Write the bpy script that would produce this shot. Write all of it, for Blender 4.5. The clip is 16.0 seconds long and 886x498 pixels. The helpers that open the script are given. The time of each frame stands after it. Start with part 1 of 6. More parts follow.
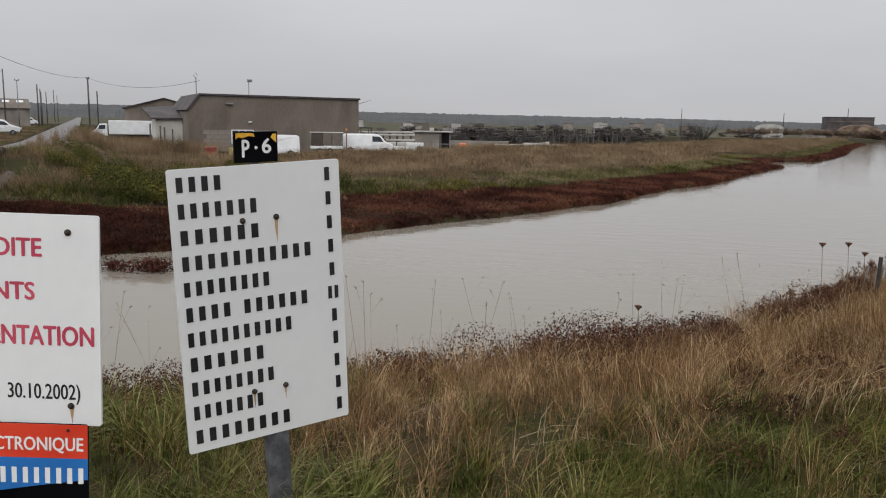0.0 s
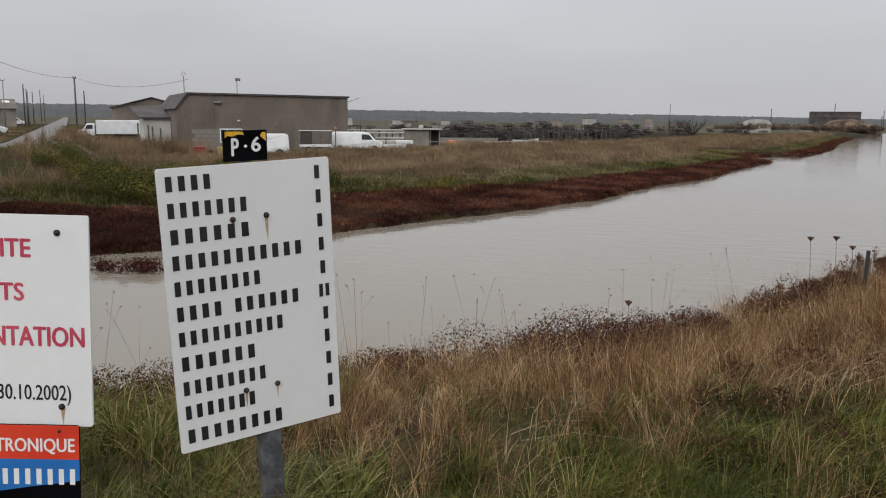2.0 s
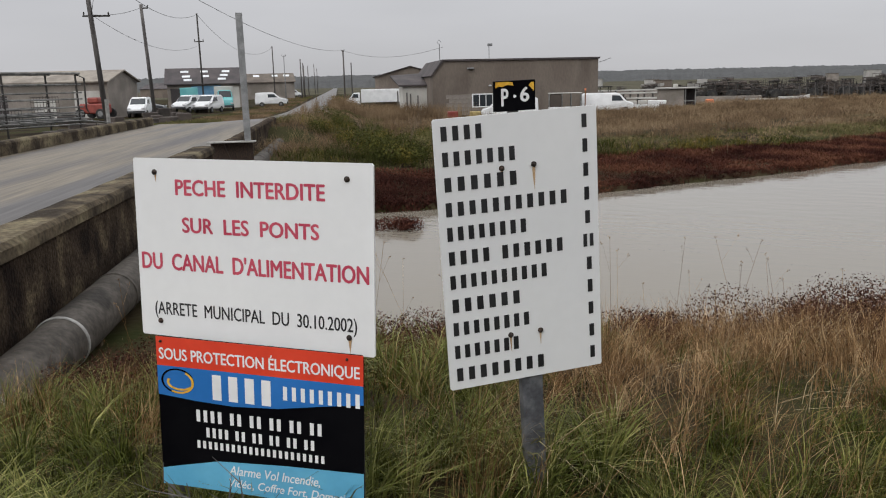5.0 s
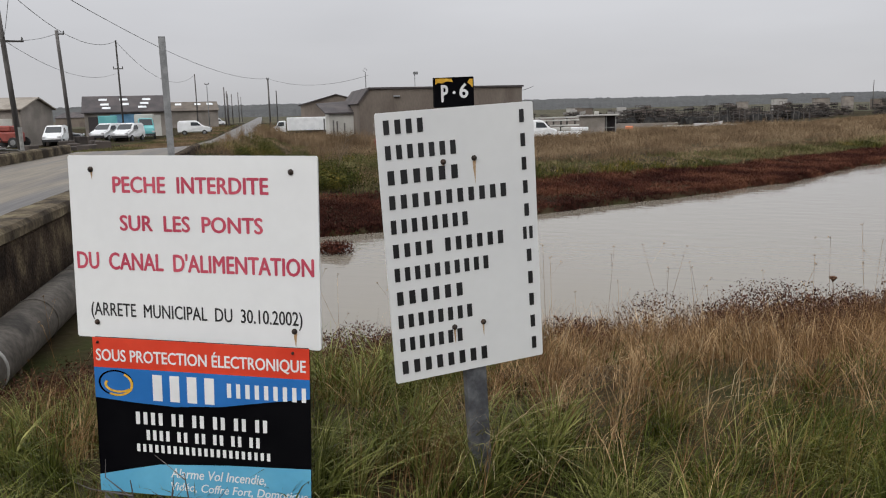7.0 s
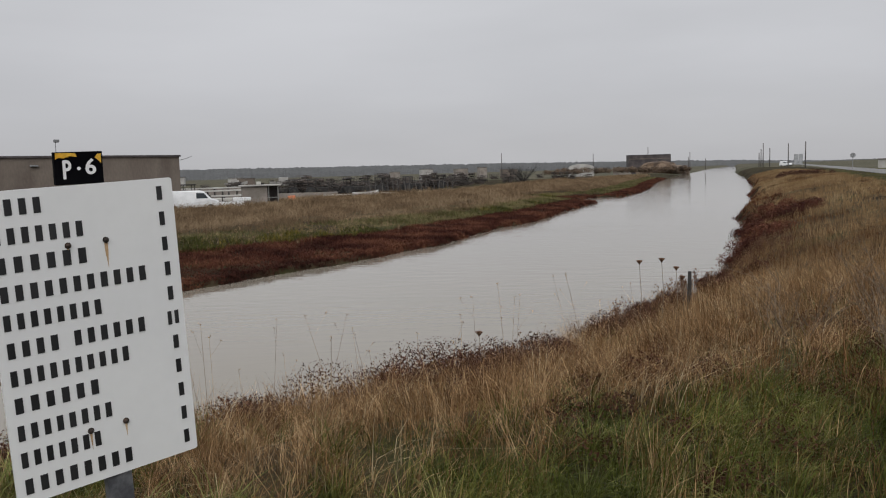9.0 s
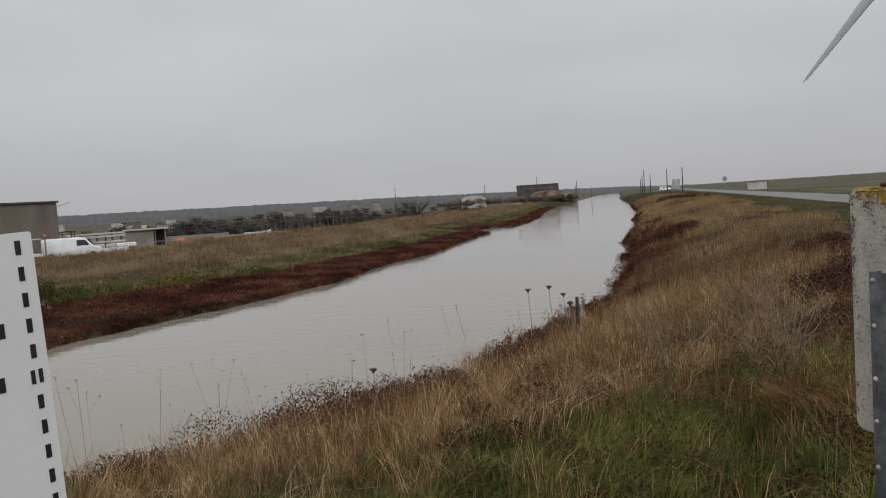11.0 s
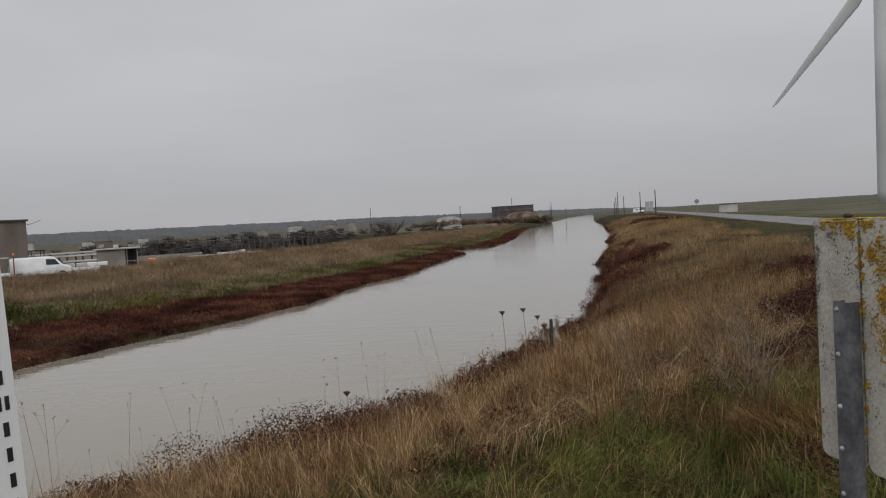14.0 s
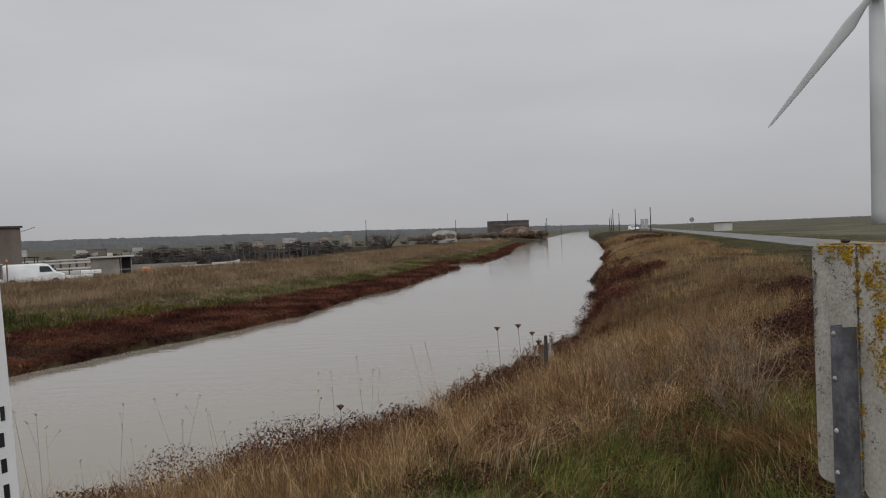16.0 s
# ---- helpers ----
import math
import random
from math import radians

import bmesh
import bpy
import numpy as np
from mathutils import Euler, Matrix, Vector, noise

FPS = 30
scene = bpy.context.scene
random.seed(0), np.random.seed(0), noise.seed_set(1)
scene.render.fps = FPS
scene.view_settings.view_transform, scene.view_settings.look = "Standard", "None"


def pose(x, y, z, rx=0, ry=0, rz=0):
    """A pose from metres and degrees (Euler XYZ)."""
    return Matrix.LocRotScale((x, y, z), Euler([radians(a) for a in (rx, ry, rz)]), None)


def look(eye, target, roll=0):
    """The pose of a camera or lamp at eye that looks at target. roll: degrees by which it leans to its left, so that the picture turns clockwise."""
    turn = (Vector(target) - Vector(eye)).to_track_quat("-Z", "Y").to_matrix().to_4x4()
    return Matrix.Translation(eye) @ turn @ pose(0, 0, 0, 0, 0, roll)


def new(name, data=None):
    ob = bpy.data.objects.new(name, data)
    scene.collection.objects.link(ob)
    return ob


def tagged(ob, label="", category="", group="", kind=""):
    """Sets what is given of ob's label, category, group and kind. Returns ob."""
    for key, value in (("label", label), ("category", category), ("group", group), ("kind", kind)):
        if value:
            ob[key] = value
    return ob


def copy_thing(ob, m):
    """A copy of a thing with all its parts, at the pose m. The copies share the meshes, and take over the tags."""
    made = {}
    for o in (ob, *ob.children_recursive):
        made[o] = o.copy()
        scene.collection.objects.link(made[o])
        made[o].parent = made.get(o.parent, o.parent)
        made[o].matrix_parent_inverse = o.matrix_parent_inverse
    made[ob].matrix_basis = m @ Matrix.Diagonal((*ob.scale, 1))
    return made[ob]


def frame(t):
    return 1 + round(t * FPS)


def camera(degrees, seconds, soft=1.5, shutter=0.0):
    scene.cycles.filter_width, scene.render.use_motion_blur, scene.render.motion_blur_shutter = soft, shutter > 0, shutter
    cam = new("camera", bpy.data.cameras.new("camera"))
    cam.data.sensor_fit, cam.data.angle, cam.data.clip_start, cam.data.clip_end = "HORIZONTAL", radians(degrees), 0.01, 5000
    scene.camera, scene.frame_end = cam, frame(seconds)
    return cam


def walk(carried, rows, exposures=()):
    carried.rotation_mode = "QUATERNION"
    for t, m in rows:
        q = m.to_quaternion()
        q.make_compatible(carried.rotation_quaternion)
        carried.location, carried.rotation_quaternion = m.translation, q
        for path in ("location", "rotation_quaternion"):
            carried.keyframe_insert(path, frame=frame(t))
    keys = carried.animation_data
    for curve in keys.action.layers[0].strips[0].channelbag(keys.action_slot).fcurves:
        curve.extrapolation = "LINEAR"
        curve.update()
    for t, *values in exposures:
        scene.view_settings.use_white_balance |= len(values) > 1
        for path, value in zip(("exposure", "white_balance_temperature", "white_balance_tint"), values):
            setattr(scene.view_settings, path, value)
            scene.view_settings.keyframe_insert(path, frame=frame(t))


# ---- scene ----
cam = camera(58.3, 16.0, soft=1.1)
PATH = [
    (0, (0.312, 0.316, 1.675), (-3.562, 19.683, -1.485), 1),
    (0.5, (0.309, 0.316, 1.673), (-3.565, 19.683, -1.427), 0.9),
    (1, (0.309, 0.312, 1.674), (-3.555, 19.679, -1.466), 0.7),
    (1.5, (0.316, 0.306, 1.673), (-3.578, 19.673, -1.437), 0.6),
    (2, (0.312, 0.311, 1.674), (-3.322, 19.716, -1.546), 0.6),
    (2.5, (0.286, 0.306, 1.674), (-4.310, 19.498, -1.566), -0.1),
    (3, (0.258, 0.288, 1.674), (-7.184, 18.550, -1.646), -1.1),
    (3.5, (0.247, 0.281, 1.668), (-8.901, 17.725, -1.782), -1.1),
    (4, (0.248, 0.281, 1.662), (-9.232, 17.498, -2.068), -1),
    (4.2, (0.251, 0.288, 1.659), (-9.139, 17.514, -2.221), -1),
    (6.3, (0.251, 0.218, 1.538), (-9.009, 17.473, -2.542), -2.2),
    (6.5, (0.244, 0.207, 1.528), (-8.775, 17.630, -2.372), -2.2),
    (7, (0.228, 0.194, 1.508), (-7.546, 18.299, -1.922), -1.5),
    (7.5, (0.228, 0.198, 1.499), (-5.711, 19.030, -1.671), -1.1),
    (8, (0.242, 0.221, 1.502), (-3.413, 19.597, -1.808), -0.7),
    (8.5, (0.252, 0.275, 1.514), (-1.150, 20.025, -1.286), -1.1),
    (9, (0.275, 0.286, 1.529), (0.504, 20.195, -0.411), -1.6),
    (9.5, (0.293, 0.267, 1.543), (1.582, 20.168, 0.033), -2.4),
    (10, (0.307, 0.249, 1.545), (2.036, 20.137, 0.295), -3.5),
    (10.2, (0.319, 0.229, 1.545), (2.358, 20.085, 0.305), -3.5),
    (12.5, (0.367, 0.232, 1.562), (3.674, 19.930, 0.542), -3.5),
    (13, (0.362, 0.224, 1.567), (3.859, 19.900, 0.667), -3),
    (13.5, (0.360, 0.215, 1.571), (3.837, 19.901, 0.861), -3.3),
    (14, (0.360, 0.214, 1.571), (3.857, 19.900, 0.851), -3.3),
    (14.5, (0.354, 0.216, 1.576), (3.921, 19.882, 1.026), -2.9),
    (15, (0.335, 0.202, 1.583), (3.982, 19.867, 1.233), -2.6),
    (15.5, (0.338, 0.205, 1.582), (4.055, 19.850, 1.272), -2.3),
    (16, (0.343, 0.209, 1.585), (3.980, 19.864, 1.205), -2.3),
]
EXPOSURES = ((0, 0.1), (2.0, 0.08), (3.0, 0.04), (4.2, 0.08), (6.5, 0.24), (7.0, 0.2), (7.5, 0.08), (8.5, 0.1), (9.0, 0.0), (10.0, -0.1), (12.5, -0.13), (14.5, -0.22), (16, -0.2))
walk(cam, [(t, look(eye, target, roll)) for t, eye, target, roll in PATH], EXPOSURES)

# ---------- world and light: overcast winter sky ----------
world = bpy.data.worlds.new("overcast_sky")
scene.world = world
world.use_nodes = True
wn, wl = world.node_tree.nodes, world.node_tree.links
wn.clear()
w_out = wn.new("ShaderNodeOutputWorld")
w_bg = wn.new("ShaderNodeBackground")
w_sky = wn.new("ShaderNodeTexSky")
w_sky.sky_type, w_sky.sun_disc = "NISHITA", False
w_sky.sun_elevation, w_sky.sun_rotation = radians(32), radians(200)
w_dim = wn.new("ShaderNodeVectorMath")
w_dim.operation = "SCALE"
w_dim.inputs[3].default_value = 0.08
wl.new(w_sky.outputs[0], w_dim.inputs[0])
w_co = wn.new("ShaderNodeTexCoord")
w_sep = wn.new("ShaderNodeSeparateXYZ")
wl.new(w_co.outputs["Generated"], w_sep.inputs[0])
# cloud deck: grey near the horizon, brighter towards the zenith
w_ramp = wn.new("ShaderNodeValToRGB")
stops = [(0.0, (0.475, 0.475, 0.495)), (0.10, (0.505, 0.508, 0.532)), (0.28, (0.62, 0.628, 0.655)), (0.55, (1.02, 1.03, 1.06)), (1.0, (1.5, 1.51, 1.54))]
w_ramp.color_ramp.elements[0].position, w_ramp.color_ramp.elements[0].color = stops[0][0], (*stops[0][1], 1)
w_ramp.color_ramp.elements[1].position, w_ramp.color_ramp.elements[1].color = stops[-1][0], (*stops[-1][1], 1)
for pos, col in stops[1:-1]:
    w_ramp.color_ramp.elements.new(pos).color = (*col, 1)
wl.new(w_sep.outputs["Z"], w_ramp.inputs[0])
w_map = wn.new("ShaderNodeMapping")
w_map.inputs["Scale"].default_value = (1.0, 1.0, 4.5)
wl.new(w_co.outputs["Generated"], w_map.inputs[0])
w_noise = wn.new("ShaderNodeTexNoise")
w_noise.inputs["Scale"].default_value, w_noise.inputs["Detail"].default_value, w_noise.inputs["Roughness"].default_value = 1.7, 5, 0.45
wl.new(w_map.outputs[0], w_noise.inputs["Vector"])
w_rng = wn.new("ShaderNodeMapRange")
w_rng.inputs[1].default_value, w_rng.inputs[2].default_value, w_rng.inputs[3].default_value, w_rng.inputs[4].default_value = 0.3, 0.7, 0.90, 1.10
wl.new(w_noise.outputs[0], w_rng.inputs[0])
w_mul = wn.new("ShaderNodeVectorMath")
w_mul.operation = "SCALE"
wl.new(w_ramp.outputs[0], w_mul.inputs[0])
wl.new(w_rng.outputs[0], w_mul.inputs[3])
w_mix = wn.new("ShaderNodeMix")
w_mix.data_type = "RGBA"
w_mix.inputs[0].default_value = 0.97
wl.new(w_dim.outputs[0], w_mix.inputs[6])
wl.new(w_mul.outputs[0], w_mix.inputs[7])
wl.new(w_mix.outputs[2], w_bg.inputs[0])
w_bg.inputs[1].default_value = 1.0
wl.new(w_bg.outputs[0], w_out.inputs[0])

sun = new("sun", bpy.data.lights.new("sun", "SUN"))
sun.data.energy, sun.data.angle, sun.data.color = 1.1, radians(40), (1.0, 0.97, 0.93)
sun.matrix_world = look((0, 0, 50), (10, 40, 22))

# ---------- materials ----------


def mat(name, c1, c2, scale=4.0, rough=0.8, bump=0.2, fine=40.0, metal=0.0, c3=None, spread=(0.4, 0.62), island=0.0, spec=0.5, stretch=(1, 1, 1), per_object=0.0, coat=0.0, var=0.18):
    """Two or three tones mixed by coarse and fine noise, with a bump from the fine one."""
    m = bpy.data.materials.new(name)
    m.use_nodes = True
    n, l = m.node_tree.nodes, m.node_tree.links
    b = n["Principled BSDF"]
    b.inputs["Roughness"].default_value, b.inputs["Metallic"].default_value = rough, metal
    b.inputs["Specular IOR Level"].default_value = spec
    b.inputs["Coat Weight"].default_value = coat
    co = n.new("ShaderNodeTexCoord")
    mp = n.new("ShaderNodeMapping")
    mp.inputs["Scale"].default_value = stretch
    l.new(co.outputs["Object"], mp.inputs[0])
    big, small = n.new("ShaderNodeTexNoise"), n.new("ShaderNodeTexNoise")
    for t, s, d in ((big, scale, 6), (small, fine, 4)):
        t.inputs["Scale"].default_value, t.inputs["Detail"].default_value = s, d
        l.new(mp.outputs[0], t.inputs["Vector"])
    r1 = n.new("ShaderNodeMapRange")
    r1.inputs[1].default_value, r1.inputs[2].default_value = spread
    l.new(big.outputs[0], r1.inputs[0])
    fac = r1.outputs[0]
    if island or per_object:
        src = n.new("ShaderNodeNewGeometry").outputs["Random Per Island"] if island else n.new("ShaderNodeObjectInfo").outputs["Random"]
        mx = n.new("ShaderNodeMix")
        mx.inputs[0].default_value = island or per_object
        l.new(fac, mx.inputs[2])
        l.new(src, mx.inputs[3])
        fac = mx.outputs[0]
    ramp = n.new("ShaderNodeValToRGB")
    e = ramp.color_ramp.elements
    e[0].color, e[1].color = (*c1, 1), (*c2, 1)
    if c3:
        e[1].position = 0.55
        e.new(1.0).color = (*c3, 1)
    l.new(fac, ramp.inputs[0])
    hs = n.new("ShaderNodeHueSaturation")
    r2 = n.new("ShaderNodeMapRange")
    r2.inputs[1].default_value, r2.inputs[2].default_value, r2.inputs[3].default_value, r2.inputs[4].default_value = 0.3, 0.7, 1 - var, 1 + var
    l.new(small.outputs[0], r2.inputs[0])
    l.new(r2.outputs[0], hs.inputs["Value"])
    l.new(ramp.outputs[0], hs.inputs["Color"])
    l.new(hs.outputs[0], b.inputs["Base Color"])
    if bump:
        bp = n.new("ShaderNodeBump")
        bp.inputs["Strength"].default_value, bp.inputs["Distance"].default_value = bump, 0.02
        l.new(small.outputs[0], bp.inputs["Height"])
        l.new(bp.outputs[0], b.inputs["Normal"])
    return m


def glass_mat():
    m = bpy.data.materials.new("tinted_glass")
    m.use_nodes = True
    b = m.node_tree.nodes["Principled BSDF"]
    b.inputs["Base Color"].default_value = (0.02, 0.025, 0.03, 1)
    b.inputs["Roughness"].default_value = 0.05
    return m


M = {
    "soil": mat("bank_soil", (0.014, 0.010, 0.006), (0.042, 0.032, 0.018), 0.35, 0.95, 0.8, 9.0, c3=(0.030, 0.034, 0.012), spec=0.04),
    # green-brown winter field, lightened in colour to imitate distant haze
    "field": mat("hazy_winter_field", (0.052, 0.052, 0.036), (0.085, 0.080, 0.056), 0.06, 0.95, 0.2, 1.5, c3=(0.105, 0.092, 0.068), spec=0.03),
    "lush": mat("tussock_green", (0.027, 0.034, 0.006), (0.118, 0.132, 0.028), 2.2, 0.5, 0.0, 14.0, c3=(0.30, 0.275, 0.105), island=0.55, spec=0.12, var=0.35),
    "tan": mat("tan_bank_grass", (0.125, 0.078, 0.038), (0.235, 0.156, 0.080), 0.35, 0.8, 0.0, 6.0, c3=(0.34, 0.245, 0.14), island=0.4, spec=0.04, var=0.3),
    "asphalt": mat("worn_asphalt", (0.10, 0.098, 0.098), (0.17, 0.166, 0.164), 0.5, 0.7, 0.25, 60.0, spec=0.3),
    "deck": mat("wet_concrete_deck", (0.058, 0.051, 0.049), (0.150, 0.124, 0.088), 0.42, 0.5, 0.5, 9.0, c3=(0.070, 0.064, 0.062), stretch=(1.3, 0.05, 1), spread=(0.38, 0.62), var=0.35, spec=0.35),
    "kerb": mat("old_concrete_kerb", (0.030, 0.023, 0.016), (0.095, 0.075, 0.050), 1.3, 0.95, 0.8, 14.0, c3=(0.16, 0.135, 0.085), var=0.4, spec=0.15),
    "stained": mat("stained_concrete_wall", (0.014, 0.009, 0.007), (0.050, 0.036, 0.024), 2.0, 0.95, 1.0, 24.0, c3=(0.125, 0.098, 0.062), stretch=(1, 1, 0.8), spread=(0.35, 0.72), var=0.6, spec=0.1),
    "pipe": mat("grey_pipe", (0.028, 0.024, 0.020), (0.078, 0.068, 0.058), 1.6, 0.7, 0.35, 14.0, c3=(0.05, 0.043, 0.036), var=0.35, spec=0.2),
    "band": mat("pale_band", (0.24, 0.235, 0.22), (0.36, 0.35, 0.33), 6, 0.6, 0.1, 40.0),
    "galv": mat("galvanised_steel", (0.095, 0.098, 0.112), (0.19, 0.194, 0.212), 14, 0.5, 0.1, 70.0, metal=0.45),
    "grey_post": mat("grey_steel", (0.17, 0.175, 0.18), (0.26, 0.265, 0.27), 5, 0.5, 0.08, 40.0, metal=0.2),
    "white_sign": mat("white_sign_enamel", (0.70, 0.705, 0.71), (0.735, 0.74, 0.74), 1.5, 0.35, 0.0, 18.0, var=0.015),
    "red_ink": mat("red_lettering", (0.42, 0.035, 0.075), (0.52, 0.07, 0.11), 6, 0.45, 0.0, 60.0, var=0.06),
    "black_ink": mat("black_lettering", (0.012, 0.012, 0.014), (0.022, 0.022, 0.024), 6, 0.4, 0.0, 60.0, var=0.05),
    "sign_red": mat("sign_red", (0.62, 0.045, 0.02), (0.72, 0.065, 0.03), 4, 0.35, 0.02, 30.0, var=0.03),
    "sign_blue": mat("sign_blue", (0.02, 0.14, 0.42), (0.03, 0.17, 0.50), 4, 0.4, 0.02, 30.0, var=0.03, spec=0.3),
    "sign_light": mat("sign_light_blue", (0.10, 0.36, 0.56), (0.13, 0.42, 0.62), 4, 0.35, 0.02, 30.0, var=0.03),
    "sign_black": mat("sign_black", (0.002, 0.002, 0.003), (0.004, 0.004, 0.005), 4, 0.6, 0.0, 30.0, var=0.05, spec=0.03),
    "white_ink": mat("white_lettering", (0.72, 0.72, 0.72), (0.8, 0.8, 0.8), 4, 0.45, 0.0, 30.0, var=0.03),
    "yellow_ink": mat("yellow_paint", (0.62, 0.33, 0.02), (0.75, 0.45, 0.05), 14, 0.6, 0.1, 60.0),
    "rust": mat("rust", (0.10, 0.04, 0.015), (0.28, 0.12, 0.04), 20, 0.9, 0.3, 80.0),
    "rust_run": mat("rust_run", (0.38, 0.24, 0.12), (0.55, 0.42, 0.28), 12, 0.7, 0.0, 60.0),
    "bolt": mat("rusty_bolt", (0.03, 0.022, 0.018), (0.08, 0.05, 0.035), 30, 0.7, 0.2, 90.0, metal=0.4),
    "wood_pole": mat("weathered_pole", (0.055, 0.05, 0.048), (0.13, 0.12, 0.115), 2, 0.85, 0.4, 20.0, stretch=(1, 1, 0.2)),
    "cable": mat("black_cable", (0.03, 0.03, 0.03), (0.05, 0.05, 0.05), 2, 0.6, 0.0),
    "render": mat("cement_render", (0.112, 0.090, 0.075), (0.162, 0.134, 0.112), 0.25, 0.92, 0.25, 6.0, c3=(0.138, 0.112, 0.093), stretch=(1, 1, 0.4), var=0.1),
    "block": mat("concrete_block", (0.175, 0.155, 0.135), (0.26, 0.23, 0.205), 0.5, 0.92, 0.3, 8.0, var=0.1),
    "pale_wall": mat("pale_render", (0.40, 0.39, 0.36), (0.52, 0.51, 0.48), 0.4, 0.85, 0.1, 8.0, var=0.06),
    "fibro": mat("fibre_cement_roof", (0.095, 0.078, 0.065), (0.155, 0.130, 0.108), 0.4, 0.9, 0.25, 6.0, var=0.12),
    "pale_fibro": mat("pale_fibre_cement", (0.185, 0.160, 0.135), (0.275, 0.245, 0.210), 0.4, 0.9, 0.25, 6.0, c3=(0.23, 0.20, 0.165), var=0.12),
    "bale": mat("yellow_straw", (0.24, 0.18, 0.07), (0.42, 0.33, 0.14), 3, 0.9, 0.5, 30.0),
    "grey_board": mat("grey_board_sheet", (0.26, 0.27, 0.28), (0.33, 0.34, 0.35), 1, 0.7, 0.0, var=0.05),
    "dark_roof": mat("dark_roof_sheet", (0.04, 0.034, 0.036), (0.075, 0.062, 0.062), 0.5, 0.8, 0.2, 6.0),
    "fog_sheet": mat("weathered_pale_sheet", (0.30, 0.29, 0.275), (0.40, 0.39, 0.37), 0.4, 0.8, 0.0, 4.0, var=0.06),
    "skylight": mat("translucent_sheet", (0.55, 0.58, 0.6), (0.7, 0.72, 0.74), 1, 0.4, 0.0, var=0.03),
    "blue_paint": mat("blue_door_paint", (0.08, 0.2, 0.33), (0.13, 0.28, 0.42), 1, 0.5, 0.05),
    "teal_paint": mat("teal_truck_paint", (0.10, 0.36, 0.38), (0.15, 0.44, 0.45), 1, 0.4, 0.02, var=0.04),
    "van_white": mat("white_vehicle_paint", (0.68, 0.69, 0.70), (0.76, 0.77, 0.78), 1.5, 0.3, 0.02, 12.0, coat=0.3, var=0.03),
    "car_dark": mat("dark_vehicle_paint", (0.05, 0.055, 0.065), (0.09, 0.095, 0.105), 1.5, 0.3, 0.02, 12.0, coat=0.4, var=0.05),
    "red_paint": mat("red_machine_paint", (0.18, 0.028, 0.02), (0.26, 0.05, 0.035), 2, 0.5, 0.05),
    "orange": mat("orange_plastic", (0.55, 0.16, 0.07), (0.65, 0.22, 0.1), 2, 0.6, 0.05),
    "tyre": mat("tyre_rubber", (0.015, 0.015, 0.015), (0.03, 0.03, 0.03), 8, 0.8, 0.2),
    "rim": mat("wheel_rim", (0.16, 0.16, 0.165), (0.24, 0.24, 0.245), 8, 0.5, 0.05, metal=0.5),
    "plastic": mat("black_plastic", (0.02, 0.02, 0.022), (0.04, 0.04, 0.042), 6, 0.6, 0.05),
    "lamp_glass": mat("lamp_glass", (0.5, 0.5, 0.52), (0.6, 0.6, 0.62), 6, 0.1, 0.0),
    "dark_steel": mat("tarred_steel", (0.02, 0.018, 0.017), (0.055, 0.05, 0.045), 2, 0.85, 0.2),
    "rack_steel": mat("weathered_tube", (0.12, 0.12, 0.115), (0.24, 0.235, 0.225), 2, 0.7, 0.1),
    "crate": mat("mixed_gear", (0.022, 0.018, 0.017), (0.095, 0.075, 0.063), 1.0, 0.9, 0.2, per_object=0.8),
    "glass": glass_mat(),
    "plate": mat("lichened_plate", (0.30, 0.28, 0.245), (0.40, 0.375, 0.335), 4, 0.85, 0.25, 70.0, c3=(0.34, 0.315, 0.27), var=0.16),
    "lichen": mat("yellow_lichen", (0.24, 0.135, 0.008), (0.42, 0.26, 0.02), 30, 0.95, 0.8, 90.0),
    "grey_lichen": mat("dark_lichen", (0.055, 0.05, 0.04), (0.13, 0.12, 0.10), 40, 0.95, 0.8, 120.0),
    "tower": mat("turbine_grey", (0.36, 0.37, 0.375), (0.40, 0.41, 0.415), 0.1, 0.8, 0.0, var=0.015, spec=0.2),
    "heap": mat("brown_earth", (0.05, 0.033, 0.022), (0.12, 0.08, 0.052), 0.3, 0.95, 0.4, 3.0, c3=(0.16, 0.115, 0.08)),
    "trestle": mat("rusty_trestle_bar", (0.030, 0.025, 0.023), (0.085, 0.068, 0.058), 1.0, 0.85, 0.2, per_object=0.6),
    "pale_blade": mat("bleached_grass", (0.26, 0.19, 0.11), (0.44, 0.34, 0.21), 3.0, 0.7, 0.0, 12.0, c3=(0.55, 0.45, 0.30), island=0.4, spec=0.06),
    "lane": mat("wet_lane", (0.070, 0.066, 0.064), (0.120, 0.112, 0.107), 0.5, 0.5, 0.3, 40.0, c3=(0.092, 0.086, 0.082), spec=0.4),
    "sand": mat("sand_heap", (0.11, 0.082, 0.06), (0.18, 0.135, 0.10), 0.3, 0.95, 0.3, 3.0),
    # pale grey crowns: the haze of distance is put into this base colour
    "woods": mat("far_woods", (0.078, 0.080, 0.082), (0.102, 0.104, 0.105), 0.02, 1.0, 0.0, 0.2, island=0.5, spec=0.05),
    "green": mat("lush_grass", (0.013, 0.017, 0.002), (0.062, 0.074, 0.012), 1.6, 0.55, 0.0, 14.0, c3=(0.19, 0.155, 0.05), island=0.55, spec=0.08, var=0.4),
    "straw": mat("dry_grass", (0.030, 0.015, 0.006), (0.165, 0.094, 0.040), 4.0, 0.7, 0.0, 12.0, c3=(0.50, 0.35, 0.20), island=0.6, spec=0.06, var=0.4),
    "rusty": mat("russet_grass", (0.028, 0.012, 0.006), (0.112, 0.052, 0.021), 3.0, 0.75, 0.0, 12.0, c3=(0.28, 0.17, 0.08), island=0.5, spec=0.05, var=0.35),
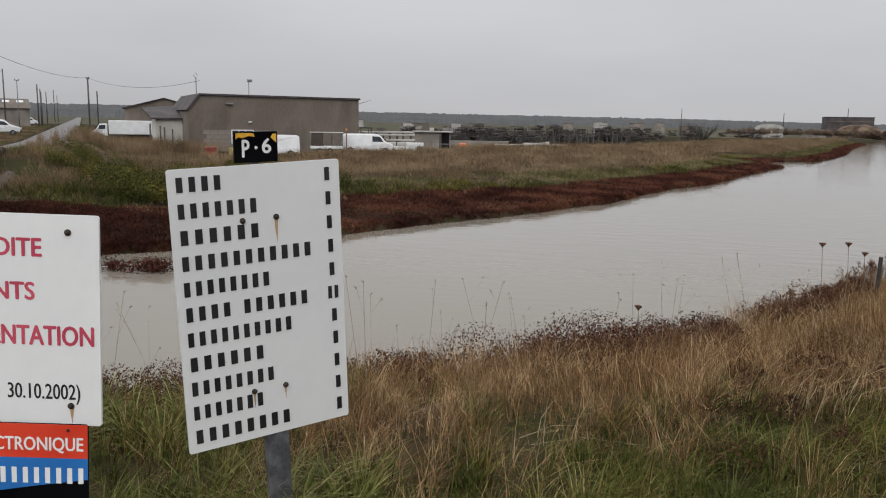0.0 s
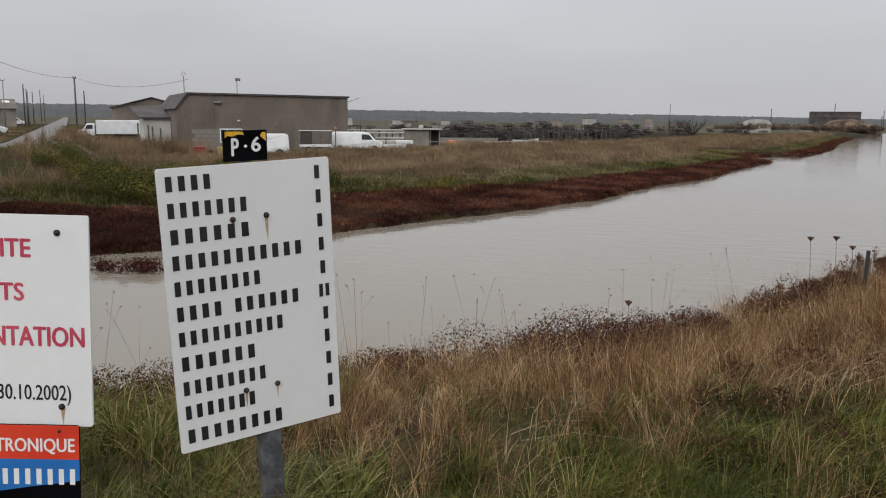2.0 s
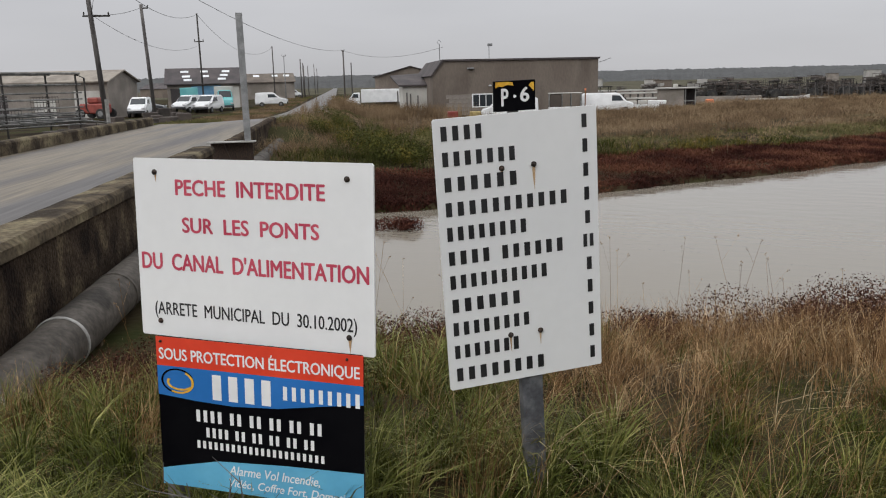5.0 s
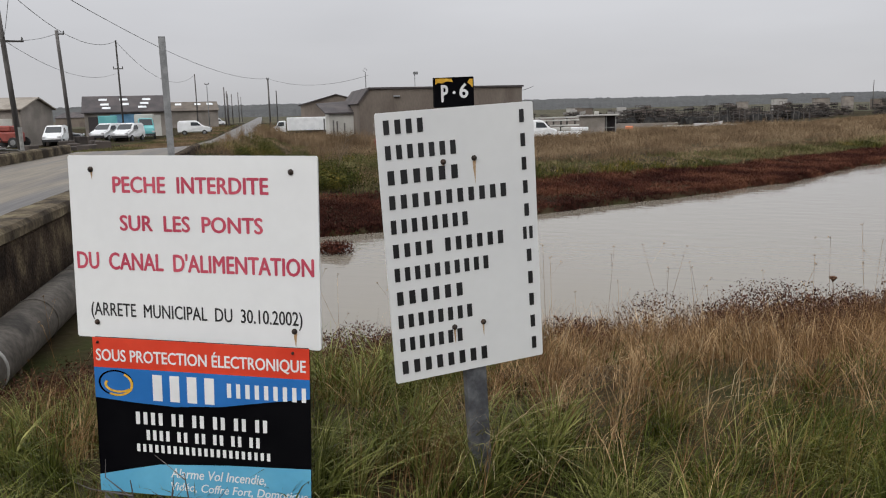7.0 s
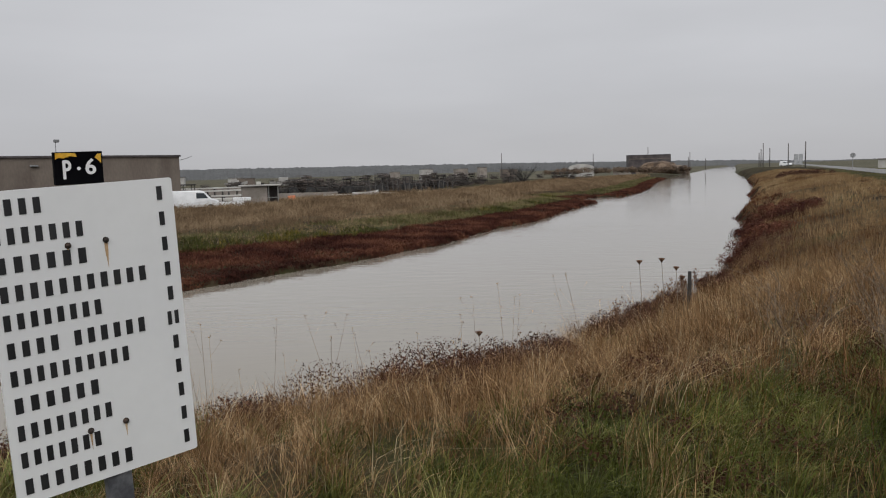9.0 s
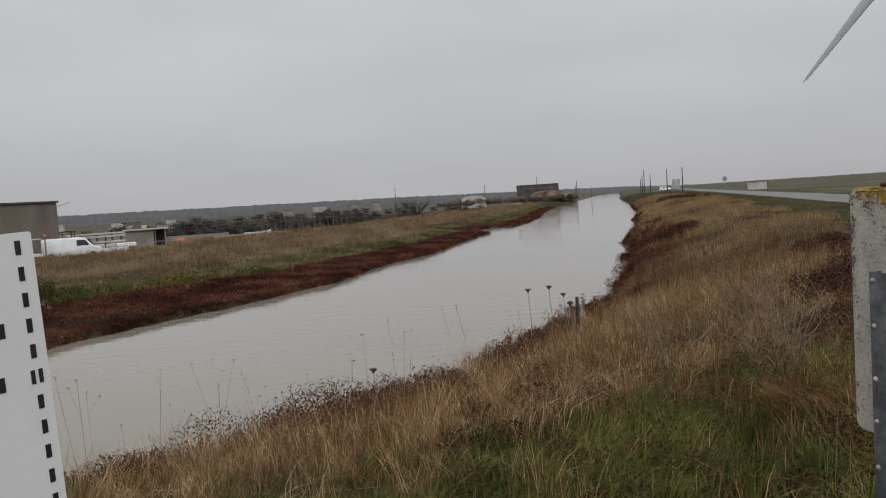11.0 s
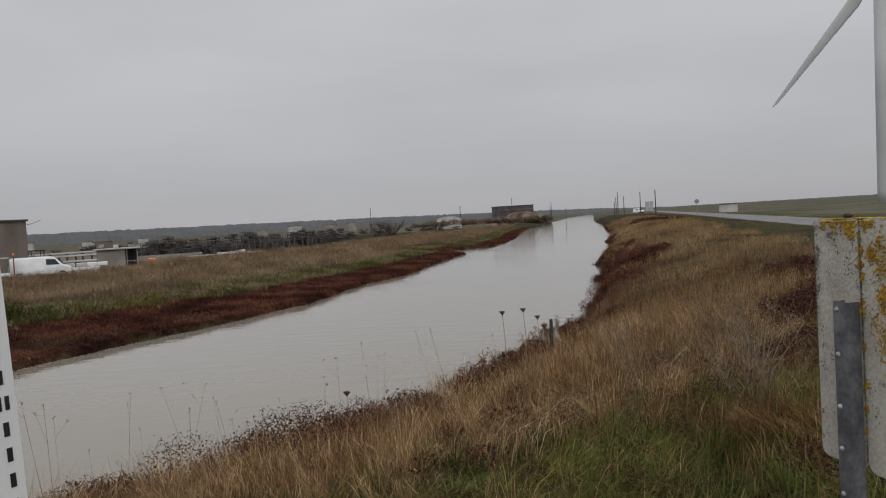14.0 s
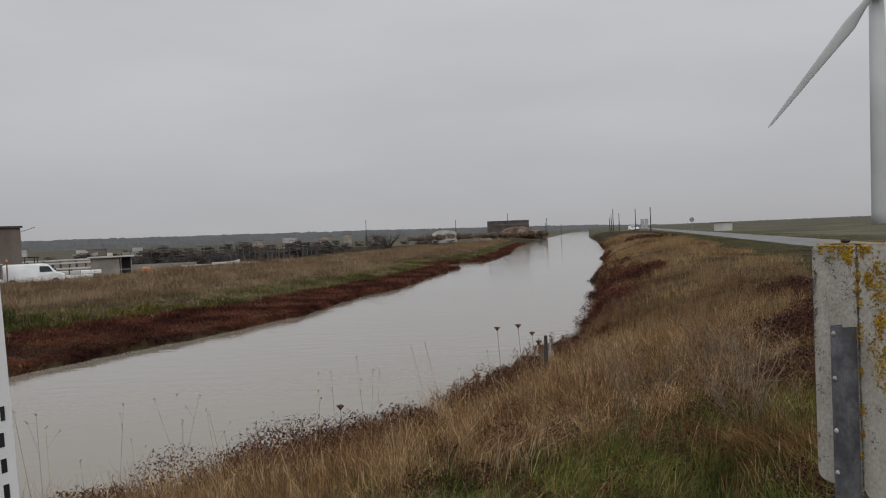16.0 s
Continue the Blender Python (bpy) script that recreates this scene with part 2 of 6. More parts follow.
    "seed": mat("brown_seed_heads", (0.040, 0.020, 0.013), (0.11, 0.06, 0.038), 3, 0.9, 0.0, 20.0, c3=(0.17, 0.10, 0.06), island=0.6, spec=0.04),
    "glasswort": mat("red_glasswort", (0.017, 0.008, 0.007), (0.074, 0.027, 0.019), 0.45, 0.85, 0.0, 6.0, c3=(0.165, 0.075, 0.043), island=0.45, var=0.3, spec=0.04),
    "far_brown": mat("tall_brown_grass", (0.085, 0.057, 0.035), (0.200, 0.139, 0.084), 0.3, 0.85, 0.0, 4.0, c3=(0.31, 0.23, 0.148), island=0.4, spec=0.03, var=0.28),
    "far_green": mat("bank_green", (0.046, 0.046, 0.019), (0.108, 0.108, 0.042), 0.3, 0.8, 0.0, 4.0, c3=(0.225, 0.18, 0.095), island=0.5, spec=0.03, var=0.25),
    "bramble": mat("bramble_leaves", (0.020, 0.009, 0.008), (0.055, 0.024, 0.018), 2, 0.7, 0.0, 12.0, c3=(0.075, 0.042, 0.024), island=0.6, spec=0.04),
    "dead_shrub": mat("dead_shrub", (0.022, 0.009, 0.008), (0.062, 0.027, 0.019), 5, 0.9, 0.0, 30.0, c3=(0.13, 0.068, 0.040), island=0.6, spec=0.04),
    "twig": mat("grey_twig", (0.095, 0.070, 0.048), (0.21, 0.155, 0.105), 6, 0.85, 0.1, 30.0),
    "gorse": mat("gorse_leaves", (0.020, 0.024, 0.008), (0.062, 0.066, 0.017), 0.5, 0.75, 0.0, 6.0, c3=(0.20, 0.145, 0.03), island=0.5, spec=0.04),
}


def water_mat():
    m = bpy.data.materials.new("muddy_water")
    m.use_nodes = True
    n, l = m.node_tree.nodes, m.node_tree.links
    b = n["Principled BSDF"]
    b.inputs["Base Color"].default_value = (0.20, 0.178, 0.145, 1)
    b.inputs["Roughness"].default_value, b.inputs["IOR"].default_value = 0.06, 1.33
    co = n.new("ShaderNodeTexCoord")
    mp = n.new("ShaderNodeMapping")
    mp.inputs["Rotation"].default_value = (0, 0, radians(35))
    mp.inputs["Scale"].default_value = (0.5, 1.6, 1)
    l.new(co.outputs["Object"], mp.inputs[0])
    a, c = n.new("ShaderNodeTexNoise"), n.new("ShaderNodeTexNoise")
    a.inputs["Scale"].default_value, a.inputs["Detail"].default_value = 1.6, 3
    c.inputs["Scale"].default_value, c.inputs["Detail"].default_value = 0.12, 2
    l.new(mp.outputs[0], a.inputs["Vector"])
    l.new(co.outputs["Object"], c.inputs["Vector"])
    mu = n.new("ShaderNodeMath")
    mu.operation = "MULTIPLY"
    l.new(a.outputs[0], mu.inputs[0])
    l.new(c.outputs[0], mu.inputs[1])
    bp = n.new("ShaderNodeBump")
    bp.inputs["Strength"].default_value, bp.inputs["Distance"].default_value = 0.42, 0.05
    l.new(mu.outputs[0], bp.inputs["Height"])
    l.new(bp.outputs[0], b.inputs["Normal"])
    return m


M["water"] = water_mat()

# ---------- mesh helpers ----------


def link_mesh(name, me, material, parent=None, label=""):
    for mm in (material if isinstance(material, (list, tuple)) else [material]):
        me.materials.append(mm)
    ob = new(name, me)
    if parent:
        ob.parent = parent
    if label:
        ob["label"] = label
    return ob


def part(name, bm, material, parent=None, label="", smooth=False):
    me = bpy.data.meshes.new(name)
    bm.normal_update()
    if smooth:
        for f in bm.faces:
            f.smooth = True
    bm.to_mesh(me)
    bm.free()
    return link_mesh(name, me, material, parent, label)


def base(name, m, label, category, group="", kind=""):
    ob = new(name)
    ob.empty_display_size = 0.2
    ob.matrix_world = m
    return tagged(ob, label, category, group, kind)


def box(bm, x0, x1, y0, y1, z0, z1, bevel=0.0, m=None):
    """A box, bevelled along its edges."""
    r = bmesh.ops.create_cube(bm, size=1, matrix=Matrix.LocRotScale(((x0 + x1) / 2, (y0 + y1) / 2, (z0 + z1) / 2), None, (x1 - x0, y1 - y0, z1 - z0)))
    vs = r["verts"]
    if bevel:
        es = list({e for v in vs for e in v.link_edges})
        r2 = bmesh.ops.bevel(bm, geom=es, offset=bevel, segments=1, affect="EDGES", profile=0.5)
        vs = list({v for f in r2["faces"] for v in f.verts} | {v for v in vs if v.is_valid})
    if m is not None:
        bmesh.ops.transform(bm, matrix=m, verts=[v for v in vs if v.is_valid])
    return bm


def channel(x0, x1, y0, y1, t, z0, z1, lip=0.0):
    """An upright open channel, one profile drawn out along z; its back is at y0."""
    o = [(x0, y1), (x0, y0), (x1, y0), (x1, y1)]
    i = [(x1 - t, y1), (x1 - t, y0 + t), (x0 + t, y0 + t), (x0 + t, y1)]
    if lip:
        i = [(x1 - lip, y1), (x1 - lip, y1 - t), (x1 - t, y1 - t), (x1 - t, y0 + t), (x0 + t, y0 + t), (x0 + t, y1 - t), (x0 + lip, y1 - t), (x0 + lip, y1)]
    bm = bmesh.new()
    prism(bm, o + i, z0, z1)
    for v in bm.verts:
        v.co = Vector((v.co.x, v.co.z, v.co.y))
    bmesh.ops.recalc_face_normals(bm, faces=bm.faces[:])
    return bm


def boxes(*dims, bevel=0.0):
    bm = bmesh.new()
    for d in dims:
        box(bm, *d, bevel=bevel)
    return bm


def tube(bm, pts, radii, sides=8, cap=True):
    """A tapered tube along a line of points."""
    pts = [Vector(p) for p in pts]
    if not isinstance(radii, (list, tuple)):
        radii = [radii] * len(pts)
    rings = []
    for i, p in enumerate(pts):
        d = (pts[min(i + 1, len(pts) - 1)] - pts[max(i - 1, 0)]).normalized()
        up = Vector((0, 0, 1)) if abs(d.z) < 0.9 else Vector((1, 0, 0))
        a = d.cross(up).normalized()
        b = d.cross(a)
        rings.append([bm.verts.new(p + radii[i] * (math.cos(2 * math.pi * k / sides) * a + math.sin(2 * math.pi * k / sides) * b)) for k in range(sides)])
    for r, q in zip(rings, rings[1:]):
        for k in range(sides):
            bm.faces.new((r[k], q[k], q[(k + 1) % sides], r[(k + 1) % sides]))
    if cap:
        bm.faces.new(rings[0])
        bm.faces.new(list(reversed(rings[-1])))
    return bm


def prism(bm, outline, y0, y1):
    """An outline in x and z, extruded from y0 to y1."""
    f = [bm.verts.new((x, y0, z)) for x, z in outline]
    g = [bm.verts.new((x, y1, z)) for x, z in outline]
    n = len(outline)
    bm.faces.new(list(reversed(f)))
    bm.faces.new(g)
    for k in range(n):
        bm.faces.new((f[k], f[(k + 1) % n], g[(k + 1) % n], g[k]))
    bmesh.ops.recalc_face_normals(bm, faces=bm.faces[:])
    return bm


def lettering(words, x0, x1, z0, z1, y, material, parent, name="lettering", shear=0.0, depth=0.0006, bold=0.0021):
    """A line of words in the built-in font, fitted into a box on a board that faces -y; each word is a part."""
    cu = bpy.data.curves.new("words", "FONT")
    cu.shear, cu.resolution_u = shear, 3
    tmp = new("words", cu)

    def shape(txt):
        cu.body = txt
        bpy.context.view_layer.update()
        me = bpy.data.meshes.new_from_object(tmp.evaluated_get(bpy.context.evaluated_depsgraph_get()))
        co = np.empty(len(me.vertices) * 3)
        me.vertices.foreach_get("co", co)
        return me, co.reshape(-1, 3)

    whole = shape(words)[1]
    lo, hi = whole.min(0), whole.max(0)
    kx, kz = (x1 - x0) / (hi[0] - lo[0]), (z1 - z0) / (hi[1] - lo[1])
    done = ""
    for word in words.split(" "):
        if word:
            me, co = shape(word)
            left = shape(done + word)[1][:, 0].max() - co[:, 0].max() if done else 0.0
            loops = np.empty(len(me.loops), np.int32)
            me.loops.foreach_get("vertex_index", loops)
            sizes = [len(f.vertices) for f in me.polygons]
            verts, faces = [], []
            # five slightly shifted copies thicken the strokes
            for k, (sx, sz) in enumerate(((0, 0), (-1, 0), (1, 0), (0, 0.7), (0, -0.7))):
                p = np.empty_like(co)
                p[:, 0] = x0 + (co[:, 0] + left - lo[0]) * kx + sx * bold
                p[:, 2] = z0 + (co[:, 1] - lo[1]) * kz + sz * bold
                p[:, 1] = y - depth + 0.00003 * k
                n0, i = k * len(co), 0
                verts += [tuple(q) for q in p]
                for s in sizes:
                    faces.append(tuple(int(v) + n0 for v in loops[i:i + s]))
                    i += s
            out = bpy.data.meshes.new(name)
            out.from_pydata(verts, [], faces)
            link_mesh(name, out, material, parent)
        done += word + " "
    bpy.data.objects.remove(tmp)


# ---------- the lie of the land ----------
UX, UY = 0.3595, 0.9331          # along the canal
BX, BY = -0.582, 0.813           # along the bridge
WATER = -2.0
L_U = [-3000, 4, 10, 13, 16, 18.8, 21, 24, 26.5, 29, 33, 36, 41, 47, 50.5, 58, 69, 75, 80.5, 81.5, 89, 94.5, 96, 106, 128, 145, 162, 216, 281, 606, 1300, 3000]
L_V = [-22, -22, -20.5, -19.0, -17.2, -16.0, -16.0, -15.5, -15.0, -14.3, -13.8, -13.1, -13.6, -13.4, -12.7, -12.8, -13.1, -13.2, -12.9, -16.4, -16.3, -15.2, -12.5, -12.2, -12.7, -14.0, -15.3, -17.6, -18.5, -19, -9, -10]
R_U = [-3000, -10, 2, 4.4, 5.9, 7, 9.3, 13.3, 16.4, 19.7, 25, 32, 36, 40, 43, 47, 50, 52, 54.5, 58, 65, 80, 97, 104, 125, 157, 210, 320, 1250, 3000]
R_V = [-9, -8.5, -7.6, -6.7, -5.2, -4.3, -3.3, -2.3, -1.5, -0.6, -0.1, 0.1, 0.5, 0.6, 0.2, 0.8, 1.0, 0.3, 0.0, 0.7, 1.2, 1.9, 1.3, 2.3, 2.6, 2.3, 1.8, -0.6, -2.5, -3]


def uv(x, y):
    return UX * x + UY * y, UY * x - UX * y


def xy(u, v):
    return UX * u + UY * v, UY * u - UX * v


def bridge_xy(s, a):
    return BX * s + BY * a, BY * s - BX * a


def wob(x, y, k=1.0):
    return (np.sin(1.7 * x * k + 0.6) * np.cos(1.3 * y * k) + np.sin(0.73 * x * k - 1.1 * y * k + 2.0) + 0.6 * np.sin(2.9 * x * k + 2.3 * y * k)) / 2.6


def smooth(a, b, t):
    t = np.clip((t - a) / (b - a), 0, 1)
    return t * t * (3 - 2 * t)


def left_edge(u):
    return np.interp(u, L_U, L_V) + 0.2 * wob(u, 0.3 * u, 1.1) * (np.abs(u) < 400)


def right_edge(u):
    return np.interp(u, R_U, R_V) + 0.12 * wob(0.4 * u, u, 0.9) * (u > 18) * (u < 400) * np.interp(u, [18, 40, 60, 150], [1, 2.0, 2.4, 3.5])


def height(x, y):
    """Height of the ground at a place."""
    x, y = np.asarray(x, float), np.asarray(y, float)
    u, v = uv(x, y)
    s, a = BX * x + BY * y, BY * x - BX * y
    dr, dl = v - right_edge(u), left_edge(u) - v
    right = np.interp(dr, [-2, 0, 0.35, 0.9, 2.4, 4.0, 5.2, 9, 14, 40, 400], [-3.0, -2.03, -1.55, -1.0, -0.55, -0.15, 0.03, 0.05, 0.0, -0.1, -0.3])
    low = np.interp(dl, [-2, 0, 0.25, 2.5, 5, 8, 13, 20, 40], [-3.0, -2.04, -1.80, -1.66, -1.45, -1.2, -1.2, -1.5, -1.7])
    high = np.interp(dl, [-2, 0, 0.5, 2, 4, 8, 40], [-3.0, -2.03, -1.7, -1.2, -0.9, -0.75, -0.75])
    left = low + (high - low) * smooth(4, -4, a)
    z = np.where(v > (left_edge(u) + right_edge(u)) / 2, right, left)
    # road bank behind the bridge, and the yards beside it
    bank = np.interp(s, [36, 42, 55, 80, 3000], [-0.12, -0.16, -0.4, -0.72, -0.8])
    a_hi = np.interp(s, [42, 64], [0.0, 2.6])
    on = smooth(a_hi + 0.2, a_hi - 1.8, a) * smooth(-12.0, -9.5, a) * smooth(36, 39, s)
    z = z + (bank - z) * on
    z = z + 0.05 * wob(x, y, 1.1) * smooth(0.4, 2, np.maximum(dr, dl)) * (1 - on)
    # shelf of earth against the bridge wall
    shelf = smooth(-0.6, -1.9, a) * smooth(-4.2, -3.6, a) * smooth(15.5, 12.5, s)
    z = z + (np.maximum(z, -1.22) - z) * shelf
    # the low rise of the far country
    far = np.hypot(x, y)
    z = z + smooth(500, 1800, far) * 2.0
    return z


def z_at(x, y):
    return float(height(x, y))


def steps(*runs):
    out = []
    for a, b, n in runs:
        out += list(np.linspace(a, b, n, endpoint=False))
    return np.array(out)


us = np.concatenate([-np.geomspace(3600, 80, 14), steps((-70, -4, 24), (-4, 30, 86), (30, 70, 60), (70, 160, 50)), np.geomspace(160, 3600, 34)])
vs = np.concatenate([-np.geomspace(3600, 70, 22), steps((-64, -30, 20), (-30, -10, 56), (-10, 9, 56), (9, 34, 26)), np.geomspace(34, 3600, 26)])
gu, gv = np.meshgrid(us, vs, indexing="ij")
gx, gy = xy(gu, gv)
gz = height(gx, gy)
nu, nv = gx.shape
idx = np.arange(nu * nv).reshape(nu, nv)
quads = np.stack([idx[:-1, :-1], idx[1:, :-1], idx[1:, 1:], idx[:-1, 1:]], -1).reshape(-1, 4)


def numpy_mesh(name, verts, faces):
    """A mesh from arrays: faces is one array of equal-sized faces or a list of two such arrays."""
    me = bpy.data.meshes.new(name)
    fs = faces if isinstance(faces, list) else [faces]
    loops = np.concatenate([f.ravel() for f in fs]).astype(np.int32)
    sizes = np.concatenate([np.full(len(f), f.shape[1]) for f in fs]).astype(np.int32)
    me.vertices.add(len(verts))
    me.vertices.foreach_set("co", np.asarray(verts, np.float32).ravel())
    me.loops.add(len(loops))
    me.loops.foreach_set("vertex_index", loops)
    me.polygons.add(len(sizes))
    me.polygons.foreach_set("loop_start", np.concatenate([[0], np.cumsum(sizes)[:-1]]).astype(np.int32))
    me.update(calc_edges=True)
    return me


gm = numpy_mesh("ground", np.stack([gx, gy, gz], -1).reshape(-1, 3), quads[:, ::-1])
gm.polygons.foreach_set("use_smooth", np.ones(len(gm.polygons), bool))
ground = link_mesh("ground", gm, M["soil"])
gm.materials.append(M["field"])
cu, cv = uv(gx[:-1, :-1], gy[:-1, :-1])
# far and inland faces take the field colour with the haze mixed in
field_face = (cv > 17.5) | (np.hypot(gx[:-1, :-1], gy[:-1, :-1]) > 260)
gm.polygons.foreach_set("material_index", field_face.ravel().astype(np.int32))
tagged(ground, "bare brown soil under grass on the canal banks", "ground", kind="structure")

# still, muddy canal
wb = bmesh.new()
rows_w = []
for u in list(np.geomspace(3500, 100, 12) * -1) + list(np.linspace(-90, 200, 30)) + list(np.geomspace(210, 3500, 14)):
    le, ri = float(np.interp(u, L_U, L_V)) - 4, float(np.interp(u, R_U, R_V)) + 3
    rows_w.append([wb.verts.new((*xy(u, le + (ri - le) * k / 4), WATER)) for k in range(5)])
for r, q in zip(rows_w, rows_w[1:]):
    for k in range(4):
        wb.faces.new((r[k], r[k + 1], q[k + 1], q[k]))
water = part("water", wb, M["water"])
tagged(water, "still grey muddy canal water with faint ripples", "water", kind="structure")
# ---------- roads ----------


def ribbon(name, line, width, material, lift=0.03, parent=None, level=None):
    """A strip of paving, 12 cm thick, along a line of places."""
    bm = bmesh.new()
    rows = []
    for i, p in enumerate(line):
        a, b = Vector(line[max(i - 1, 0)]), Vector(line[min(i + 1, len(line) - 1)])
        d = (b - a).normalized()
        n = Vector((d.y, -d.x))
        r = []
        for k in (-0.5, -0.17, 0.17, 0.5):
            q = Vector(p) + n * width * k
            z = (z_at(*p) if level is None else level) + lift + 0.05 * (0.25 - k * k)
            r.append(bm.verts.new((q.x, q.y, z)))
        r.append(bm.verts.new((r[3].co.x, r[3].co.y, r[3].co.z - 0.12)))
        r.append(bm.verts.new((r[0].co.x, r[0].co.y, r[0].co.z - 0.12)))
        rows.append(r)
    for r, q in zip(rows, rows[1:]):
        for k in range(3):
            bm.faces.new((r[k], r[k + 1], q[k + 1], q[k]))
        bm.faces.new((r[3], r[4], q[4], q[3]))
        bm.faces.new((r[5], r[0], q[0], q[5]))
    return part(name, bm, material, parent)


main_dir = Vector((math.sin(radians(23.7)), math.cos(radians(23.7))))
line = [Vector((13.45, 0.0)) + main_dir * d for d in list(np.linspace(-60, 200, 66)) + list(np.geomspace(210, 1400, 20))]
tagged(ribbon("road", line, 4.3, M["asphalt"], 0.06), "grey asphalt country road running beside the canal", "road", kind="structure")
def lane_middle(s):
    return -6.0 + 3.2 * smooth(42, 58, s) - 0.6 * np.maximum(0.0, s - 60) / 100


line = [Vector(bridge_xy(s, float(lane_middle(s)))) for s in list(np.linspace(41.6, 120, 30)) + list(np.geomspace(125, 900, 16))]
tagged(ribbon("road", line, 4.4, M["lane"], 0.03), "wet grey lane leading away from the bridge", "road", kind="structure")

# ---------- bridge ----------
bridge = base("bridge", pose(0, 0, 0, 0, 0, 35.59), "old concrete canal bridge with low stained parapets", "bridge", kind="structure")
bm = bmesh.new()
box(bm, -8.95, -3.5, -8, 42, -0.75, -0.02)
part("deck", bm, M["deck"], bridge, "wet worn concrete deck")


def rough_wall(x0, x1, y0, y1, z0, z1, step=0.5, amp=0.012, top=None):
    """A weathered wall along y, its faces slightly uneven."""
    bm = bmesh.new()
    n = max(2, int((y1 - y0) / step))
    rows = []
    for i in range(n + 1):
        y = y0 + (y1 - y0) * i / n
        zt = z1 if top is None else z1 + (top - z1) * i / n
        ring = [(x0, z0), (x0, zt - 0.05), (x0 + 0.05, zt), ((x0 + x1) / 2, zt + 0.012), (x1 - 0.05, zt), (x1, zt - 0.06), (x1, (z0 + zt) / 2), (x1, z0)]
        rows.append([bm.verts.new((x + amp * random.uniform(-1, 1), y, z + amp * random.uniform(-1, 1))) for x, z in ring])
    for r, q in zip(rows, rows[1:]):
        for k in range(7):
            bm.faces.new((r[k], r[k + 1], q[k + 1], q[k]))
    bm.faces.new(rows[0])
    bm.faces.new(list(reversed(rows[-1])))
    bmesh.ops.recalc_face_normals(bm, faces=bm.faces[:])
    return bm


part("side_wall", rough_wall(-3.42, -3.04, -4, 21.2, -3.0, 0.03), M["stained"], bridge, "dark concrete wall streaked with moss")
for k, (y0, y1) in enumerate(((-4, 6.7), (6.72, 13.9), (13.92, 21.2))):
    part("kerb", rough_wall(-3.55, -2.99, y0, y1, 0.02, 0.20, amp=0.005), M["kerb"], bridge)
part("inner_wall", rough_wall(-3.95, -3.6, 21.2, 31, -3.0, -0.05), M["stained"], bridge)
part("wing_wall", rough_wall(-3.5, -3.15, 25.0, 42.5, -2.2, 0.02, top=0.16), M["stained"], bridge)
part("parapet", rough_wall(-9.4, -8.95, -8, 41, -2.4, 0.36, amp=0.005), M["kerb"], bridge, "low mossy concrete parapet")
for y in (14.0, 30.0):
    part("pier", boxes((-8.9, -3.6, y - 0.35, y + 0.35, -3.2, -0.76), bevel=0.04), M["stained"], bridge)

# bracket plate on the parapet
tagged(base("bracket", pose(*bridge_xy(21.75, -3.0), 0.24, 0, 0, 35.59), "rusty steel bracket fixed to the bridge parapet", "bracket"))
bracket = bpy.data.objects["bracket"]
part("plate", boxes((-0.25, 1.0, -0.16, 0.16, 0.0, 0.035), bevel=0.004), M["band"], bracket)
bm = bmesh.new()
tube(bm, [(0.15, 0, 0.0), (0.32, 0, -0.5), (0.35, 0, -0.75)], 0.022, 6)
part("brace", bm, M["bolt"], bracket)
bm = boxes((-0.2, 0.9, 0.17, 0.2, -0.75, -0.02))
part("back_plate", bm, M["bolt"], bracket)

steel_post = base("steel_post", pose(*bridge_xy(21.75, -2.2), 0.276, 0, 0, 35.59), "plain grey steel channel post standing on the bridge bracket", "post")
bm = channel(-0.08, 0.08, -0.05, 0.06, 0.012, 0, 3.26)
part("channel", bm, M["grey_post"], steel_post)

# water main along the bridge
pipe = base("pipe", pose(*bridge_xy(0, -2.62), -0.88, 0, 0, 35.59), "large grey water pipe with pale clamps along the bridge", "pipe")
bm = bmesh.new()
tube(bm, [(0, y, 0.0) for y in np.linspace(4.5, 43.5, 26)], 0.275, 28, cap=False)
part("pipe_barrel", bm, M["pipe"], pipe, smooth=True)
for y in np.arange(6.3, 40, 1.95):
    bm = bmesh.new()
    tube(bm, [(0, y - 0.025, 0), (0, y - 0.02, 0), (0, y + 0.02, 0), (0, y + 0.025, 0)], [0.277, 0.288, 0.288, 0.277], 28, cap=False)
    part("clamp", bm, M["band"] if y < 9 else M["pipe"], pipe, "pale clamp ring" if y < 9 else "", smooth=True)
for y in (9.2, 17.0, 25.0, 33.0):
    part("support", boxes((-0.42, 0.1, y - 0.06, y + 0.06, -0.36, -0.24), bevel=0.01), M["stained"], pipe)

# ---------- sign boards ----------


def bolt_heads(parent, places, y=0.0, k=1.0):
    for x, z in places:
        bm = bmesh.new()
        tube(bm, [(x, y + 0.002, z), (x, y - 0.003, z)], 0.0105 * k, 12)
        tube(bm, [(x, y - 0.003, z), (x, y - 0.008, z), (x, y - 0.012, z)], [0.008 * k, 0.007 * k, 0.003 * k], 8)
        part("bolt", bm, M["bolt"], parent, "rusty bolt head")


def rust_streak(parent, x, z, w, length):
    bm = bmesh.new()
    prism(bm, [(x - w, z), (x + w, z), (x + 0.6 * w, z - 0.5 * length), (x + 0.15 * w, z - length), (x - 0.3 * w, z - 0.7 * length), (x - 0.8 * w, z - 0.35 * length)], -0.0012, 0.002)
    part("rust_streak", bm, M["rust_run"], parent)


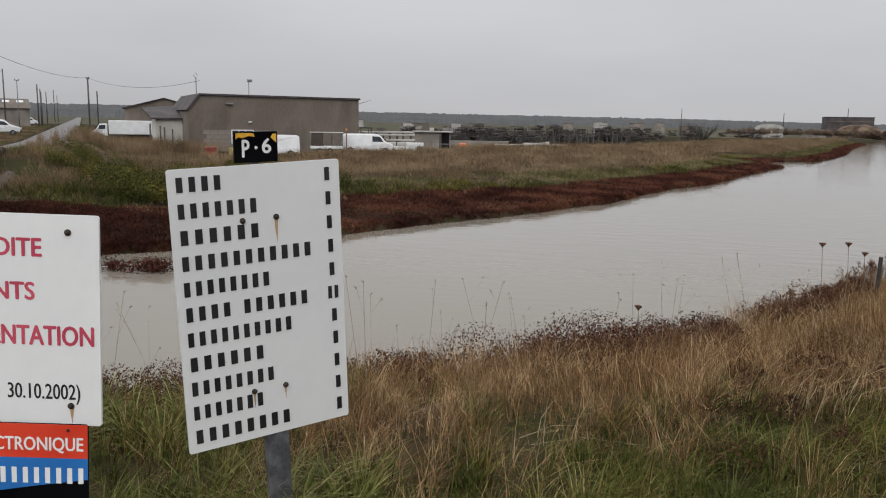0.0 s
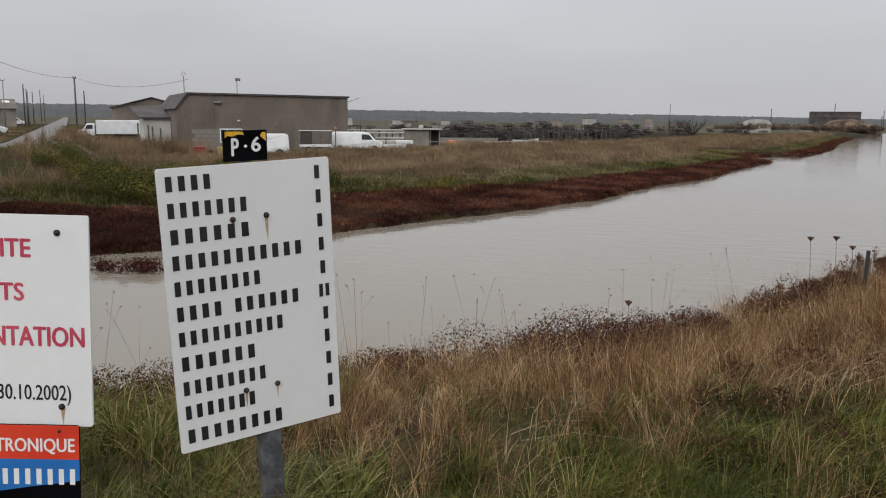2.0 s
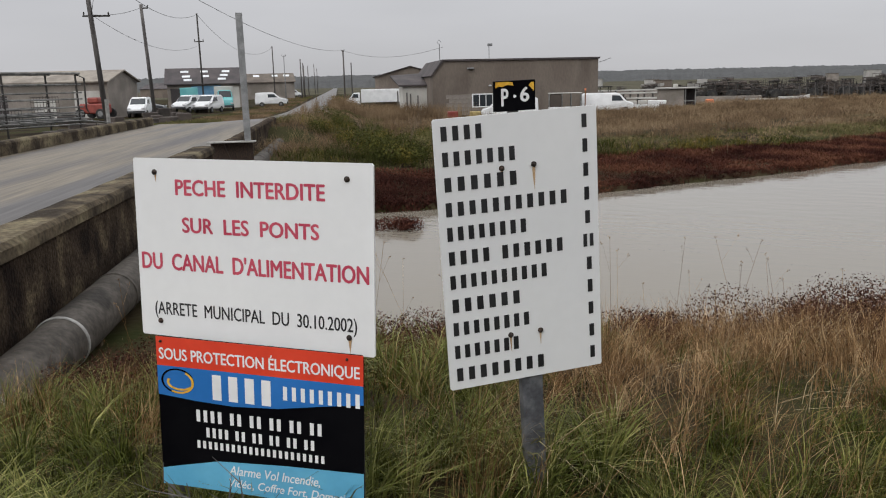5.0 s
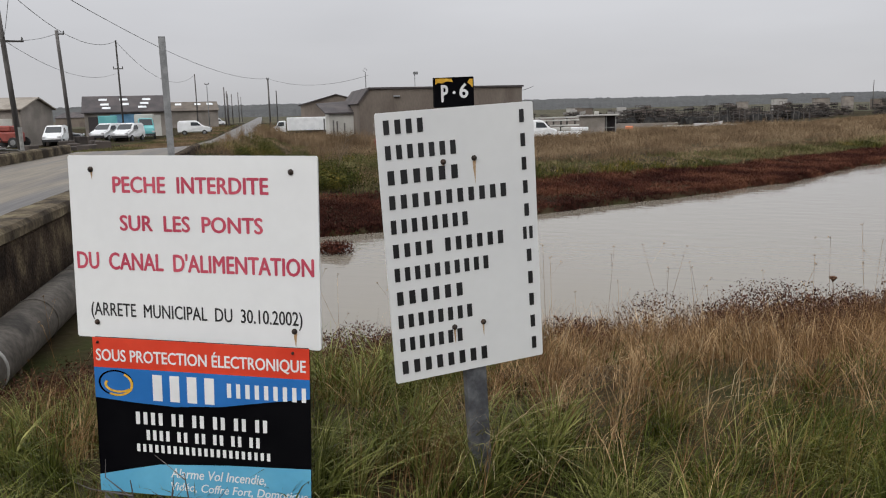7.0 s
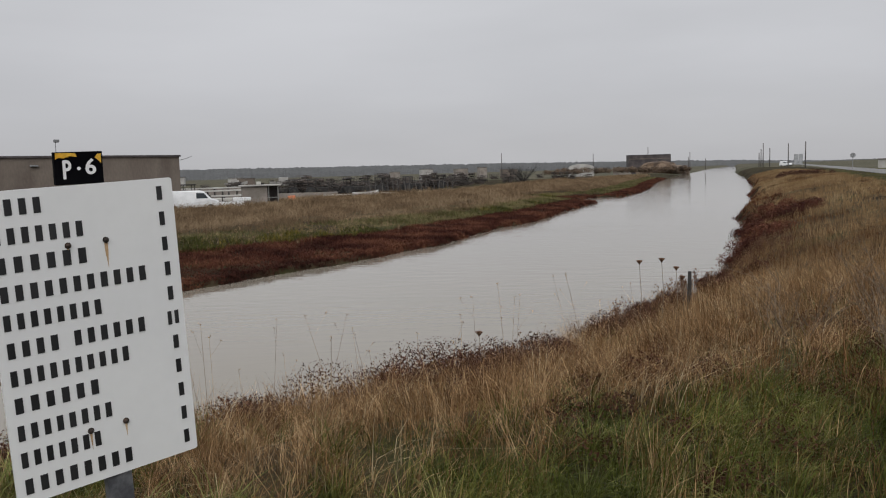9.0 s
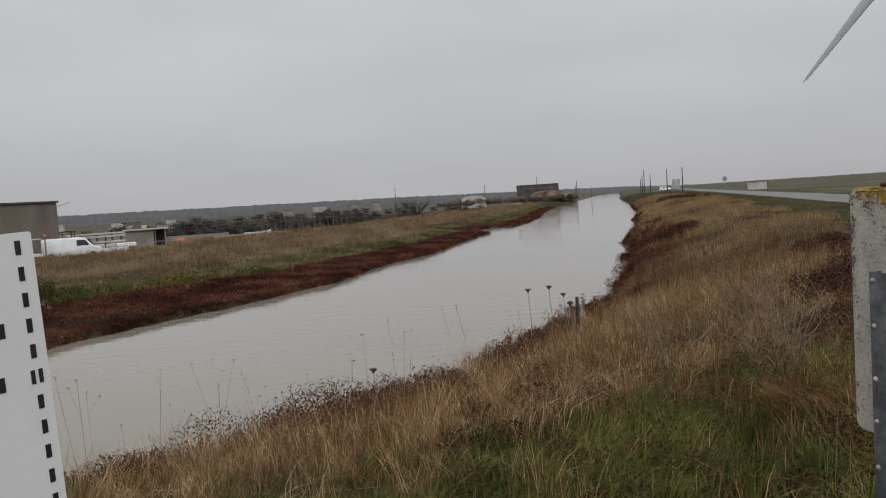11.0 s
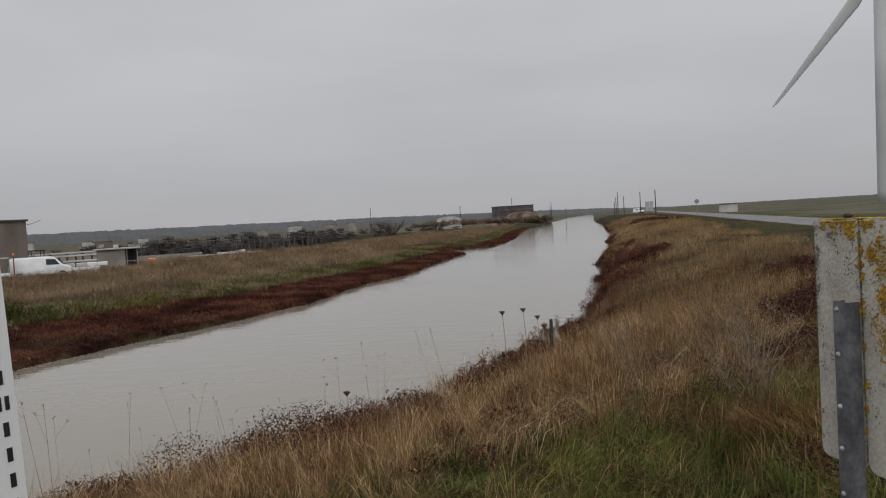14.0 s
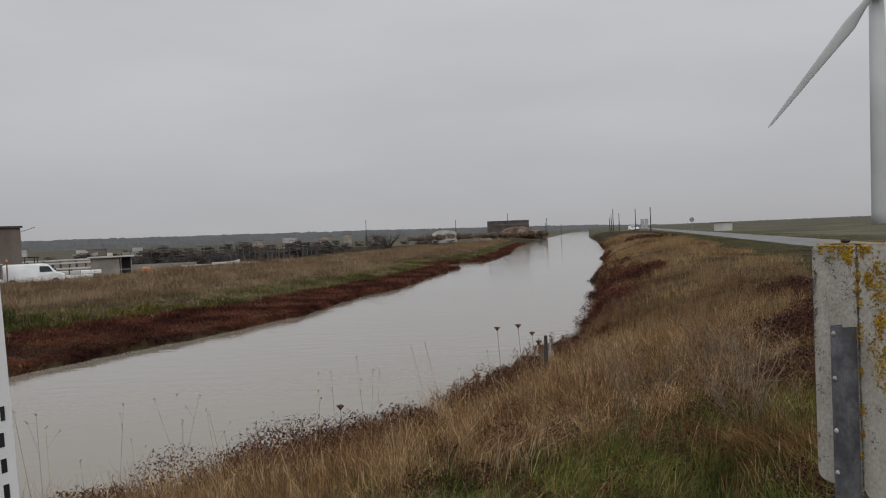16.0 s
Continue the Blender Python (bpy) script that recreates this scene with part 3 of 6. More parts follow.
def board(parent, w, h, material, name="board", thick=0.009, r=0.006):
    bm = bmesh.new()
    prism(bm, [(-w / 2 + r, -h / 2), (w / 2 - r, -h / 2), (w / 2, -h / 2 + r), (w / 2, h / 2 - r), (w / 2 - r, h / 2), (-w / 2 + r, h / 2), (-w / 2, h / 2 - r), (-w / 2, -h / 2 + r)], 0, thick)
    return part(name, bm, material, parent)


# fishing ban on the bridges
ban = base("notice_board", pose(-1.692, 2.399, 1.041, -2.65, 0.89, 9.88), "white municipal notice board with red lettering and rusty bolts", "sign")
board(ban, 0.968, 0.672, M["white_sign"])
lettering("PECHE  INTERDITE", -0.302, 0.302, 0.203, 0.26, -0.0006, M["red_ink"], ban)
lettering("SUR  LES  PONTS", -0.28, 0.277, 0.066, 0.121, -0.0006, M["red_ink"], ban)
lettering("DU  CANAL  D'ALIMENTATION", -0.466, 0.463, -0.078, -0.014, -0.0006, M["red_ink"], ban)
lettering("(ARRETE  MUNICIPAL  DU  30.10.2002)", -0.42, 0.417, -0.268, -0.203, -0.0006, M["black_ink"], ban, bold=0.0006)
bolt_heads(ban, ((-0.391, 0.285), (0.387, 0.281), (-0.398, -0.278), (0.387, -0.273)))
rust_streak(ban, 0.39, -0.28, 0.006, 0.05)
rust_streak(ban, -0.388, 0.28, 0.004, 0.03)
for x in (-0.39, 0.39):
    bm = boxes((x - 0.03, x + 0.03, 0.0095, 0.05, -1.02, 0.31), bevel=0.004)
    part("post", bm, M["wood_pole"], ban, "dark weathered post")

# alarm firm's board
firm = base("company_board", pose(-1.647, 2.328, 0.432, -1.03, 2.11, 14.36), "red, blue and black security company board below the notice", "sign")
FW, FH = 0.809, 0.586
board(firm, FW, FH, M["sign_black"])


def panel(parent, name, outline, material, y=-0.0012):
    bm = bmesh.new()
    prism(bm, outline, y, 0.001)
    return part(name, bm, material, parent)


panel(firm, "red_band", [(-FW / 2, 0.182), (FW / 2, 0.182), (FW / 2, FH / 2), (-FW / 2, FH / 2)], M["sign_red"])
panel(firm, "blue_band", [(-FW / 2, 0.068), (-0.25, 0.056), (-0.10, 0.05), (0.08, 0.062), (0.25, 0.09), (FW / 2, 0.112), (FW / 2, 0.182), (-FW / 2, 0.182)], M["sign_blue"])
panel(firm, "light_band", [(-FW / 2, -FH / 2), (FW / 2, -FH / 2), (FW / 2, -0.148), (0.1, -0.158), (-0.167, -0.175), (-0.3, -0.205), (-FW / 2, -0.23)], M["sign_light"])
lettering("SOUS PROTECTION ÉLECTRONIQUE", -0.393, 0.391, 0.199, 0.262, -0.0016, M["white_ink"], firm, bold=0.0012)
lettering("Alarme Vol Incendie,", -0.125, 0.237, -0.226, -0.184, -0.0016, M["white_ink"], firm, shear=0.25, bold=0.0005)
lettering("Vidéo, Coffre Fort, Domotique", -0.125, 0.393, -0.279, -0.237, -0.0016, M["white_ink"], firm, shear=0.25, bold=0.0005)


def bars(parent, x0, x1, z0, z1, counts, material, y=-0.0018, fill=0.66, name="bar"):
    """Plain bars in place of writing: groups of strokes, a gap between the groups."""
    total = sum(counts) + 0.7 * (len(counts) - 1)
    pitch, x = (x1 - x0) / total, x0
    for n in counts:
        for _ in range(n):
            bm = bmesh.new()
            prism(bm, [(x + pitch * (1 - fill) / 2, z0), (x + pitch * (1 + fill) / 2, z0), (x + pitch * (1 + fill) / 2, z1), (x + pitch * (1 - fill) / 2, z1)], y, 0.001)
            part(name, bm, material, parent)
            x += pitch
        x += 0.7 * pitch


bars(firm, -0.258, 0.253, -0.024, 0.022, (4, 2, 2, 2, 2, 2), M["white_ink"], fill=0.5)
bars(firm, -0.219, 0.223, -0.083, -0.045, (4, 2, 2, 2, 2, 2), M["white_ink"], fill=0.5)
bars(firm, -0.258, 0.261, -0.129, -0.1, (22,), M["white_ink"], fill=0.5)
bars(firm, -0.195, 0.067, 0.068, 0.165, (4,), M["white_ink"], fill=0.55, name="emblem_block")
bars(firm, 0.091, 0.4, 0.098, 0.15, (9,), M["white_ink"], fill=0.45, name="emblem_block")


def ring(parent, cx, cz, rx, rz, wid, material, y, a0=0.0, a1=360.0):
    bm = bmesh.new()
    n, rows = 28, []
    for k in range(n + 1):
        a = radians(a0 + (a1 - a0) * k / n)
        rows.append([bm.verts.new((cx + (rx + o) * math.cos(a), y + d, cz + (rz + 0.7 * o) * math.sin(a))) for o, d in ((-wid, 0), (wid, 0), (wid, 0.002), (-wid, 0.002))])
    for r, q in zip(rows, rows[1:]):
        for k in range(4):
            bm.faces.new((r[k], r[(k + 1) % 4], q[(k + 1) % 4], q[k]))
    bmesh.ops.recalc_face_normals(bm, faces=bm.faces[:])
    part("emblem_ring", bm, material, parent)


ring(firm, -0.318, 0.123, 0.058, 0.042, 0.005, M["yellow_ink"], -0.0022, -120, 60)
ring(firm, -0.322, 0.126, 0.064, 0.046, 0.004, M["sign_black"], -0.0020)
ring(firm, -0.312, 0.12, 0.05, 0.026, 0.005, M["yellow_ink"], -0.0026, 150, 330)
bolt_heads(firm, ((-0.385, 0.275), (0.345, 0.275)), k=0.5)
bm = boxes((0.28, 0.36, 0.0095, 0.05, -0.50, 0.2), bevel=0.004)
part("post", bm, M["galv"], firm)

# list of names
names = base("name_board", pose(-0.85, 2.911, 1.022, 1.32, -2.95, 44.23), "white board listing names in black, tilted on a galvanised post", "sign")
board(names, 0.615, 0.997, M["white_sign"])
row_len = ((4, 0.168), (7, 0.288), (6, 0.292), (11, 0.482), (8, 0.318), (4, 6, 0.46), (10, 0.392), (6, 0.282), (8, 0.314), (7, 0.268), (8, 0.368))
for k, row in enumerate(row_len):
    z0 = 0.418 - k * 0.0888
    bars(names, -0.291, -0.291 + row[-1], z0 + 0.004, z0 + 0.054, row[:-1], M["black_ink"], fill=0.5)
for k in range(11):
    z0 = 0.420 - k * 0.0888
    w = 0.052 if k == 5 else 0.034
    bars(names, 0.258 - w / 2 + 0.0012 * k, 0.258 + w / 2 + 0.0012 * k, z0 + 0.004, z0 + 0.052, (2,) if k == 5 else (1,), M["black_ink"], fill=0.55)
bolt_heads(names, ((-0.065, 0.307), (0.057, 0.31), (-0.062, -0.319), (0.057, -0.319)))
rust_streak(names, 0.057, 0.30, 0.006, 0.085)
rust_streak(names, -0.065, 0.30, 0.004, 0.035)
rust_streak(names, -0.062, -0.325, 0.004, 0.06)
rust_streak(names, 0.057, -0.325, 0.004, 0.05)
bm = channel(-0.02, 0.062, 0.0095, 0.05, 0.003, -1.15, 0.44, 0.016)
part("post", bm, M["galv"], names, "galvanised steel channel post")

# small painted mark above it
mark = base("marker_board", pose(-0.905, 2.978, 1.575, 2.96, -1.67, 47.89), "small black painted board with white P 6 and yellow corners", "sign")
board(mark, 0.163, 0.108, M["sign_black"], thick=0.012, r=0.002)
lettering("P", -0.053, -0.028, -0.034, 0.026, -0.0008, M["white_ink"], mark)
lettering("6", 0.022, 0.055, -0.022, 0.03, -0.0008, M["white_ink"], mark)
lettering(".", -0.006, 0.003, -0.006, 0.003, -0.0008, M["white_ink"], mark)
panel(mark, "yellow_corner", [(-0.077, 0.03), (-0.066, 0.036), (-0.05, 0.033), (-0.03, 0.04), (-0.006, 0.037), (-0.01, 0.049), (-0.04, 0.051), (-0.076, 0.051)], M["yellow_ink"])
panel(mark, "yellow_corner", [(0.055, 0.034), (0.066, 0.024), (0.076, 0.014), (0.0765, 0.046), (0.064, 0.046)], M["yellow_ink"])
part("batten", boxes((-0.02, 0.02, 0.0125, 0.03, -0.22, 0.03), bevel=0.002), M["wood_pole"], mark)

# ---------- back of a road sign, seen edge on ----------
road_sign = base("road_sign", pose(1.997, 2.545, 0.0, 0, 0, -87), "weathered back of a pale road sign crusted with lichen", "sign")


def rounded_panel(x0, x1, z0, z1, y0, y1, r, seg=5):
    o = []
    for cx, cz, a in ((x1 - r, z0 + r, -90), (x1 - r, z1 - r, 0), (x0 + r, z1 - r, 90), (x0 + r, z0 + r, 180)):
        o += [(cx + r * math.cos(radians(a + 90 * k / seg)), cz + r * math.sin(radians(a + 90 * k / seg))) for k in range(seg + 1)]
    bm = bmesh.new()
    prism(bm, o, y0, y1)
    return bm


bm = rounded_panel(0.0, 0.203, 0.735, 1.505, 0, 0.035, 0.03)
bmesh.ops.bevel(bm, geom=[e for e in bm.edges if abs(e.verts[0].co.y - e.verts[1].co.y) < 1e-5 and e.verts[0].co.y < 0.001], offset=0.006, segments=2, affect="EDGES")
part("panel", bm, M["plate"], road_sign)
bm = rounded_panel(0.209, 0.7, 0.735, 1.505, 0.0, 0.035, 0.03)
part("panel", bm, M["plate"], road_sign)
bm = channel(0.131, 0.196, -0.042, -0.002, 0.004, -0.1, 1.253)
post = part("post", bm, M["galv"], road_sign, "galvanised post with domed rivets")
part("cap", rounded_panel(0.1345, 0.1925, 1.238, 1.2455, -0.0375, -0.0022, 0.003), M["bolt"], post)
for z in (1.2285, 1.09, 0.928, 0.797, 0.655):
    bm = bmesh.new()
    tube(bm, [(0.147, -0.042, z), (0.147, -0.046, z), (0.147, -0.05, z)], [0.0085, 0.007, 0.002], 8)
    part("rivet", bm, M["band"], post)
rng = random.Random(5)


def crust(parent, name, places, material, y, size, n):
    """Thin irregular crusts of lichen on the panel, each one a low lumpy disc."""
    bm = bmesh.new()
    for _ in range(n):
        x, z = places()
        s = size * rng.uniform(0.35, 1.3)
        ringv = [bm.verts.new((x + s * rng.uniform(0.6, 1.2) * math.cos(a), y, z + s * rng.uniform(0.6, 1.3) * math.sin(a))) for a in np.linspace(0, 2 * math.pi, 9)[:-1]]
        c = bm.verts.new((x, y - 0.0025, z))
        for k in range(8):
            bm.faces.new((ringv[k], ringv[(k + 1) % 8], c))
    tagged(part(name, bm, material, parent), kind="stuff")


def patches(cores, spread):
    """Crusts gathered round a few cores, so that they grow together into ragged patches."""
    x, z, k = rng.choice(cores)
    return min(0.69, max(0.004, x + rng.gauss(0, spread * k))), min(1.497, z + rng.gauss(0, spread * k * 1.5))


specks = [(rng.uniform(0.005, 0.2), 1.5 - min(0.7, rng.expovariate(4.0)), rng.uniform(0.3, 1.6)) for _ in range(46)]
specks += [(rng.uniform(0.002, 0.02), rng.uniform(0.8, 1.5), 0.7) for _ in range(22)] + [(rng.uniform(0.22, 0.4), rng.uniform(0.9, 1.5), 1.0) for _ in range(16)]
crust(road_sign, "dark_lichen", lambda: patches(specks, 0.010), M["grey_lichen"], -0.0008, 0.0017, 1500)
crust(road_sign, "dark_lichen", lambda: (0.206 + rng.gauss(0, 0.0012), rng.uniform(0.76, 1.5)), M["grey_lichen"], -0.0016, 0.0024, 420)
rim_cores = [(x, 1.492, k) for x, k in ((0.05, 0.7), (0.09, 1.1), (0.12, 1.3), (0.145, 0.8), (0.18, 0.6), (0.225, 0.7), (0.25, 0.6))]
crust(road_sign, "yellow_lichen", lambda: patches(rim_cores, 0.010), M["lichen"], -0.0012, 0.0036, 420)
seam = [(0.207 + rng.gauss(0, 0.003), z, k) for z, k in ((1.45, 0.7), (1.41, 1.0), (1.37, 1.3), (1.33, 0.9), (1.25, 1.4), (1.22, 1.0), (1.12, 0.9), (1.0, 1.1), (0.93, 0.9), (0.86, 0.6))]
crust(road_sign, "yellow_lichen", lambda: patches(seam, 0.006), M["lichen"], -0.0014, 0.0026, 620)
sides = [(0.165, 1.465, 0.8), (0.25, 1.40, 0.9), (0.285, 1.42, 1.6), (0.29, 1.36, 1.3), (0.285, 1.2, 2.2), (0.30, 1.12, 1.8), (0.29, 1.28, 1.0)]
crust(road_sign, "yellow_lichen", lambda: patches(sides, 0.011), M["lichen"], -0.0014, 0.0036, 900)
bm = bmesh.new()
for _ in range(420):
    x, yy = rng.uniform(0.03, 0.68), rng.uniform(0.003, 0.032)
    bmesh.ops.create_icosphere(bm, subdivisions=1, radius=rng.uniform(0.003, 0.007), matrix=Matrix.LocRotScale((x, yy, 1.505), None, (1, 1, 0.5)))
tagged(part("top_lichen", bm, M["lichen"], road_sign, "thick yellow lichen"), kind="stuff")
bm = bmesh.new()
bmesh.ops.create_icosphere(bm, subdivisions=2, radius=0.012, matrix=Matrix.LocRotScale((0.14, 0.016, 1.514), None, (1.5, 1, 0.8)))
part("dropping", bm, M["bolt"], road_sign)

# ---------- wind turbine ----------
turbine = base("wind_turbine", pose(139.9, 169.5, -0.3), "tall pale grey wind turbine with three long blades", "wind turbine")
bm = bmesh.new()
tube(bm, [(0, 0, -1), (0, 0, 3), (0, 0, 25), (0, 0, 54)], [2.45, 2.42, 2.1, 1.65], 40)
part("tower", bm, M["tower"], turbine, smooth=True)
face_dir = Vector((-0.64, -0.77, 0)).normalized()
side_dir = Vector((0.77, -0.64, 0))
bm = boxes((-1.6, 1.6, -3.2, 5.0, 54.0, 57.2), bevel=0.5)
bmesh.ops.transform(bm, matrix=pose(0, 0, 0, 0, 0, -40), verts=bm.verts[:])
part("nacelle", bm, M["grey_post"], turbine)
hub_c = Vector((0, 0, 55.6)) + face_dir * 4.4
bm = bmesh.new()
tube(bm, [hub_c - face_dir * 1.4, hub_c - face_dir * 0.2, hub_c + face_dir * 0.8, hub_c + face_dir * 1.5], [1.4, 1.5, 1.1, 0.2], 20)
part("hub", bm, M["tower"], turbine, smooth=True)
for ang in (231, 351, 111):
    d = side_dir * math.cos(radians(ang)) * 1.0 + Vector((0, 0, 1)) * math.sin(radians(ang))
    e = face_dir.cross(d)
    bm = bmesh.new()
    rows = []
    for f, chord, th in ((0.02, 0.9, 0.9), (0.12, 1.1, 0.7), (0.25, 1.9, 0.45), (0.5, 1.35, 0.3), (0.8, 0.8, 0.16), (0.97, 0.4, 0.08), (1.0, 0.1, 0.04)):
        p = hub_c + d * 39 * f
        rows.append([bm.verts.new(p + e * chord * math.cos(t) * (1.0 if math.cos(t) > 0 else 0.55) + face_dir * th * math.sin(t)) for t in np.linspace(0, 2 * math.pi, 13)[:-1]])
    for r, q in zip(rows, rows[1:]):
        for k in range(12):
            bm.faces.new((r[k], r[(k + 1) % 12], q[(k + 1) % 12], q[k]))
    bmesh.ops.recalc_face_normals(bm, faces=bm.faces[:])
    part("blade", bm, M["tower"], turbine, smooth=True)

# ---------- poles and cables ----------


def pole(x, y, top, r0, r1, label, arm=None, z=None, group="utility poles", material="wood_pole", lean=(0, 0)):
    z = z_at(x, y) if z is None else z
    ob = base("utility_pole", pose(x, y, z), label, "utility pole", group)
    h = top - z
    bm = bmesh.new()
    tube(bm, [(0, 0, -0.4), (lean[0] * 0.5, lean[1] * 0.5, h * 0.5), (lean[0], lean[1], h)], [r0, (r0 + r1) / 2, r1], 10)
    part("shaft", bm, M[material], ob, smooth=True)
    for frac, half, turn in (arm or ()):
        bm = bmesh.new()
        box(bm, -half, half, -0.05, 0.05, h * frac - 0.05, h * frac + 0.05, m=pose(0, 0, 0, 0, 0, turn))
        part("crossarm", bm, M["dark_steel"], ob)
        for sx in (-half * 0.9, half * 0.9):
            bm = bmesh.new()
            c = Vector((sx * math.cos(radians(turn)), sx * math.sin(radians(turn)), h * frac + 0.05))
            tube(bm, [c, c + Vector((0, 0, 0.1)), c + Vector((0, 0, 0.2))], [0.02, 0.06, 0.03], 6)
            part("insulator", bm, M["dark_steel"], ob)
    return ob


wood = "tall weathered wooden utility pole beside the lane"
pa = pole(-43.0, 35.0, 10.2, 0.17, 0.13, "tall brown wooden utility pole with a pale painted foot", arm=((0.64, 0.8, 40),), lean=(-0.33, -0.38))
bm = bmesh.new()
tube(bm, [(0, 0, 0), (0, 0, 1.9)], [0.178, 0.172], 10)
part("painted_foot", bm, M["band"], pa)
pb = pole(-52.0, 46.9, 8.4, 0.16, 0.12, "grey wooden utility pole with an insulator on top", arm=((0.97, 0.22, 40),), lean=(-0.2, -0.22))
pc = pole(-64.6, 65.0, 9.6, 0.10, 0.08, wood, arm=((0.72, 0.5, 30),), material="dark_steel")
pole(-90.3, 107.1, 8.5, 0.12, 0.09, wood)
pole(-95.3, 116.0, 7.3, 0.10, 0.08, "thin grey lamp pole beside the lane", arm=((0.99, 0.35, 30),), material="grey_post")
for x, y, top in ((-111.7, 141.3, 7.7), (-136.1, 173.0, 8.0), (-159.7, 205.3, 8.3), (-182.5, 238.2, 9.9), (-212.1, 278.6, 9.3), (-128.0, 163.0, 7.0)):
    pole(x, y, top, 0.16, 0.12, wood)
pk = pole(-72.3, 102.1, 7.0, 0.14, 0.11, wood, arm=((0.98, 0.2, 30),))
pole(-72.6, 104.5, 5.2, 0.10, 0.08, wood, material="dark_steel")
far_pole = "distant utility pole beside the canal road"
for x, y, top in ((94.0, 199.3, 6.5), (115.8, 277.1, 8.3), (114.6, 277.6, 5.0), (115.2, 277.4, 6.3), (117.8, 276.3, 6.5), (115.0, 255.7, 7.5), (110.0, 340.0, 4.8), (119.0, 345.0, 4.0), (86.9, 318.7, 9.0), (108.4, 333.1, 6.7), (65.9, 323.6, 7.1), (30.0, 338.0, 8.6)):
    pole(x, y, top, 0.17, 0.13, far_pole, z=-0.6 if x > 60 else -1.7)


def cable(points, sag, r=0.012, name="overhead_cable"):
    bm = bmesh.new()
    p, q = Vector(points[0]), Vector(points[1])
    line = [p.lerp(q, k / 16) - Vector((0, 0, 4 * sag * (k / 16) * (1 - k / 16))) for k in range(17)]
    tube(bm, line, r, 5)
    ob = part(name, bm, M["cable"])
    tagged(ob, "thin black overhead cable slung between poles", "cable", "overhead cables")


top_a, top_b, top_c = (-43.2, 34.8, 6.35), (-52.0, 46.9, 8.3), (-64.6, 65.0, 9.5)
cable(((-34.6, 28.8, 9.0), (-72.3, 102.1, 6.95)), 1.6, 0.02)
cable(((-72.3, 102.1, 6.95), (-40.8, 75.9, 5.4)), 1.0, 0.018)
cable(((-39.0, 31.3, 9.1), top_c), 1.5, 0.02)
cable((top_c, (-90.3, 107.1, 8.3)), 2.4, 0.02)
cable((top_a, top_b), 0.25, 0.016)
cable((top_a, (-64.8, 64.8, 6.2)), 1.1, 0.014)
cable((top_a, (-34.6, 28.8, 9.0)), 0.3, 0.014)

# ---------- buildings ----------


def gable_outline(w, z0, eave, ridge):
    return [(-w / 2, z0), (w / 2, z0), (w / 2, eave), (0, ridge), (-w / 2, eave)]


def gabled_shed(m, length, width, eave, ridge, wall, roof, label, doors=(), lights=(), found=-0.8, name="shed"):
    """A shed whose ridge runs along its local y; x is across."""
    ob = base(name, m, label, "building")
    bm = bmesh.new()
    prism(bm, gable_outline(width, found, eave, ridge - 0.05), 0, length)
    part("wall", bm, M[wall], ob)
    for sgn in (-1, 1):
        bm = bmesh.new()
        ex = sgn * (width / 2 + 0.35)
        ez = eave - 0.35 * (ridge - eave) / (width / 2)
        prism(bm, [(0, ridge), (ex, ez), (ex, ez + 0.12), (0, ridge + 0.12)], -0.3, length + 0.3)
        part("roof", bm, M[roof], ob)
        for s2, y0, y1, f0, f1 in lights:
            if s2 == sgn:
                bm = bmesh.new()
                pts = []
                for f in (f0, f1):
                    pts.append((ex * f, ridge + (ez - ridge) * f + 0.13))
                prism(bm, [pts[0], pts[1], (pts[1][0], pts[1][1] + 0.05), (pts[0][0], pts[0][1] + 0.05)], y0, y1)
                part("skylight", bm, M["skylight"], ob)
    for side, p0, p1, z1, mt in doors:
        if side == "front":
            bm = boxes((p0, p1, -0.06, 0.02, found * 0 + 0.0, z1), bevel=0.01)
        else:
            sx = width / 2 if side == "right" else -width / 2
            bm = boxes((sx - 0.04, sx + 0.06, p0, p1, 0.0, z1), bevel=0.01)
        part("door", bm, M[mt], ob)
    return ob


# rendered workshop on the far side of the canal
shop = base("workshop", pose(-39.97, 75.13, -1.7, 0, 0, 36.4), "low brown cement-rendered workshop with a flat dark roof edge", "building")
bm = bmesh.new()
prism(bm, [(-1.05, -0.5), (16.9, -0.5), (16.9, 5.55), (0.1, 5.6), (-1.05, 4.35)], 0, 14)
part("wall", bm, M["render"], shop)
bm = bmesh.new()
prism(bm, [(-1.3, 4.15), (-1.15, 4.1), (0.12, 5.62), (17.05, 5.57), (17.05, 5.75), (0.02, 5.8)], -0.18, 14.2)
part("roof", bm, M["dark_roof"], shop)
block_me = None
for k in range(9):
    for j in range(6):
        if block_me is None:
            block_me = part("block", boxes((-0.37, 0.37, -0.04, 0.04, -0.21, 0.21), bevel=0.012), M["block"], shop)
            ob = block_me
        else:
            ob = new("block", block_me.data)
            ob.parent = shop
        ob.location = (1.0 + k * 0.755 - (0.3 if j % 2 else 0), 0.02, -0.2 + j * 0.432)
win = part("window", boxes((3.2, 5.3, -0.06, 0.03, 0.9, 2.1), bevel=0.01), M["glass"], shop, "blue-grey workshop window")
for x0, x1, z0, z1 in ((3.1, 5.4, 2.1, 2.22), (3.1, 5.4, 0.78, 0.9), (3.1, 3.22, 0.9, 2.1), (5.28, 5.4, 0.9, 2.1), (3.85, 3.93, 0.9, 2.1), (4.55, 4.63, 0.9, 2.1)):
    part("window_frame", boxes((x0, x1, -0.09, 0.0, z0, z1), bevel=0.01), M["van_white"], win, "white window frame")
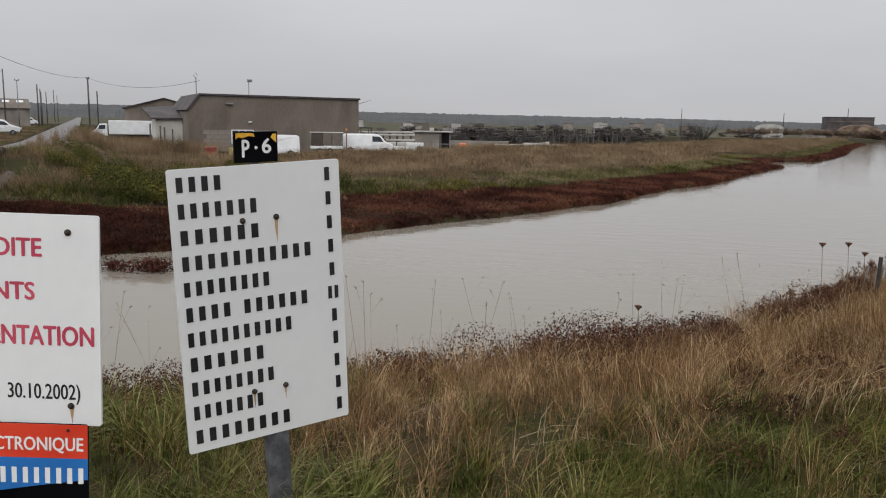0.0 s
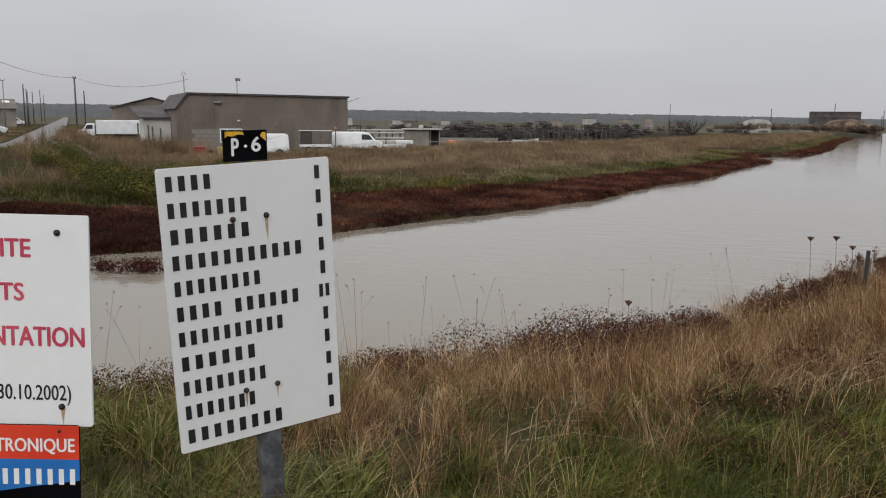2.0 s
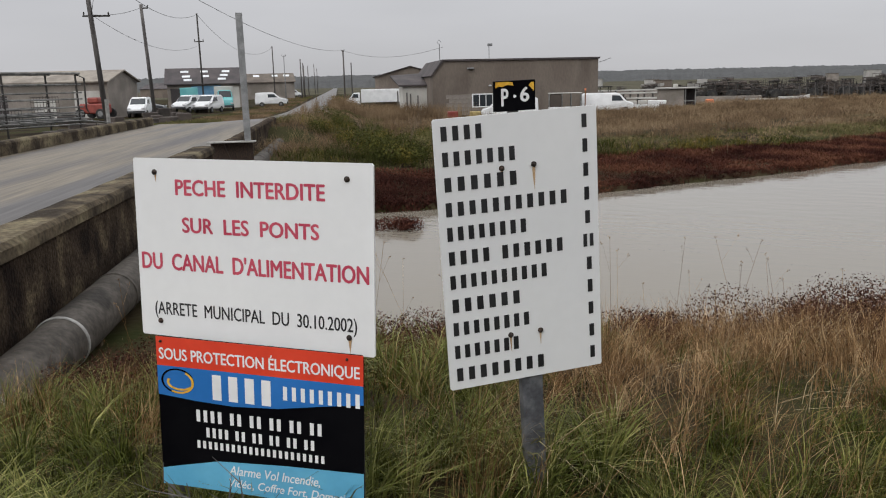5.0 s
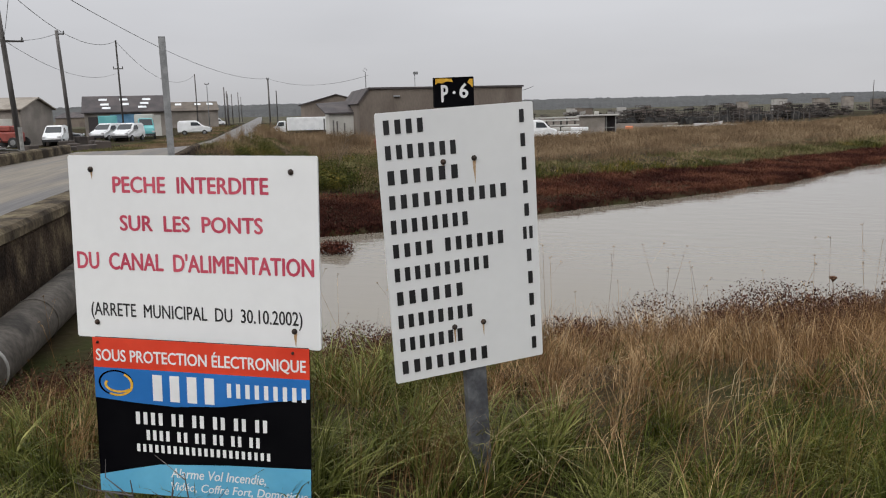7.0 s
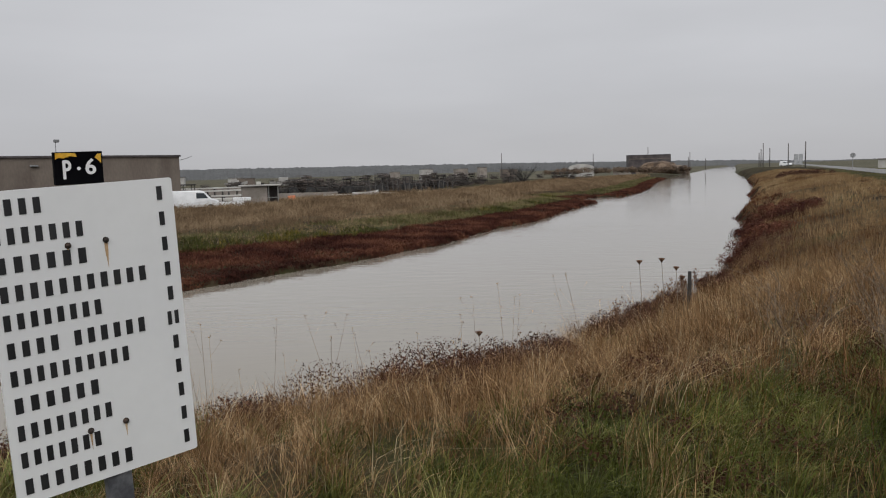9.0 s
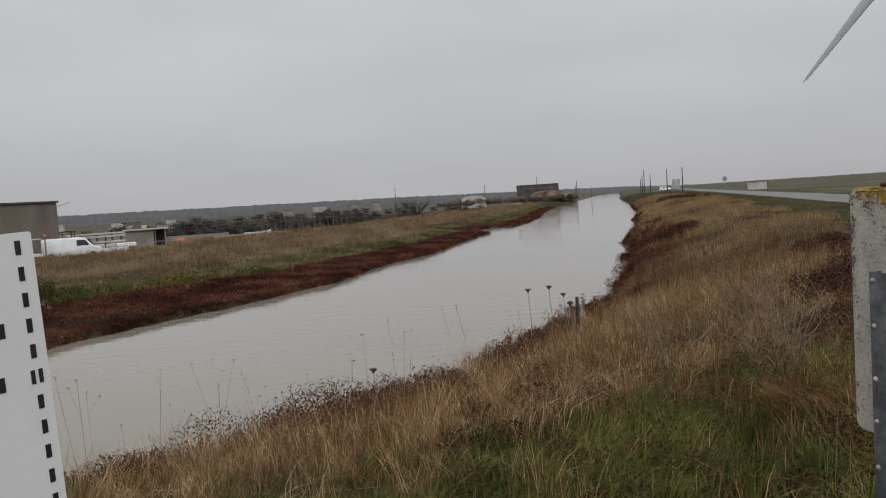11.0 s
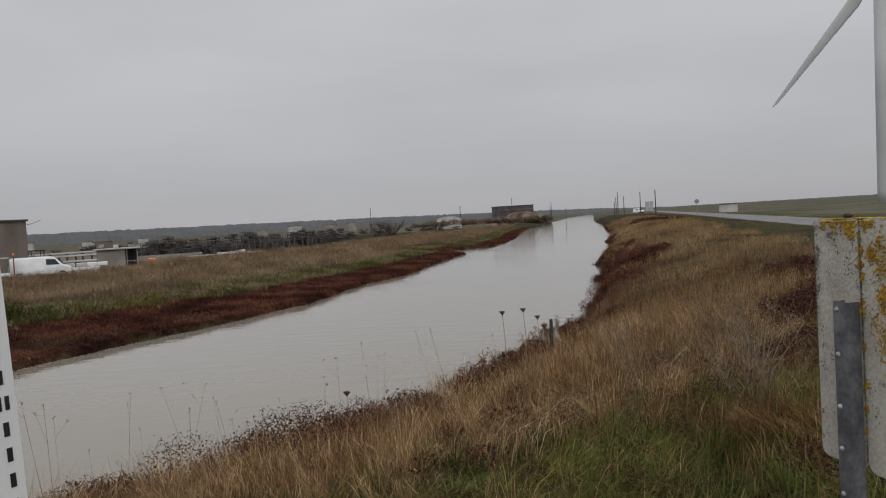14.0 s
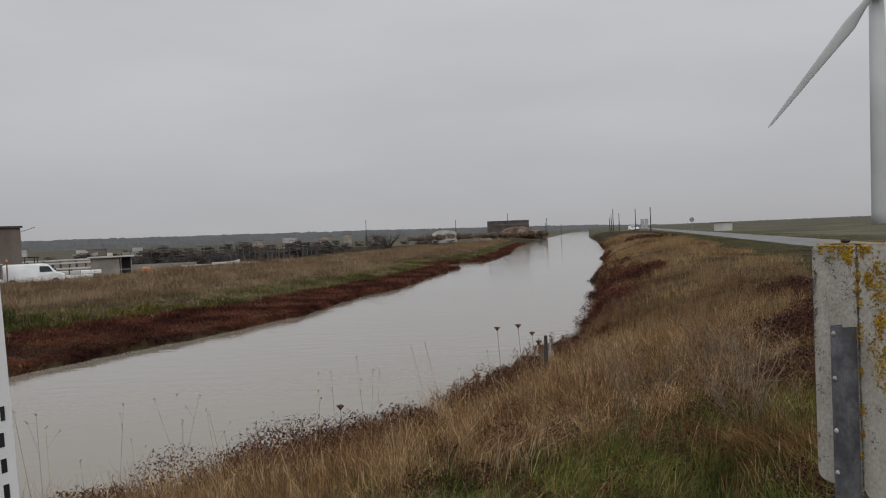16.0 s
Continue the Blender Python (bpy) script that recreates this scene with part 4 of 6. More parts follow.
part("lamp", boxes((2.6, 3.3, -0.3, -0.02, 4.75, 4.92), bevel=0.03), M["grey_post"], shop)
part("lamp", boxes((4.9, 5.2, -0.2, -0.02, 2.95, 3.1), bevel=0.02), M["skylight"], shop)
bm = bmesh.new()
tube(bm, [(17.0, 0.1, 5.2), (17.5, -0.2, 5.35), (18.1, -0.5, 5.6)], 0.035, 6)
part("wall_lamp", bm, M["grey_post"], shop)
bm = bmesh.new()
tube(bm, [(5.6, 3.0, 4.5), (5.6, 3.0, 7.4)], 0.04, 6)
box(bm, 5.45, 5.95, 2.8, 3.2, 7.2, 7.5, bevel=0.04)
part("mast", bm, M["grey_post"], shop, "thin mast with a small lamp")
bm = bmesh.new()
tube(bm, [(-0.1, 1.0, 4.5), (-0.1, 1.0, 7.4)], 0.05, 6)
tube(bm, [(-0.1, 1.0, 7.4), (-0.35, 1.0, 7.6), (-0.1, 1.0, 7.85), (0.1, 1.0, 7.6)], 0.03, 5)
part("cable_bracket", bm, M["grey_post"], shop)
wing = base("lean_to", pose(-39.97, 75.13, -1.7, 0, 0, 36.4), "low lean-to with a sloping fibre-cement roof beside the workshop", "building")
bm = bmesh.new()
prism(bm, [(-3.7, -0.6), (-1.06, -0.6), (-1.06, 3.2), (-3.7, 3.2)], 5.0, 10)
part("wall", bm, M["pale_wall"], wing)
bm = bmesh.new()
top = [bm.verts.new(q) for q in ((-4.2, 4.7, 3.3), (-1.06, 4.7, 3.3), (-1.06, 10.2, 4.62), (-4.7, 10.2, 4.4))]
low = [bm.verts.new((q.co.x, q.co.y, q.co.z - 0.16)) for q in top]
bm.faces.new(top)
bm.faces.new(list(reversed(low)))
for k in range(4):
    bm.faces.new((top[k - 1], low[k - 1], low[k], top[k]))
bmesh.ops.recalc_face_normals(bm, faces=bm.faces[:])
part("roof", bm, M["dark_roof"], wing)
for x in (-4.4, -3.4, -3.0, -2.2):
    bm = bmesh.new()
    tube(bm, [(x, 4.0, -0.6), (x, 4.0, 2.4 + 0.3 * math.sin(x))], 0.09, 6)
    part("post", bm, M["wood_pole"], wing)

gabled_shed(pose(-65.0, 109.5, -0.8, 0, 0, 31), 14, 11, 3.7, 5.2, "render", "dark_roof", "low brown shed behind the white truck")
# long pale shed and dark-roofed shed in the yard
gabled_shed(pose(-65.3, 55.1, -0.7, 0, 0, 119), 40, 7.5, 3.35, 4.35, "block", "pale_fibro", "long grey block shed with a pale fibre-cement roof", doors=(("left", 0.8, 3.2, 2.5, "pale_wall"), ("left", 5.0, 7.0, 1.7, "pale_wall"), ("left", 14.5, 17.0, 2.4, "dark_roof"), ("left", 9.5, 11.0, 2.2, "dark_roof")))
# last entry of doors: dark panel that paints the shade inside an open doorway
gabled_shed(pose(-77.05, 84.8, -0.75, 0, 0, 134.4), 9.6, 9.0, 3.2, 5.15, "block", "dark_roof", "grey shed with a dark roof and pale skylights",
            doors=(("left", 0.6, 2.6, 2.7, "pale_wall"), ("left", 2.9, 6.6, 2.9, "blue_paint"), ("left", 6.9, 9.2, 2.6, "dark_roof")),
            lights=[(-1, y, y + 1.0, f, f + 0.11) for y, f in ((1.6, 0.2), (1.9, 0.45), (2.2, 0.68), (4.4, 0.2), (4.3, 0.5), (6.9, 0.2), (6.7, 0.5), (6.5, 0.72))])
gabled_shed(pose(-119.5, 147.9, -0.8, 0, 0, 134), 15, 9, 3.8, 5.6, "block", "fibro", "long distant grey shed beside the lane", lights=[(-1, y, y + 1.3, 0.2, 0.4) for y in (0.8, 3.4, 7.5, 11)])
gabled_shed(pose(-190, 208, -0.8, 0, 0, 95), 40, 10, 3.2, 5.0, "render", "dark_roof", "distant brown shed beyond the yards")


def cabin(m, w, d, h, wall, roof, label, name="cabin", window=True):
    ob = base(name, m, label, "building")
    part("wall", boxes((-w / 2, w / 2, -d / 2, d / 2, -0.5, h), bevel=0.03), M[wall], ob)
    part("roof", boxes((-w / 2 - 0.15, w / 2 + 0.15, -d / 2 - 0.15, d / 2 + 0.15, h + 0.002, h + 0.14), bevel=0.02), M[roof], ob)
    if window:
        part("window", boxes((-w * 0.3, w * 0.1, -d / 2 - 0.03, -d / 2 + 0.02, h * 0.35, h * 0.75), bevel=0.01), M["glass"], ob)
    return ob


hut = base("hut", pose(-18.6, 88.0, -1.75, 0, 0, 14), "small open grey hut with a pale flat roof in the yard", "building")
part("wall", boxes((-1.9, 0.7, -1.1, -0.98, -0.3, 2.25), bevel=0.02), M["block"], hut)
part("wall", boxes((-1.9, 1.9, 1.0, 1.12, -0.3, 2.25), bevel=0.02), M["dark_roof"], hut)
part("wall", boxes((-2.02, -1.902, -1.1, 1.12, -0.3, 2.25), bevel=0.02), M["block"], hut)
part("roof", boxes((-2.3, 2.2, -1.4, 1.4, 2.252, 2.4), bevel=0.03), M["fog_sheet"], hut)
for x in (0.85, 1.85):
    bm = bmesh.new()
    tube(bm, [(x, -1.05, -0.3), (x, -1.05, 2.26)], 0.06, 6)
    part("post", bm, M["rack_steel"], hut)
part("rail", boxes((0.7, 2.0, -1.08, -1.02, 0.95, 1.05)), M["rack_steel"], hut)
part("roof_box", boxes((-0.4, 0.1, -0.6, -0.2, 2.41, 2.75), bevel=0.04), M["pale_wall"], hut)
cabin(pose(85.2, 147.5, -0.3, 0, 0, -30), 3.5, 2.6, 1.85, "fog_sheet", "fibro", "small cream utility kiosk beside the road", window=False)
for x, y, w, h, wl_, lab in ((-83, 340, 11, 3.6, "fog_sheet", "distant pale building among the oyster yards"), (-2.0, 331, 9, 5.4, "fog_sheet", "distant cream building among the oyster yards"), (-15, 330, 7, 4.4, "block", "distant grey building among the oyster yards"),
                             (13.0, 350, 10, 5.2, "block", "distant grey building among the oyster yards"), (22.0, 345, 6, 5.6, "block", "distant white building among the oyster yards"), (34, 350, 12, 4.2, "render", "distant brown building among the oyster yards"),
                             (-110, 345, 14, 4.6, "fog_sheet", "distant white building among the oyster yards"), (72, 300, 9, 3.6, "block", "distant grey building beside the canal"), (-60, 260, 10, 3.4, "render", "distant brown shed in the oyster yards")):
    cabin(pose(x, y, -1.7, 0, 0, 10), w * 0.55, 5, h * 0.8, wl_, "fibro", lab, window=False)
brown = cabin(pose(86.9, 318.5, -1.2, 0, 0, -8), 16.2, 9, 7.0, "dark_roof", "dark_roof", "long dark red warehouse beside the canal", name="warehouse", window=False)
part("stripe", boxes((-8.0, 8.0, -4.58, -4.5, 5.4, 5.7)), M["fibro"], brown)
# pale round-topped tunnel
tunnel = base("tunnel_shed", pose(55.7, 295.0, -1.5, 0, 0, -12), "pale round-topped storage tunnel", "building")
bm = bmesh.new()
prism(bm, [(4.6 * math.cos(a), 2.9 + 1.5 * math.sin(a)) for a in np.linspace(0, math.pi, 13)] + [(-4.6, -0.6), (4.6, -0.6)], -5, 5)
part("cover", bm, M["fog_sheet"], tunnel)
for x, y, rx, ry, h, mt, lab in ((83.5, 292.0, 8, 5, 4.4, "heap", "long brown earth heap beside the canal"), (89.5, 290.0, 4.6, 4, 2.8, "sand", "low heap of pale sand beside the canal")):
    bm = bmesh.new()
    bmesh.ops.create_icosphere(bm, subdivisions=4, radius=1.0)
    for v in bm.verts:
        k = 1 + 0.12 * noise.noise(v.co * 3) + 0.06 * noise.noise(v.co * 9)
        v.co = Vector((v.co.x * rx * k, v.co.y * ry * k, v.co.z * h * k))
    ob = part("earth_mound", bm, M[mt])
    ob.matrix_world = pose(x, y, -1.3, 0, 0, -15)
    tagged(ob, lab, "heap", "heaps beside the canal")

# ---------- vehicles ----------
VAN = [(-2.6, 0.35), (-2.62, 0.9), (-2.55, 1.95), (-2.3, 2.08), (0.9, 2.08), (1.25, 1.98), (1.95, 1.25), (2.55, 1.08), (2.68, 0.85), (2.68, 0.4)]
SMALL = [(-2.0, 0.35), (-2.05, 0.9), (-1.95, 1.72), (-1.7, 1.82), (0.0, 1.84), (0.35, 1.76), (1.15, 1.14), (1.8, 0.98), (2.05, 0.74), (2.05, 0.38)]
CAR = [(-1.95, 0.35), (-2.0, 0.8), (-1.75, 1.0), (-1.2, 1.42), (0.2, 1.46), (0.95, 1.0), (1.8, 0.85), (2.0, 0.65), (2.0, 0.35)]


def wheel(parent, x, y, r, rim="rim"):
    bm = bmesh.new()
    s = 1 if y > 0 else -1
    tube(bm, [(x, y - 0.1, r), (x, y - 0.09, r), (x, y + 0.09, r), (x, y + 0.1, r)], [r * 0.9, r, r, r * 0.9], 16)
    ty = part("tyre", bm, M["tyre"], parent)
    bm = bmesh.new()
    tube(bm, [(x, y + s * 0.09, r), (x, y + s * 0.112, r)], [r * 0.62, r * 0.5], 12)
    part("rim", bm, M[rim], ty)


def vehicle(m, profile, width, paint, label, category, group="", cargo=None, windows=True):
    ob = base(category.replace(" ", "_"), m, label, category, group)
    bm = bmesh.new()
    prism(bm, profile, -width / 2, width / 2)
    xs = [p[0] for p in profile]
    zs = [p[1] for p in profile]
    bmesh.ops.bevel(bm, geom=[e for e in bm.edges if abs(e.verts[0].co.y - e.verts[1].co.y) < 1e-4], offset=0.1, segments=3, affect="EDGES")
    top, front = max(zs), max(xs)
    draw_in = lambda z: 1 - 0.16 * max(0.0, z - 1.0) / max(0.3, top - 1.0)
    for v in bm.verts:
        v.co.y *= draw_in(v.co.z) * (1 - 0.12 * max(0.0, v.co.x - front + 0.7))
    part("body", bm, M[paint], ob)
    # windscreen along the steep part of the nose
    a = max((p for p in profile if p[1] > top - 0.14), key=lambda p: p[0])
    b = profile[profile.index(a) + 1]
    d = Vector((b[0] - a[0], 0, b[1] - a[1]))
    n = Vector((-d.z, 0, d.x)).normalized()
    if n.z < 0:
        n = -n
    bm = bmesh.new()
    c0, c1 = Vector((a[0], 0, a[1])) + d * 0.08 + n * 0.012, Vector((a[0], 0, a[1])) + d * 0.92 + n * 0.012
    w = (width / 2 - 0.05) * draw_in(a[1]) - 0.05
    f = [bm.verts.new((c0.x, -w, c0.z)), bm.verts.new((c1.x, -w - 0.05, c1.z)), bm.verts.new((c1.x, w + 0.05, c1.z)), bm.verts.new((c0.x, w, c0.z))]
    bm.faces.new(f)
    r = bmesh.ops.extrude_face_region(bm, geom=bm.faces[:])
    for v in [g for g in r["geom"] if isinstance(g, bmesh.types.BMVert)]:
        v.co -= n * 0.03
    bmesh.ops.recalc_face_normals(bm, faces=bm.faces[:])
    part("windscreen", bm, M["glass"], ob)
    if windows:
        for s in (-1, 1):
            bm = bmesh.new()
            q = [(a[0] - 0.75, b[1] + 0.04), (b[0] - 0.32, b[1] + 0.04), (a[0] + 0.02, a[1] - 0.18), (a[0] - 0.75, a[1] - 0.14)]
            prism(bm, q, s * width / 2 - 0.02, s * width / 2 + 0.012)
            for v in bm.verts:
                v.co.y *= draw_in(v.co.z)
            part("side_window", bm, M["glass"], ob)
    r = 0.17 * top if top < 2.2 else 0.36
    for x in (min(xs) + 0.85, front - 0.85):
        for y in (-width / 2 + 0.06, width / 2 - 0.06):
            wheel(ob, x, y, max(0.3, r))
    part("bumper", boxes((front - 0.12, front + 0.06, -width / 2 + 0.05, width / 2 - 0.05, 0.38, 0.62), bevel=0.03), M["plastic"], ob)
    for y in (-width / 2 + 0.22, width / 2 - 0.22):
        part("headlight", boxes((front - 0.1, front + 0.035, y - 0.15, y + 0.15, 0.72, 0.9), bevel=0.03), M["lamp_glass"], ob)
    if cargo:
        part("cargo_box", boxes((cargo[0], cargo[1], -width / 2 - 0.1, width / 2 + 0.1, 0.75, cargo[2]), bevel=0.05), M[cargo[3]], ob, "plain box body")
    return ob


TRUCK_CAB = [(2.2, 0.5), (2.2, 2.2), (2.4, 2.3), (3.2, 2.25), (3.75, 1.45), (4.35, 1.2), (4.45, 0.9), (4.45, 0.45)]
vehicle(pose(-23.9, 80.3, -1.75, 0, 0, 18), VAN, 1.95, "van_white", "white panel van parked in the yard by the workshop", "van", "parked vans")
vehicle(pose(-29.9, 69.6, -1.85, 0, 0, 203), VAN, 1.9, "van_white", "white van parked before the workshop wall", "van", "parked vans")
vehicle(pose(-69.0, 81.2, z_at(-69.0, 81.2), 0, 0, 38), SMALL, 1.75, "van_white", "small white delivery van parked beside the lane", "van", "parked vans")
vehicle(pose(-66.6, 64.6, z_at(-66.6, 64.6), 0, 0, -75), SMALL, 1.8, "van_white", "white van parked nose-out in the yard", "van", "parked vans")
vehicle(pose(-62.2, 63.2, z_at(-62.2, 63.2), 0, 0, -70), SMALL, 1.8, "van_white", "white van parked nose-out in the yard", "van", "parked vans")
vehicle(pose(-61.2, 53.4, z_at(-61.2, 53.4), 0, 0, -52), SMALL, 1.7, "van_white", "white car parked beside the block shed", "car", "parked cars")
for x, y, rz in ((-73.0, 63.0, 30), (-77.5, 67.0, 20), (-68.0, 60.0, 35)):
    vehicle(pose(x, y, z_at(x, y), 0, 0, rz), CAR, 1.75, "car_dark", "dark grey car parked in the yard", "car", "parked cars")
vehicle(pose(-67.8, 71.4, z_at(-67.8, 71.4), 0, 0, -44), TRUCK_CAB, 1.75, "teal_paint", "teal lorry with a pale box body", "truck", "parked trucks", cargo=(-3.2, 2.0, 2.75, "pale_wall"))
vehicle(pose(-71.5, 69.6, z_at(-71.5, 69.6), 0, 0, 136), TRUCK_CAB, 1.75, "teal_paint", "teal lorry with a teal box body", "truck", "parked trucks", cargo=(-3.2, 2.0, 2.7, "teal_paint"))
vehicle(pose(-69.4, 105.8, z_at(-69.4, 105.8), 0, 0, 212), TRUCK_CAB, 2.1, "van_white", "long white box truck parked beside the lane", "truck", "parked trucks", cargo=(-4.4, 2.0, 2.75, "van_white"))
vehicle(pose(120.0, 268.5, 0.0, 0, 0, -66), SMALL, 1.75, "van_white", "distant white car on the canal road", "car", "parked cars")
for x, y, rz in ((-140, 172, 30), (-133, 165, 40), (-150, 184, 10), (-146, 176, 30)):
    vehicle(pose(x, y, z_at(x, y), 0, 0, rz), SMALL, 1.75, "van_white", "distant white van parked along the lane", "van", "parked vans")

# open-framed trailer beside the van
trailer = base("trailer", pose(-27.0, 76.5, -1.75, 0, 0, 22), "white framed trailer with open sides", "trailer")
part("bed", boxes((-1.6, 1.6, -0.9, 0.9, 0.6, 0.85), bevel=0.03), M["van_white"], trailer)
for x in (-1.55, -0.3, 0.6, 1.55):
    for y in (-0.85, 0.85):
        bm = bmesh.new()
        tube(bm, [(x, y, 0.85), (x, y, 2.15)], 0.05, 6)
        part("upright", bm, M["rack_steel"], trailer)
part("roof", boxes((-1.65, 1.65, -0.92, 0.92, 2.152, 2.22), bevel=0.02), M["pale_wall"], trailer)
part("panel", boxes((-1.5, -0.35, -0.8, 0.8, 0.86, 2.1), bevel=0.02), M["crate"], trailer)
for x in (-0.7, 0.3):
    for y in (-0.95, 0.95):
        wheel(trailer, x, y, 0.33)
bm = bmesh.new()
tube(bm, [(1.9, -1.4, 0.0), (1.9, -1.4, 2.45)], 0.06, 6)
ob = part("marker_post", bm, M["rust"])
ob.matrix_world = trailer.matrix_world.copy()
tagged(ob, "rusty marker post with an orange top beside the trailer", "post")
part("orange_top", boxes((1.82, 1.98, -1.48, -1.32, 2.4, 2.62), bevel=0.02), M["orange"], ob)

# tractors with open cabs, hull and flat boats


def tractor(m, label, group="tractors"):
    ob = base("tractor", m, label, "tractor", group)
    bm = boxes((0.2, 2.0, -0.4, 0.4, 0.75, 1.35), bevel=0.08)
    part("bonnet", bm, M["dark_steel"], ob)
    bm = bmesh.new()
    for x in (-1.1, 0.2):
        for y in (-0.65, 0.65):
            tube(bm, [(x, y, 0.9), (x * 0.9, y * 0.95, 2.5)], 0.05, 5)
    box(bm, -1.15, 0.35, -0.75, 0.75, 2.5, 2.62, bevel=0.03)
    part("cab_frame", bm, M["dark_steel"], ob)
    part("seat_box", boxes((-1.0, 0.1, -0.55, 0.55, 0.8, 1.25), bevel=0.05), M["dark_steel"], ob)
    for y in (-0.85, 0.85):
        wheel(ob, -0.6, y, 0.75, "dark_steel")
        wheel(ob, 1.6, y * 0.85, 0.42, "dark_steel")
    bm = bmesh.new()
    tube(bm, [(0.9, 0.2, 1.35), (0.9, 0.2, 2.1)], 0.04, 5)
    part("exhaust", bm, M["dark_steel"], ob)
    return ob


for x, y, rz in ((-26.2, 88.3, 30), (-28.2, 89.6, 12), (-21.5, 121.5, 200), (-17.5, 121, 10), (-12.0, 121.5, 30), (-8.5, 127, 190), (-3.5, 138, 20), (1.5, 158, 170)):
    tractor(pose(x, y, -1.7, 0, 0, rz), "dark old tractor with an open cab in the oyster yard")


def boat(m, length, width, h, material, label, group="flat boats", house=False):
    ob = base("boat", m, label, "boat", group)
    bm = bmesh.new()
    rows = []
    for f, w, z0, z1 in ((0, 0.85, 0.12, 0.9), (0.3, 1.0, 0.0, 0.85), (0.65, 0.95, 0.02, 0.95), (0.88, 0.6, 0.15, 1.15), (1.0, 0.08, 0.5, 1.35)):
        x = -length / 2 + length * f
        rows.append([bm.verts.new((x, sgn * width / 2 * w * k, h * z)) for sgn, k, z in ((-1, 1, z1), (-1, 0.75, z0), (1, 0.75, z0), (1, 1, z1), (1, 0.9, z1), (1, 0.65, z0 + 0.15), (-1, 0.65, z0 + 0.15), (-1, 0.9, z1))])
    for r, q in zip(rows, rows[1:]):
        for k in range(8):
            bm.faces.new((r[k], r[(k + 1) % 8], q[(k + 1) % 8], q[k]))
    bm.faces.new(rows[0])
    bmesh.ops.recalc_face_normals(bm, faces=bm.faces[:])
    part("hull", bm, M[material], ob)
    if house:
        part("wheelhouse", boxes((-length * 0.2, length * 0.12, -width * 0.3, width * 0.3, h * 0.5, h * 1.7), bevel=0.05), M["fog_sheet"], ob)
        bm = bmesh.new()
        tube(bm, [(0, 0, h * 2.2), (0, 0, h * 3.6)], 0.04, 5)
        part("mast", bm, M["grey_post"], ob)
    return ob


boat(pose(-8.9, 109.5, -1.5, 0, 0, 5), 3.6, 1.6, 0.6, "van_white", "upturned white dinghy lying on the bank", house=False)
boat(pose(-41.4, 226.5, -1.2, 0, 0, 10), 8.2, 3.0, 1.4, "fog_sheet", "distant white boat with a wheelhouse on land", house=True)
boat(pose(-61.5, 252.8, -1.0, 0, 0, 12), 7, 2.6, 1.0, "fog_sheet", "distant white boat with a wheelhouse on land", house=True)
part("bin", boxes((-0.45, 0.45, -0.45, 0.45, 0, 0.85), bevel=0.08), M["orange"]).matrix_world = pose(-17.1, 98.8, -1.75, 0, 0, 12)
tagged(bpy.data.objects["bin"], "orange plastic bin standing in the yard", "bin")

# white boxes, long pale beams on trestles and a row of stakes
stack = base("box_stack", pose(-20.7, 84.0, -1.75, 0, 0, 16), "stack of white plastic oyster boxes beside the van", "box stack")
rb = random.Random(4)
for j in range(3):
    for k in range(4 - j % 2):
        x = -1.5 + 0.98 * k + 0.3 * (j % 2) + rb.uniform(-0.05, 0.05)
        part("box", boxes((x - 0.46, x + 0.46, -0.5, 0.5, 0.40 * j, 0.40 * j + 0.37), bevel=0.04), M["van_white"] if rb.random() < 0.75 else M["pale_wall"], stack)
for p, q, z in (((-32.4, 107.4), (-22.9, 116.0), -0.2), ((-34.0, 109.5), (-24.0, 119.0), 0.15), ((-29.0, 102.0), (-21.0, 106.0), -0.75), ((-14.5, 108.5), (-5.0, 112.5), -1.2)):
    rail = base("beam", pose(*p, -1.7, 0, 0, math.degrees(math.atan2(q[1] - p[1], q[0] - p[0]))), "long pale concrete beam resting on dark trestles", "beam", "yard beams")
    ln = math.dist(p, q)
    part("bar", boxes((0, ln, -0.15, 0.15, z + 1.55, z + 1.75), bevel=0.02), M["pale_wall"], rail)
    for x in np.arange(0.6, ln, 2.2):
        part("leg", boxes((x - 0.08, x + 0.08, -0.1, 0.1, -0.2, z + 1.549)), M["dark_steel"], rail)
for k in range(16):
    x, y = -9.0 + 0.85 * k + rb.uniform(-0.2, 0.2), 117.0 + 0.9 * k + rb.uniform(-0.4, 0.4)
    bm = bmesh.new()
    tube(bm, [(0, 0, -0.3), (rb.uniform(-0.1, 0.1), 0, 1.0), (rb.uniform(-0.15, 0.15), 0, rb.uniform(1.7, 2.4))], [0.09, 0.08, 0.06], 6)
    ob = part("stake", bm, M["wood_pole"])
    ob.matrix_world = pose(x, y, -1.7)
    tagged(ob, "weathered wooden stake in the oyster yard", "stake", "yard stakes")

# piles of tarred oyster trestles


